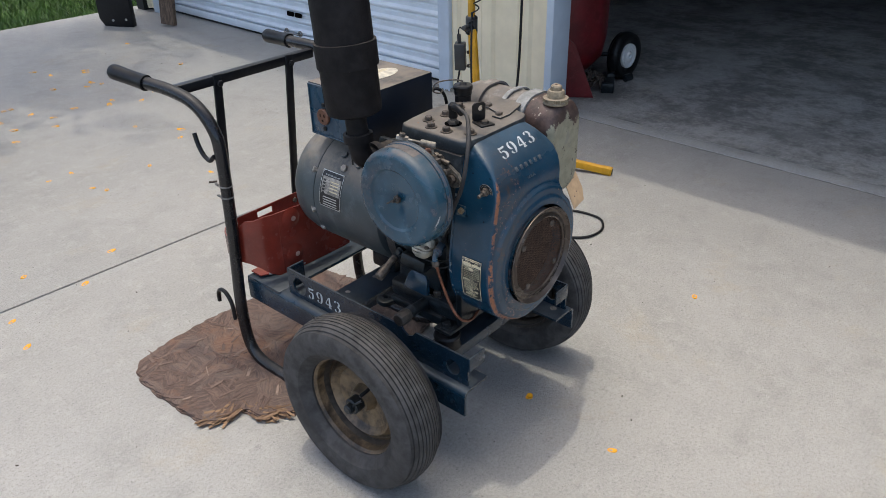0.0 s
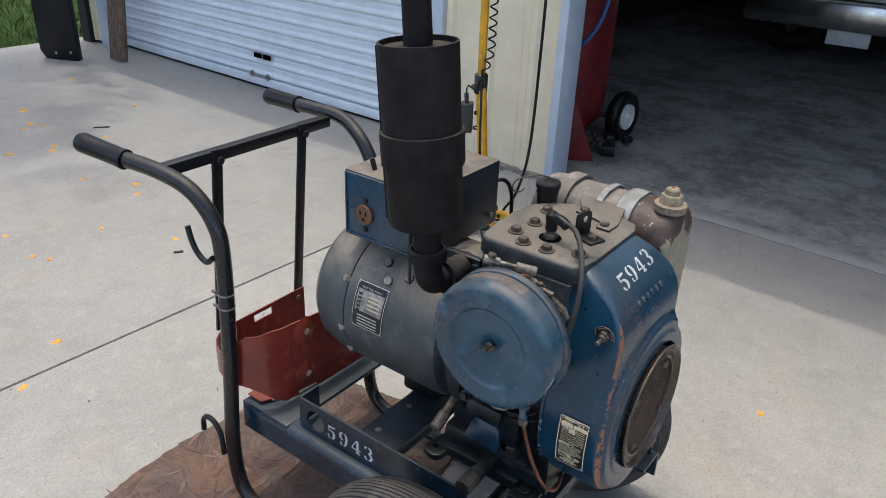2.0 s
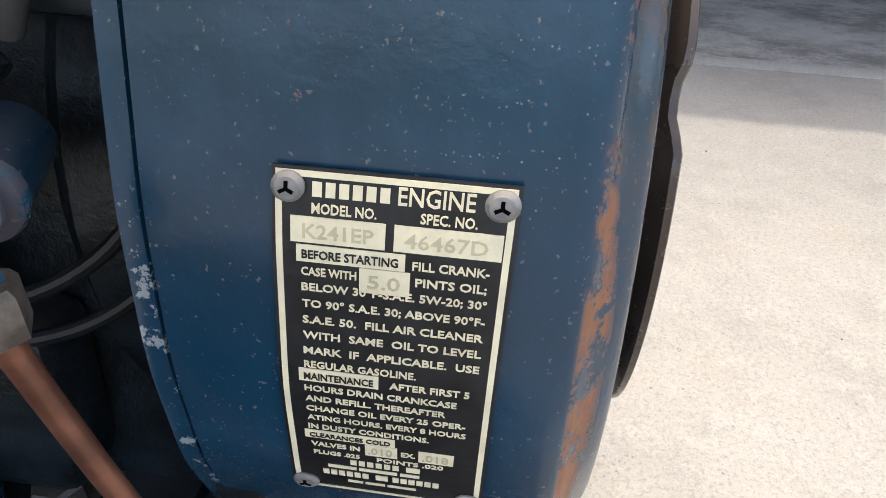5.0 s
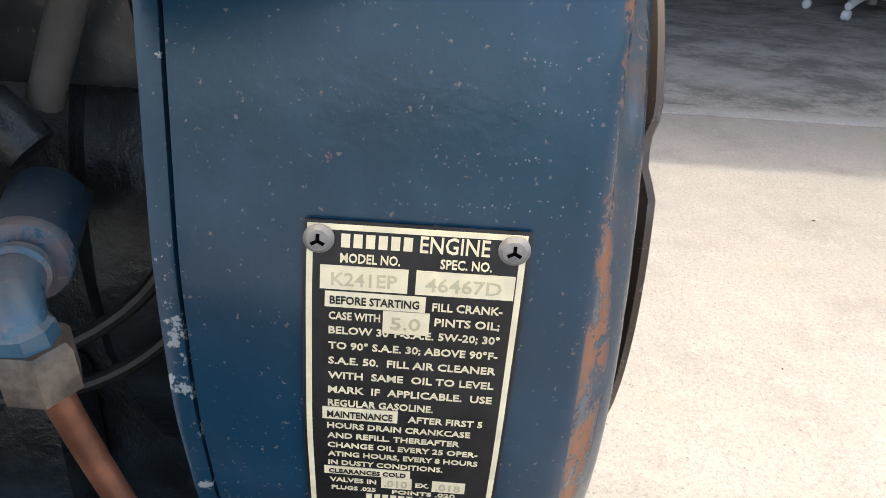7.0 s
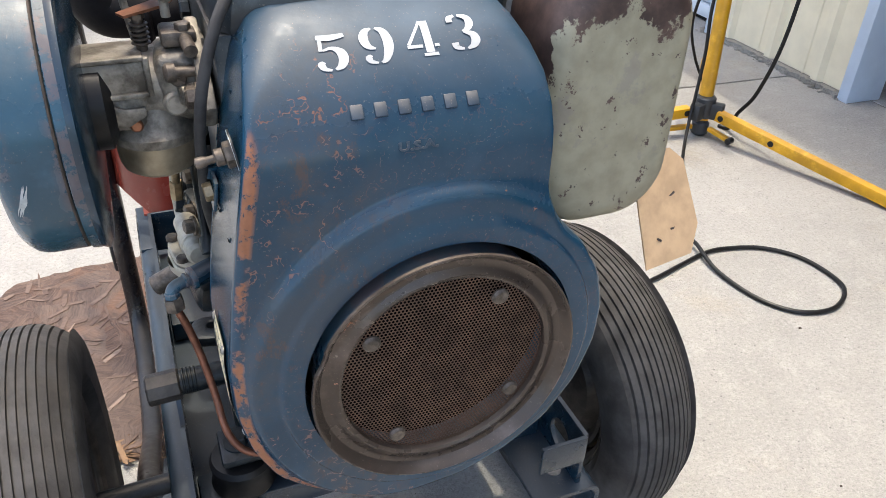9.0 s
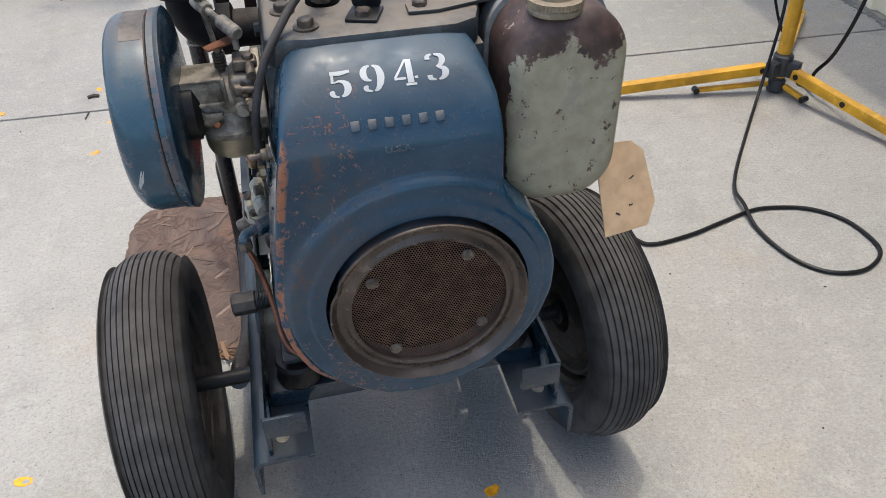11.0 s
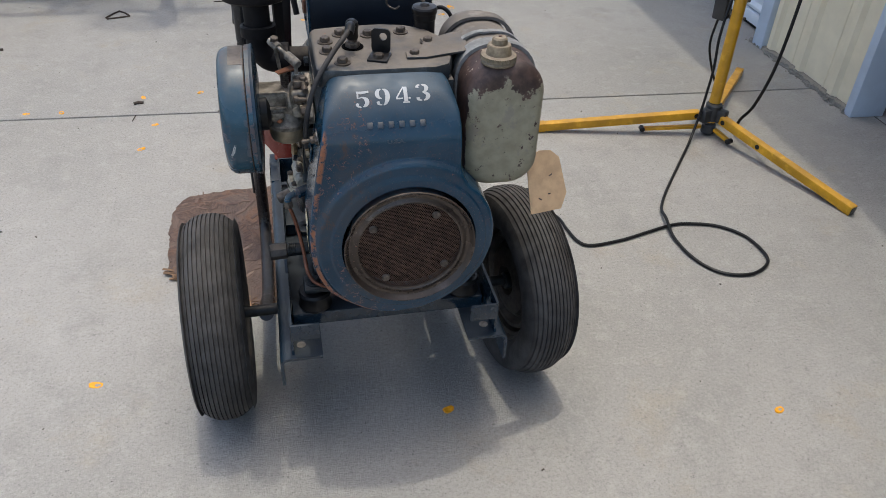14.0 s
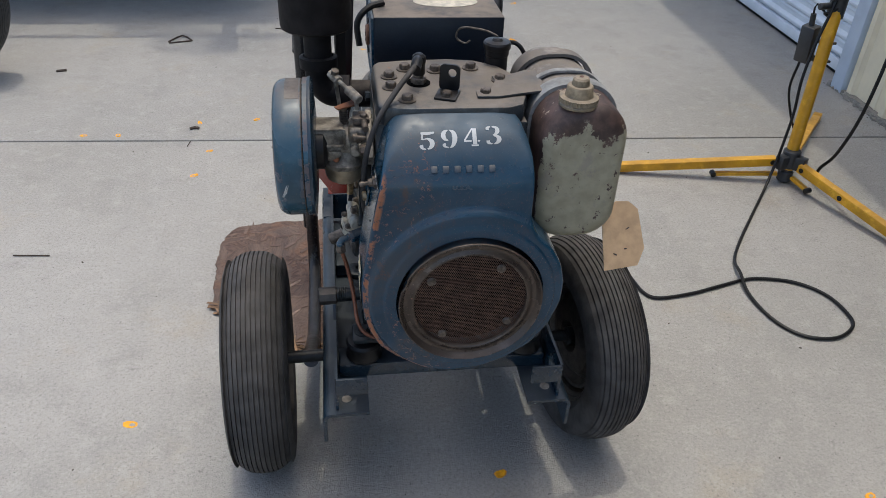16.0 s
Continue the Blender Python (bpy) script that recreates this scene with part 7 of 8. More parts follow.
def build_board():
    """A worn sheet of strand board: ragged outline, splintered layers at the edge."""
    ring = [(-0.657, 0.620), (-0.667, 0.80), (-0.664, 0.90), (-0.650, 0.952), (-0.620, 0.984), (-0.50, 1.010), (-0.346, 1.014), (-0.20, 1.000), (-0.06, 0.99), (0.09, 0.96), (0.14, 0.70), (0.13, 0.46), (0.02, 0.43), (-0.15, 0.42),
            (-0.30, 0.41), (-0.40, 0.415), (-0.47, 0.446), (-0.52, 0.478), (-0.541, 0.503), (-0.556, 0.572), (-0.590, 0.569), (-0.624, 0.578), (-0.651, 0.606)]
    rnd = random.Random(4)

    def ragged(scale, inset):
        out = []
        c = Vector((-0.36, 0.72))
        for (x0, y0), (x1, y1) in zip(ring, ring[1:] + ring[:1]):
            length = math.hypot(x1 - x0, y1 - y0)
            n = max(2, int(length / 0.012))
            for k in range(n):
                p = Vector((x0 + (x1 - x0) * k / n, y0 + (y1 - y0) * k / n))
                d = (p - c).normalized()
                out.append(tuple(p + d * (rnd.uniform(-1, 1) * scale - inset)))
        return out[::-1]

    def tidy(loop):
        area = sum(a[0] * b[1] - b[0] * a[1] for a, b in zip(loop, loop[1:] + loop[:1]))
        return loop if area > 0 else loop[::-1]

    board = thing("strand_board", (-0.36, 0.72, 0), "weathered brown strand board with splintered edges lying on the concrete", "board")
    for k, (scale, inset, z, h) in enumerate(((0.004, 0.0, 0.0006, 0.005), (0.0045, 0.003, 0.0057, 0.0045), (0.0055, 0.006, 0.0103, 0.004))):
        bm = bmesh.new()
        slab(bm, tidy(ragged(scale, inset)), Matrix.Translation((0, 0, z)), h)
        part("layer", bm, MAT_OSB, board, "" if k < 2 else "grey-brown top layer of wood strands")
    c = Vector((-0.36, 0.72))

    def inside(p, margin):
        """Whether p lies on the board, this far from its edge."""
        hit = False
        for (x0, y0), (x1, y1) in zip(ring, ring[1:] + ring[:1]):
            if (y0 > p.y) != (y1 > p.y) and p.x < x0 + (x1 - x0) * (p.y - y0) / (y1 - y0):
                hit = not hit
            d = Vector((x1 - x0, y1 - y0))
            u = max(0.0, min(1.0, (p - Vector((x0, y0))).dot(d) / d.length_squared))
            if (p - Vector((x0, y0)) - d * u).length < margin:
                return False
        return hit

    def flake(verts, faces, at, length, wide, angle, tilt, curl):
        """A thin pointed sliver of wood, five-sided, a little curled."""
        u, v = Vector((math.cos(angle), math.sin(angle), 0)), Vector((-math.sin(angle), math.cos(angle), 0))
        k = len(verts)
        for x, y, z in ((-0.5, -0.35, 0), (0.28, -0.5, 0), (0.5, 0.06, curl), (0.22, 0.5, 0), (-0.46, 0.42, curl * 0.4)):
            p = at + u * (x * length) + v * (y * wide) + Vector((0, 0, z + x * length * tilt))
            verts += [p, p + Vector((0, 0, 0.0011))]
        b, t = [k + 2 * n for n in range(5)], [k + 2 * n + 1 for n in range(5)]
        faces += [tuple(t), tuple(b[::-1])] + [(b[n], b[(n + 1) % 5], t[(n + 1) % 5], t[n]) for n in range(5)]

    def litter(name, verts, faces, material, label):
        me = bpy.data.meshes.new(name)
        me.from_pydata([tuple(v - PLACE[board.name]) for v in verts], [], faces)
        me.materials.append(material)
        ob = new(name, me)
        ob.parent = board
        tagged(ob, label, kind="stuff")

    verts, faces = [], []
    for _ in range(170):
        p = Vector((rnd.uniform(-0.67, 0.12), rnd.uniform(0.42, 1.05)))
        if inside(p, 0.016):
            flake(verts, faces, Vector((p.x, p.y, 0.0142 + rnd.random() * 0.0012)), rnd.uniform(0.020, 0.065), rnd.uniform(0.003, 0.011), rnd.gauss(0.6, 0.7), rnd.uniform(-0.02, 0.02), rnd.uniform(0, 0.002))
    litter("strand", verts, faces, MAT_FLAKES, "grey-brown flat wood strands")
    verts, faces = [], []
    edge = [(-0.655, 0.600), (-0.620, 0.580), (-0.590, 0.569), (-0.556, 0.572), (-0.541, 0.503), (-0.520, 0.478), (-0.470, 0.446), (-0.400, 0.415), (-0.330, 0.411)]
    for (x0, y0), (x1, y1) in zip(edge, edge[1:]):
        way = math.atan2(y1 - y0, x1 - x0)
        for _ in range(24):
            u, d = rnd.random(), rnd.uniform(-0.010, 0.042)
            at = Vector((x0 + (x1 - x0) * u - math.sin(way) * d, y0 + (y1 - y0) * u + math.cos(way) * d, rnd.uniform(0.003, 0.015)))
            flake(verts, faces, at, rnd.uniform(0.018, 0.060), rnd.uniform(0.003, 0.010), way + rnd.gauss(0, 0.5), rnd.uniform(-0.12, 0.12), rnd.uniform(0, 0.006))
    litter("splinter", verts, faces, MAT_TORN, "torn orange-brown wood splinters")


build_board()


def build_tag():
    bm = bmesh.new()
    slab(bm, [(-0.034, 0.048), (-0.040, -0.055), (0.024, -0.058), (0.040, -0.030), (0.034, 0.040), (0.018, 0.056), (-0.006, 0.060)][::-1], plate_frame((0.164, 0.006, 0.592), (1, 0.20, 0.05), (-0.02, 0.45, 1)), 0.0015)
    tg = part("paper_tag", bm, MAT_TAN)
    tagged(tg, "tan paper tag hanging beside the fuel tank", "tag")
    ink = plain("dark_ink", (0.06, 0.045, 0.04), 0.7)
    for k, (x, y) in enumerate(((0.164, 0.60), (0.172, 0.57), (0.150, 0.562))):
        bm = bmesh.new()
        box(bm, (x + 0.005, 0.0050 - (0.592 - y) * 0.45 + (x - 0.159) * 0.20, y), (0.018, 0.001, 0.0022), 0, pose(0, 0, 0, -18, -25 + 30 * k, 16))
        part("ink_bar", bm, ink, tg, "faint ink stroke")


build_tag()


def build_light_stand():
    """A yellow tripod: upright tube, three square legs with braces, clamp, coil cord and switch box."""
    x, y = 1.266, 1.178
    top_x, top_y = 1.316, 1.265
    st = thing("tripod_stand", (x, y, 0), "yellow steel tripod work-light stand with a coiled black cord", "tripod stand")
    bm = bmesh.new()
    rod(bm, (x, y, 0.05), (top_x, top_y, 0.62), 0.021, 24)
    part("lower_tube", bm, MAT_YELLOW, st)
    bm = bmesh.new()
    rod(bm, (top_x, top_y, 0.60), (top_x + 0.01, top_y + 0.015, 1.75), 0.0165, 24)
    part("upper_tube", bm, MAT_YELLOW, st)
    bm = bmesh.new()
    x, y = top_x, top_y
    rod(bm, (x, y, 0.560), (x, y, 0.640), 0.027, 20, 0.004)
    rod(bm, (x - 0.02, y, 0.600), (x - 0.07, y - 0.01, 0.600), 0.011, 12, 0.003)
    part("clamp", bm, MAT_PLASTIC, st, "black plastic height clamp")
    hub = Vector((1.266, 1.178, 0.085))
    bm = bmesh.new()
    rod(bm, (hub.x, hub.y, 0.060), (hub.x, hub.y, 0.125), 0.030, 20, 0.004)
    rod(bm, (hub.x, hub.y, 0.004), (hub.x, hub.y, 0.046), 0.026, 20, 0.006)
    rod(bm, (hub.x, hub.y, 0.04), (hub.x, hub.y, 0.07), 0.017, 20)
    for a in (200, 305, 60):
        d = Vector((math.cos(radians(a)), math.sin(radians(a)), 0))
        box(bm, hub + d * 0.035, (0.045, 0.034, 0.05), 0.005, pose(0, 0, 0, 0, 0, a))
    part("hub", bm, MAT_PLASTIC, st, "black plastic leg hub")
    for foot, reach, bolts in ((Vector((0.608, 1.288, 0.016)), 0.255, (0.02,)), (Vector((1.470, 0.585, 0.016)), 0.105, (0.03, 0.32)), (Vector((1.68, 1.675, 0.016)), 0.20, (0.02,))):
        d = foot - hub
        d.z = 0
        d.normalize()
        a = hub + d * 0.05 + Vector((0, 0, -0.005))
        w = foot - a
        bm = bmesh.new()
        box(bm, (a + foot) / 2, (0.030, 0.030, w.length), 0.002, turn_to(w))
        leg = part("leg", bm, MAT_YELLOW, st, "yellow square steel leg")
        bm = bmesh.new()
        box(bm, foot - w.normalized() * 0.020, (0.0325, 0.0325, 0.044), 0.002, turn_to(w))
        part("end_sleeve", bm, MAT_YELLOW, leg, "yellow end sleeve")
        bm = bmesh.new()
        box(bm, foot + w.normalized() * 0.002, (0.024, 0.024, 0.006), 0.002, turn_to(w))
        part("foot_plug", bm, MAT_PLASTIC, leg, "black plastic end plug")
        bm = bmesh.new()
        p, q = Vector((hub.x, hub.y, 0.016)) + d * reach, Vector((hub.x, hub.y, 0.030)) + d * 0.03
        box(bm, (p + q) / 2, (0.018, 0.012, (p - q).length), 0.002, turn_to(q - p))
        part("brace", bm, MAT_YELLOW, leg, "narrow yellow brace")
        bm = bmesh.new()
        rod(bm, p - d.cross(Vector((0, 0, 1))) * 0.013, p + d.cross(Vector((0, 0, 1))) * 0.013, 0.010, 12, 0.002)
        part("brace_pin", bm, MAT_BLACK, leg, "black brace pin")
        s = d.cross(Vector((0, 0, 1)))
        for u in bolts:
            bm = bmesh.new()
            rod(bm, a + w * u - s * 0.0165, a + w * u + s * 0.0165, 0.009, 12)
            part("pivot_bolt", bm, MAT_BLACK, leg, "black pivot bolt")
    for z in (0.415, 0.478):
        bm = bmesh.new()
        lathe(bm, (x, y, z), (0, 0, 1), [(0.0212, -0.004), (0.0228, -0.004), (0.0228, 0.004), (0.0212, 0.004)], 24, True)
        box(bm, (x + 0.024, y - 0.010, z), (0.016, 0.008, 0.008), 0.001)
        part("hose_band", bm, MAT_BOLT, st, "dark metal band")
    bm = bmesh.new()
    box(bm, (x - 0.045, y + 0.030, 0.465), (0.045, 0.050, 0.125), 0.006, pose(0, 0, 0, 0, -6, 30))
    rod(bm, (x - 0.05, y + 0.03, 0.525), (x - 0.055, y + 0.03, 0.565), 0.009, 14)
    part("switch_box", bm, MAT_PLASTIC, st, "black cord switch box")
    line = [(x - 0.055, y + 0.03, 0.56), (x - 0.06, y + 0.02, 0.60)]
    for k in range(120):
        z = 0.56 + k * 0.0068
        line.append((x - 0.035 + 0.05 * min(1, k / 25) + 0.014 * math.cos(k * math.pi / 3), y - 0.01 - 0.02 * min(1, k / 25) + 0.014 * math.sin(k * math.pi / 3), z))
    bm = bmesh.new()
    pipe(bm, line, 0.0035, 6, 2)
    part("coil_cord", bm, MAT_RUBBER_BLACK, st, "coiled black cord")
    bm = bmesh.new()
    pipe(bm, [(x - 0.05, y + 0.03, 0.41), (x - 0.045, y + 0.05, 0.30), (x - 0.01, y + 0.05, 0.20), (x + 0.02, y + 0.02, 0.12), (x + 0.035, y - 0.03, 0.05)], 0.0045, 8)
    part("drop_cord", bm, MAT_RUBBER_BLACK, st, "black drop cord")


build_light_stand()


def build_cords():
    xy = [(0.42, 0.80, 0.006), (0.50, 0.72, 0.006), (0.513, 0.64, 0.006), (0.525, 0.575, 0.006), (0.56, 0.548, 0.006), (0.66, 0.56, 0.006), (0.76, 0.588, 0.006), (0.84, 0.61, 0.006), (0.90, 0.612, 0.006), (0.99, 0.585, 0.006), (1.05, 0.52, 0.006),
          (1.063, 0.43, 0.006), (1.04, 0.378, 0.006), (0.97, 0.343, 0.006), (0.89, 0.36, 0.006), (0.84, 0.43, 0.006), (0.824, 0.54, 0.008), (0.837, 0.63, 0.018), (0.855, 0.70, 0.010), (0.916, 0.796, 0.006), (1.03, 0.945, 0.006), (1.14, 1.085, 0.012), (1.195, 1.150, 0.07), (1.212, 1.166, 0.14), (1.225, 1.18, 0.26), (1.222, 1.19, 0.38), (1.245, 1.21, 0.50), (1.285, 1.24, 0.60), (1.30, 1.25, 0.66)]
    bm = bmesh.new()
    pipe(bm, xy, 0.0049, 10, 8)
    built("power_cord", bm, MAT_RUBBER_BLACK, "black power cord hanging from the stand and looped on the concrete", "cord")
    bm = bmesh.new()
    pipe(bm, [(1.345, 1.15, 1.62), (1.40, 1.08, 1.45), (1.40, 1.055, 1.1), (1.395, 1.05, 0.7), (1.385, 1.055, 0.35), (1.372, 1.09, 0.16), (1.365, 1.14, 0.07), (1.372, 1.165, 0.012), (1.36, 1.20, 0.006)], 0.0058, 10, 8)
    built("extension_cord", bm, MAT_RUBBER_BLACK, "black extension cord hanging in a loop from the stand", "cord")


build_cords()


def build_litter():
    """Fallen yellow petals, dry twigs and a bent wire on the concrete."""
    rnd = random.Random(11)
    bm = bmesh.new()
    rim = [(1.0, 0.0), (0.8, 0.45), (0.25, 0.62), (-0.45, 0.55), (-0.95, 0.15), (-0.8, -0.4), (-0.1, -0.6), (0.65, -0.45)]
    lower = [bm.verts.new((0.013 * x, 0.013 * y, 0.0)) for x, y in rim]
    upper = [bm.verts.new((0.0125 * x, 0.0125 * y, 0.0025 + 0.003 * (x * x + y * y) * (0.5 + 0.5 * x))) for x, y in rim]
    cup = bm.verts.new((0, 0, 0.0018))
    for k in range(8):
        o = (k + 1) % 8
        bm.faces.new((lower[k], lower[o], upper[o], upper[k]))
        bm.faces.new((upper[k], upper[o], cup))
    bm.faces.new(lower[::-1])
    petal = built("petal", bm, MAT_PETAL, "fallen yellow flower petal on the concrete", "petal", "fallen petals")
    petal.location = (0.0, 0.0, 0.0005)
    near = [(0.766, -0.136), (-0.788, 0.212), (0.003, -0.001), (-1.237, 1.668), (-1.114, 1.663), (-0.833, 1.758), (-0.036, -0.284), (-0.5, 1.56), (-0.32, 1.71), (-0.62, 1.78), (-0.77, 1.52), (-0.8, 1.34), (-0.06, 2.56), (-0.17, 2.55), (-0.08, 2.32), (-0.05, 2.25), (0.22, 2.35), (0.36, 2.05), (0.52, 2.56), (0.46, 2.9), (-0.35, 2.95), (-1.45, 1.02), (-1.52, 0.72), (0.3, -1.02)]
    far = [(0.58, 4.4), (0.62, 4.23), (0.82, 4.16), (0.8, 4.11), (0.74, 3.79), (0.71, 3.86), (0.65, 3.8), (0.49, 3.92), (0.61, 3.42), (0.72, 3.28), (0.56, 3.36), (0.4, 3.46), (0.16, 3.74), (0.12, 3.74), (0.25, 3.4), (0.02, 3.54), (0.02, 3.37), (0.19, 3.25), (-0.05, 3.18), (1.3, 3.78), (0.86, 3.37), (1.36, 4.58), (0.59, 2.66), (0.19, 3.55)]
    for n, (x, y) in enumerate(near + far):
        s = rnd.uniform(1.0, 1.35) * (1.5 if n >= len(near) else 1.0)
        c = copy_thing(petal, Matrix.LocRotScale((x, y, 0.0005), Euler((0, 0, rnd.uniform(0, 6.28))), (s, s, s)))
        c.scale = (s, s, s)
    for points, r in (([(-1.09, 2.66, 0.004), (-1.04, 2.75, 0.004), (-0.985, 2.68, 0.004)], 0.004), ([(-1.085, 2.645, 0.004), (-0.985, 2.675, 0.004)], 0.004), ([(-0.862, 1.700, 0.004), (-0.845, 1.706, 0.006), (-0.828, 1.704, 0.004)], 0.006),
                      ([(-0.845, 1.60, 0.003), (-0.852, 1.555, 0.003)], 0.002), ([(-1.24, 0.893, 0.003), (-1.14, 0.885, 0.003)], 0.002), ([(0.9, 3.55, 0.004), (0.97, 3.50, 0.004)], 0.004), ([(0.28, 1.95, 0.004), (0.31, 1.93, 0.004)], 0.005),
                      ([(-0.6, 2.85, 0.003), (-0.5, 2.86, 0.003)], 0.003), ([(-1.5, 2.3, 0.004), (-1.46, 2.31, 0.004)], 0.006)):
        bm = bmesh.new()
        pipe(bm, points, r, 6, 2)
        built("twig", bm, MAT_TWIG, "dry dark twig lying on the concrete", "twig", "dry twigs")
    bm = bmesh.new()
    for _ in range(200):
        x, y = rnd.uniform(-2.2, 1.6), rnd.uniform(-0.9, 4.6)
        s = rnd.choice((0.001, 0.0012, 0.0016, 0.0026))
        box(bm, (x, y, s * 0.4), (s * rnd.uniform(1, 3), s * 1.2, s * 0.8), 0, pose(0, 0, 0, 0, 0, rnd.uniform(0, 180)))
    built("grit", bm, MAT_TWIG, "scattered dark grit and leaf crumbs on the concrete", "grit", "", "stuff")


build_litter()


# ---- along the building ----
def build_leaning():
    bm = bmesh.new()
    box(bm, (0, 0, 0.75), (0.035, 0.145, 1.5), 0.004, pose(0, 0, 0, 0, 0, 0))
    ob = built("plank", bm, MAT_PLANK, "weathered brown plank leaning on the roll-up door jamb", "plank")
    ob.matrix_basis = Matrix.Translation((1.865, 4.83, 0.012)) @ pose(0, 0, 0, 2.5, 4.5, 12) @ Matrix.Translation((0, 0, 0.75))
    bm = bmesh.new()
    slab(bm, [(-0.15, 0.06), (-0.11, 0.0), (0.15, -0.01), (0.15, 1.4), (-0.15, 1.4)], plate_frame((0, 0, 0), (0.45, -0.89, 0), (0, 0, 1)), 0.02, 0.004)
    box(bm, (0.07, -0.125, 0.70), (0.045, 0.015, 1.4), 0.003, pose(0, 0, 0, 0, 0, 27))
    ob = built("steel_blade", bm, MAT_BLACK, "black steel cutting blade with bolt holes standing on end", "steel bar")
    at = Vector(ob.location)
    ob.location = at + Vector((1.615, 5.17, 0.002))
    PLACE[ob.name] = ob.location.copy()
    for k, (du, z) in enumerate(((0.10, 0.06), (-0.02, 0.05))):
        bm = bmesh.new()
        p = Vector((1.615 + 0.45 * du - 0.022, 5.17 - 0.89 * du - 0.012, z))
        lathe(bm, p, (-0.89, -0.45, 0), [(0, 0), (0.010, 0), (0.010, 0.004), (0, 0.004)], 14)
        part("bolt_hole", bm, MAT_CONCRETE, ob, "pale bolt hole")


build_leaning()


def build_compressor():
    """A red upright tank on a base with a wheel, just inside the open door."""
    cp = thing("air_compressor", (2.62, 1.62, 0), "dark red upright air compressor on wheels inside the garage", "compressor")
    bm = bmesh.new()
    lathe(bm, (2.56, 1.60, 0.06), (0, 0, 1), [(0, 0.0), (0.20, 0.02), (0.27, 0.10), (0.29, 0.22), (0.29, 1.55), (0.27, 1.66), (0.18, 1.74), (0, 1.76)], 48)
    part("tank", bm, MAT_RED_GLOSS, cp, "dark red upright pressure tank")
    bm = bmesh.new()
    slab(bm, [(0, 0), (0.17, 0), (0.05, 0.30), (0, 0.34)], plate_frame((2.275, 1.36, 0.0), (0.55, -0.84, 0), (0, 0, 1)), 0.012)
    part("base_foot", bm, MAT_RED_GLOSS, cp, "red triangular steel foot")
    bm = bmesh.new()
    slab(bm, [(0, 0), (0.17, 0), (0.05, 0.30), (0, 0.34)], plate_frame((2.82, 1.75, 0.0), (1, 0, 0), (0, 0, 1)), 0.012)
    part("base_foot", bm, MAT_RED_GLOSS, cp)
    at = Vector((2.80, 1.275, 0.140))
    bm = bmesh.new()
    tyre(bm, at, 0.140, 0.080, -1, 0.074)
    bmesh.ops.transform(bm, matrix=Matrix.Translation(at) @ pose(0, 0, 0, 0, 0, 86) @ Matrix.Translation(-at), verts=bm.verts)
    wh = part("tyre", bm, MAT_RUBBER_BLACK, cp, "black rubber transport wheel")
    bm = bmesh.new()
    way = pose(0, 0, 0, 0, 0, 86) @ Vector((-1, 0, 0))
    lathe(bm, at, way, [(0.072, 0.02), (0.072, 0.040), (0.066, 0.042), (0.05, 0.034), (0.03, 0.036), (0.018, 0.046), (0.013, 0.046), (0.013, 0.036), (0, 0.036)], 32)
    part("white_rim", bm, MAT_WHITE_STEEL, wh, "white pressed wheel rim")
    bm = bmesh.new()
    rod(bm, at, (2.62, 1.62, 0.140), 0.014, 12)
    part("wheel_axle", bm, MAT_BLACK, cp)
    bm = bmesh.new()
    pipe(bm, [(2.30, 1.42, 0.55), (2.285, 1.33, 0.60), (2.33, 1.26, 0.72), (2.40, 1.25, 0.92), (2.42, 1.28, 1.2), (2.40, 1.34, 1.5)], 0.012, 12)
    part("air_hose", bm, MAT_HOSE, cp, "blue air hose")


build_compressor()


def build_hitch():
    ht = thing("trailer_hitch", (2.52, 1.10, 0), "rusty trailer hitch mount with chain on the garage floor", "hitch")
    bm = bmesh.new()
    box(bm, (2.57, 1.24, 0.035), (0.075, 0.22, 0.06), 0.008, pose(0, 0, 0, 4, 0, -62))
    box(bm, (2.60, 1.25, 0.06), (0.05, 0.06, 0.05), 0.008, pose(0, 0, 0, 0, 0, -40))
    rod(bm, (2.67, 1.19, 0.04), (2.72, 1.17, 0.045), 0.022, 16, 0.004)
    part("hitch_tube", bm, MAT_CAST, ht, "dark rusty square tube")
    bm = bmesh.new()
    rnd = random.Random(5)
    for k in range(16):
        a = k * 0.9
        p = Vector((2.49 + 0.06 * math.cos(a) * rnd.random(), 1.30 + 0.07 * math.sin(a) * rnd.random(), 0.03 + 0.07 * rnd.random()))
        loop = [(0.024 * math.cos(b), 0.014 * math.sin(b)) for b in (2 * math.pi * j / 10 for j in range(11))]
        m = Matrix.Translation(p) @ pose(0, 0, 0, rnd.uniform(0, 180), rnd.uniform(0, 180), rnd.uniform(0, 180))
        pipe(bm, [m @ Vector((u, v, 0)) for u, v in loop], 0.006, 6, 0, False)
    part("chain", bm, MAT_TWIG, ht, "rusty heaped chain")


build_hitch()


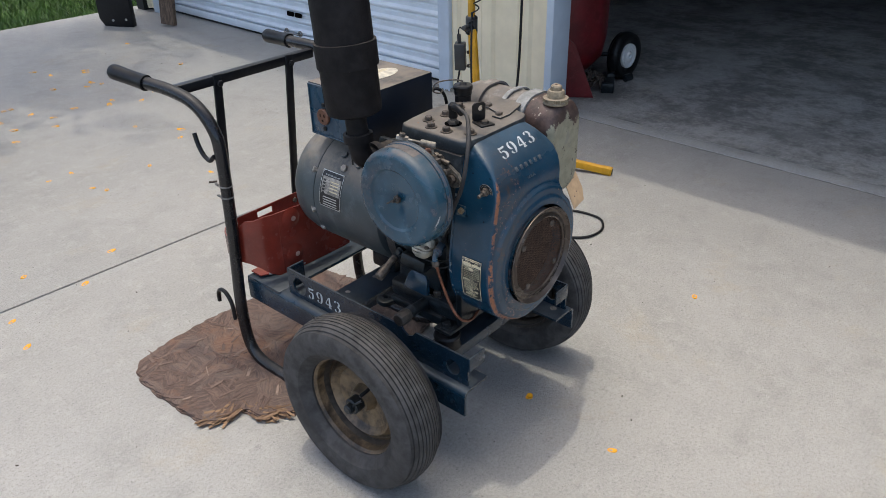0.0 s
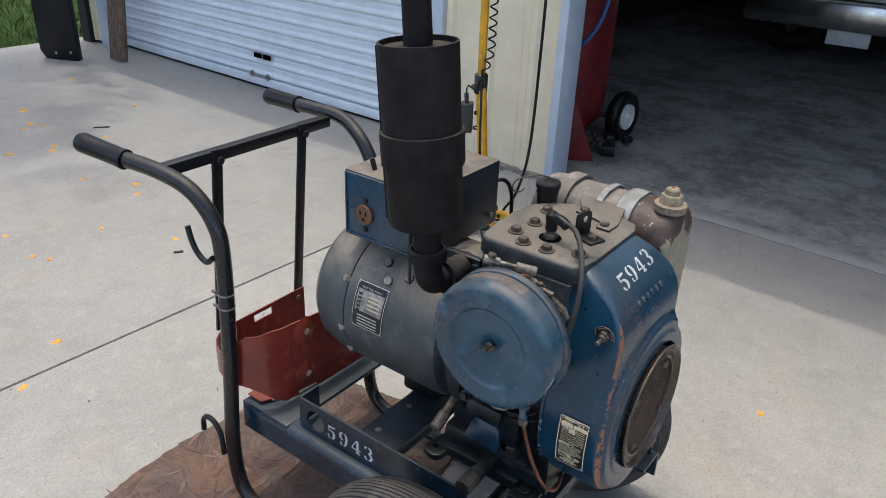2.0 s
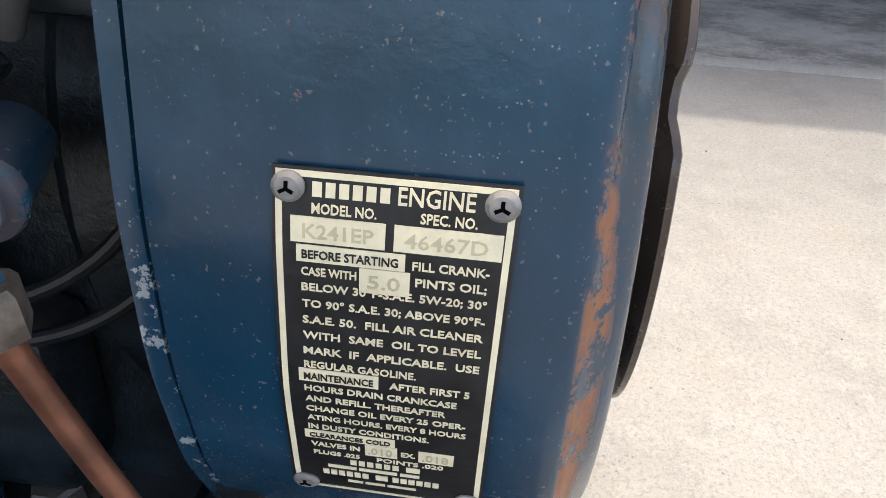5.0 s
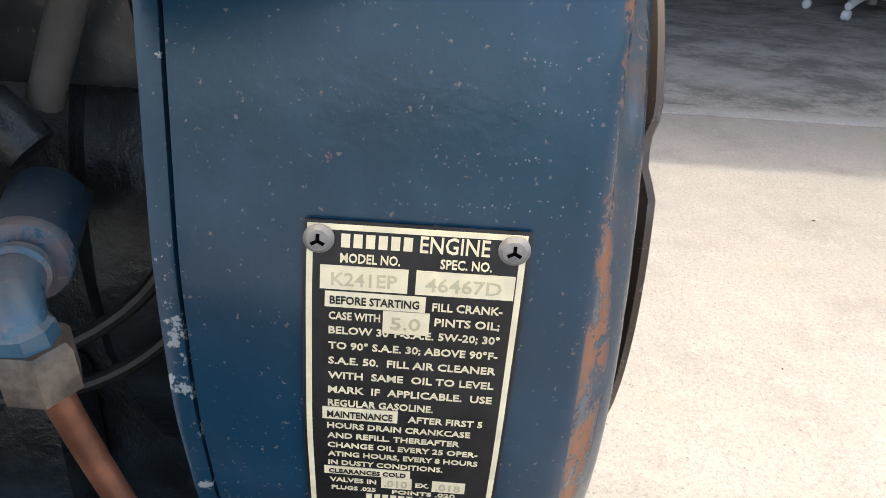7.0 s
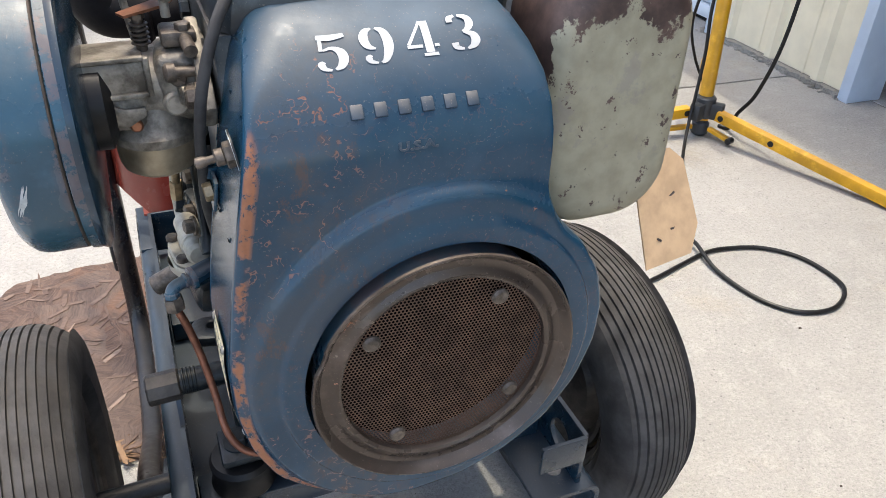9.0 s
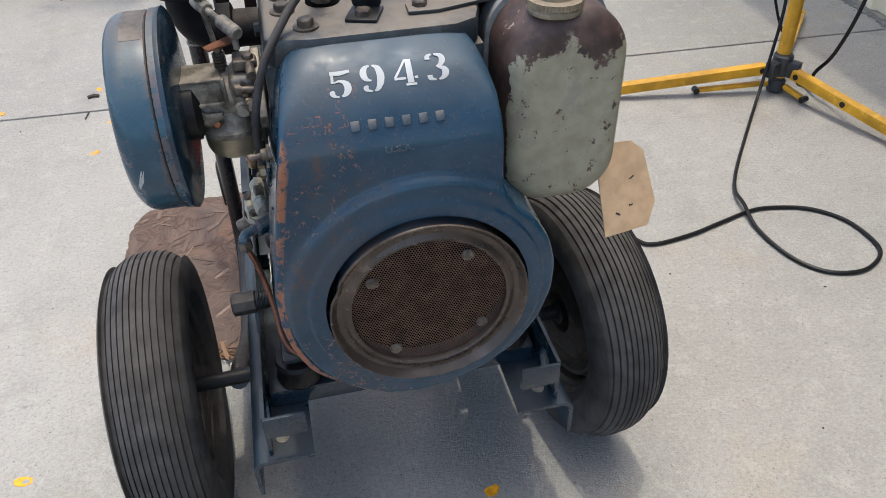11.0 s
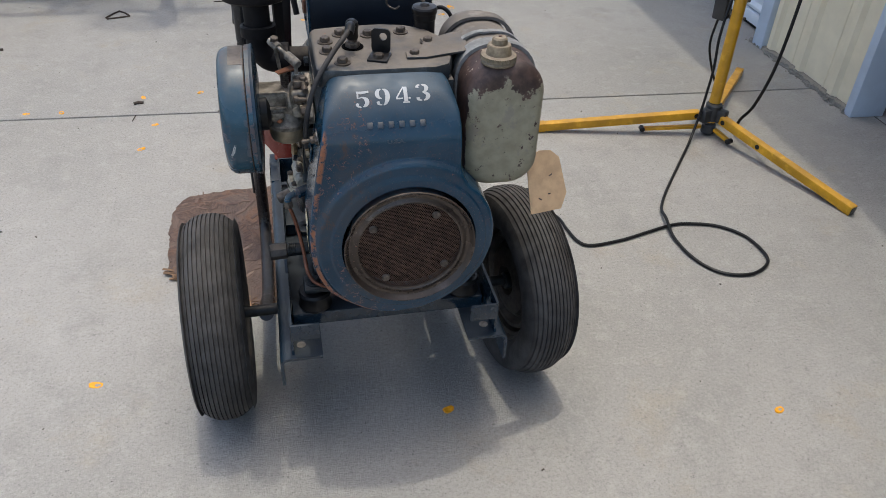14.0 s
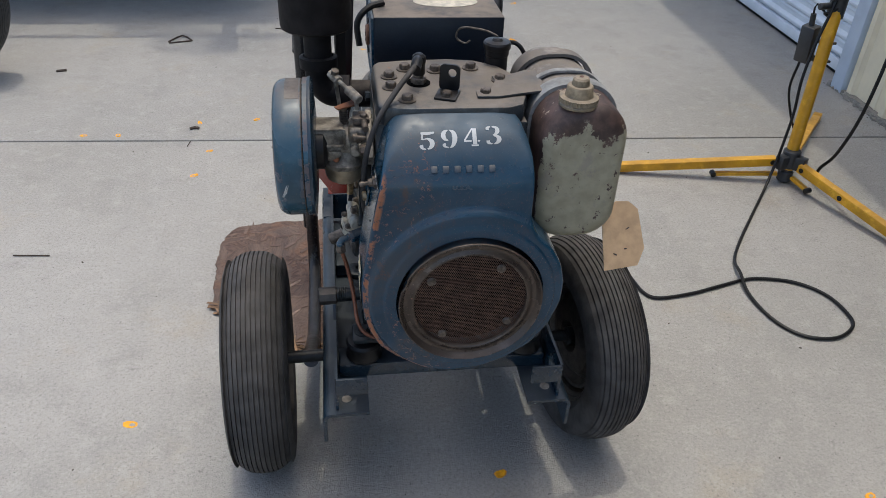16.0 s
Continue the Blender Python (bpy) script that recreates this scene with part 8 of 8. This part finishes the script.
def build_truck():
    """The tail of a parked truck deep in the garage: bumper, tailgate, plate, wheels."""
    tr = thing("parked_truck", (5.6, 0.7, 0), "white truck with a chrome rear bumper parked inside the garage", "truck")
    bm = bmesh.new()
    box(bm, (5.22, 0.55, 0.495), (0.16, 1.70, 0.20), 0.02)
    part("bumper", bm, MAT_CHROME, tr, "chrome step bumper")
    bm = bmesh.new()
    box(bm, (6.7, 0.55, 0.95), (2.8, 1.72, 0.72), 0.05)
    part("bed", bm, MAT_WHITE_STEEL, tr, "white truck bed and tailgate")
    bm = bmesh.new()
    box(bm, (5.21, 0.62, 0.345), (0.012, 0.30, 0.12), 0.004)
    part("licence_plate", bm, MAT_WHITE_STEEL, tr, "plain pale plate under the bumper")
    for y in (-0.15, 1.25):
        bm = bmesh.new()
        tyre(bm, Vector((6.3, y, 0.36)), 0.36, 0.22, -1, 0.21)
        w = part("wheel", bm, MAT_RUBBER_BLACK, tr, "black truck tyre")
        bm = bmesh.new()
        lathe(bm, (6.3, y, 0.36), (0, -1 if y < 0.5 else 1, 0), [(0.21, 0.0), (0.20, 0.05), (0.08, 0.02), (0, 0.03)], 24)
        part("rim", bm, MAT_STEEL, w)


build_truck()


def build_office_chair():
    """The five-armed foot of an office chair, deep in the garage."""
    c = Vector((4.36, -2.25, 0.0))
    ch = thing("office_chair", c, "white office chair on a five-armed base with casters in the garage", "chair")
    bm = bmesh.new()
    rod(bm, c + Vector((0, 0, 0.06)), c + Vector((0, 0, 0.42)), 0.028, 20)
    part("column", bm, MAT_STEEL, ch, "grey gas column")
    bm = bmesh.new()
    slab(bm, rounded(0.48, 0.46, 0.12), Matrix.Translation(c + Vector((0, 0, 0.42))), 0.08, 0.02)
    part("seat", bm, MAT_PLASTIC, ch, "dark seat")
    bm = bmesh.new()
    slab(bm, rounded(0.44, 0.50, 0.12), plate_frame(c + Vector((0.22, 0, 0.82)), (0, 1, 0), (0.15, 0, 1)), 0.06, 0.02)
    part("backrest", bm, MAT_PLASTIC, ch, "dark backrest")
    for n in range(5):
        d = Vector((math.cos(radians(137 + 72 * n)), math.sin(radians(137 + 72 * n)), 0))
        bm = bmesh.new()
        pipe(bm, [c + Vector((0, 0, 0.115)), c + d * 0.18 + Vector((0, 0, 0.11)), c + d * 0.345 + Vector((0, 0, 0.075))], 0.022, 10, 4)
        arm = part("arm", bm, MAT_WHITE_STEEL, ch, "white moulded base arm")
        bm = bmesh.new()
        w = d.cross(Vector((0, 0, 1)))
        rod(bm, c + d * 0.345 + Vector((0, 0, 0.027)) - w * 0.022, c + d * 0.345 + Vector((0, 0, 0.027)) + w * 0.022, 0.027, 18, 0.006)
        part("caster", bm, MAT_WHITE_STEEL, arm, "pale caster wheel")


build_office_chair()


def build_trailer():
    """A utility trailer at the edge of the driveway: wheel outside a low deck, with a side bar; all but the tyre is out
    of view, added to cast shade on the concrete.
    """
    tr = thing("utility_trailer", (-2.6, 3.4, 0), "dark steel utility trailer parked at the edge of the driveway", "trailer")
    at = Vector((-1.93, 2.22, 0.335))
    bm = bmesh.new()
    tyre(bm, at, 0.335, 0.21, -1, 0.19)
    bmesh.ops.transform(bm, matrix=Matrix.Translation(at) @ pose(0, 0, 0, 0, 0, 90) @ Matrix.Translation(-at), verts=bm.verts)
    wh = part("tyre", bm, plain("dark_grey_tyre", (0.035, 0.037, 0.040), 0.6, 0.0, 0.3, 30.0, shine=0.3), tr, "dark grey rubber trailer tyre")
    bm = bmesh.new()
    lathe(bm, at, (0, -1, 0), [(0.195, 0.03), (0.195, 0.07), (0.17, 0.075), (0.12, 0.04), (0.05, 0.05), (0, 0.055)], 32)
    part("rim", bm, MAT_STEEL, wh, "grey pressed rim")
    bm = bmesh.new()
    rod(bm, at, at + Vector((0, 2.1, 0)), 0.03, 16)
    part("axle", bm, MAT_BLACK, tr)
    # Unseen deck, bar and brackets, added to match the shade on the concrete.
    bm = bmesh.new()
    box(bm, (-2.62, 3.66, 0.58), (4.1, 1.28, 0.10), 0.01)
    part("deck", bm, MAT_BLACK, tr, "unseen dark steel deck, added to shade the concrete")
    bm = bmesh.new()
    box(bm, (-2.62, 2.835, 0.58), (4.1, 0.045, 0.05), 0.006)
    part("side_bar", bm, MAT_BLACK, tr, "unseen dark side bar, added to shade the concrete")
    for x in (-0.80, -1.32, -2.9, -4.4):
        bm = bmesh.new()
        box(bm, (x, 2.94, 0.58), (0.07, 0.20, 0.05), 0.004)
        part("bar_bracket", bm, MAT_BLACK, tr)
    bm = bmesh.new()
    box(bm, (-0.80, 2.715, 0.60), (0.13, 0.23, 0.06), 0.01)
    part("shade_bracket", bm, MAT_BLACK, tr, "unseen dark bracket, added to shade the concrete")


build_trailer()


# ---- grass and hedge past the concrete ----
def build_shade_tree():
    """An unseen tree, added so that its crown dapples the far corner of the concrete."""
    rnd = random.Random(31)
    tree = thing("tree", (-0.75, 6.7, -0.06), "broad leafy tree out of view, added to shade the concrete", "tree")
    bm = bmesh.new()
    bones = [(Vector((-0.75, 6.7, -0.06)), Vector((-0.55, 6.5, 2.4)), 0.16, 0.11)]
    tips = []
    for n in range(17):
        a = n * 2.4 + rnd.uniform(-0.3, 0.3)
        start = bones[0][0].lerp(bones[0][1], rnd.uniform(0.78, 1.0))
        reach = rnd.uniform(0.7, 2.6)
        end = Vector((-0.25 + math.cos(a) * reach, 5.3 + math.sin(a) * reach * 0.75, rnd.uniform(3.8, 5.6)))
        mid = start.lerp(end, 0.5) + Vector((0, 0, 0.25))
        bones += [(start, mid, 0.07, 0.045), (mid, end, 0.045, 0.015)]
        tips += [mid.lerp(end, 0.5), end]
    for p, q, r0, r1 in bones:
        w = q - p
        lathe(bm, p, w, [(0, -0.02), (r0, 0), ((r0 + r1) / 2 * 1.04, w.length * 0.5), (r1, w.length), (0, w.length + 0.01)], 12)
    part("trunk", bm, MAT_BARK, tree, "grey-brown trunk and limbs")
    verts, faces = [], []
    for tip in tips:
        for _ in range(11):
            knot = tip + Vector((rnd.gauss(0, 0.34), rnd.gauss(0, 0.30), rnd.gauss(0, 0.22)))
            for _ in range(26):
                c = knot + Vector((rnd.gauss(0, 0.10), rnd.gauss(0, 0.10), rnd.gauss(0, 0.07)))
                a, e, s = rnd.uniform(0, 6.28), rnd.uniform(-0.6, 0.3), rnd.uniform(0.035, 0.065)
                d = Vector((math.cos(a) * math.cos(e), math.sin(a) * math.cos(e), math.sin(e))) * s
                o = d.cross(Vector((rnd.uniform(-0.5, 0.5), rnd.uniform(-0.5, 0.5), 1))).normalized() * s * 0.45
                k = len(verts)
                verts += [c - d, c + o, c + d, c - o]
                faces += [(k, k + 1, k + 2, k + 3)]
    me = bpy.data.meshes.new("crown")
    me.from_pydata([tuple(v - Vector((-0.75, 6.7, -0.06))) for v in verts], [], faces)
    me.materials.append(MAT_FOLIAGE)
    crown = new("crown", me)
    crown.parent = tree
    tagged(crown, "loose crown of small green leaves")


def build_grass():
    rnd = random.Random(2)
    verts, faces = [], []
    for _ in range(24000):
        v = 4.62 + 3.6 * rnd.random() ** 1.5
        u = -2.6 + 3.6 * rnd.random()
        p = SITE @ Vector((u, v, -0.06))
        h, a, w = rnd.uniform(0.03, 0.09), rnd.uniform(0, 6.28), rnd.uniform(0.003, 0.008)
        lean = Vector((rnd.uniform(-0.07, 0.07), rnd.uniform(-0.07, 0.07), h))
        s = Vector((math.cos(a) * w, math.sin(a) * w, 0))
        k = len(verts)
        verts += [p - s, p + s, p + lean * 0.6 + s * 0.7, p + lean * 0.6 - s * 0.7, p + lean]
        faces += [(k, k + 1, k + 2, k + 3), (k + 3, k + 2, k + 4)]
    me = bpy.data.meshes.new("grass")
    me.from_pydata([tuple(v) for v in verts], [], faces)
    me.materials.append(MAT_GREEN)
    tagged(new("grass", me), "mown green grass beyond the concrete", "grass", "", "stuff")
    build_shade_tree()
    verts, faces = [], []
    for _ in range(9000):
        c = Vector((rnd.uniform(-7, 5), 10.5 + rnd.uniform(-0.8, 0.8), rnd.uniform(0.0, 2.6) * (0.7 + 0.3 * math.sin(rnd.uniform(0, 9)))))
        a, e, s = rnd.uniform(0, 6.28), rnd.uniform(-0.8, 0.8), rnd.uniform(0.05, 0.10)
        d = Vector((math.cos(a) * math.cos(e), math.sin(a) * math.cos(e), math.sin(e))) * s
        o = d.cross(Vector((rnd.uniform(-1, 1), rnd.uniform(-1, 1), 1))).normalized() * s * 0.45
        k = len(verts)
        verts += [c - d, c + o, c + d, c - o]
        faces += [(k, k + 1, k + 2, k + 3)]
    me = bpy.data.meshes.new("hedge")
    me.from_pydata([tuple(v) for v in verts], [], faces)
    me.materials.append(MAT_FOLIAGE)
    tagged(new("hedge", me), "dark leafy hedge behind the lawn", "hedge", "", "stuff")


build_grass()
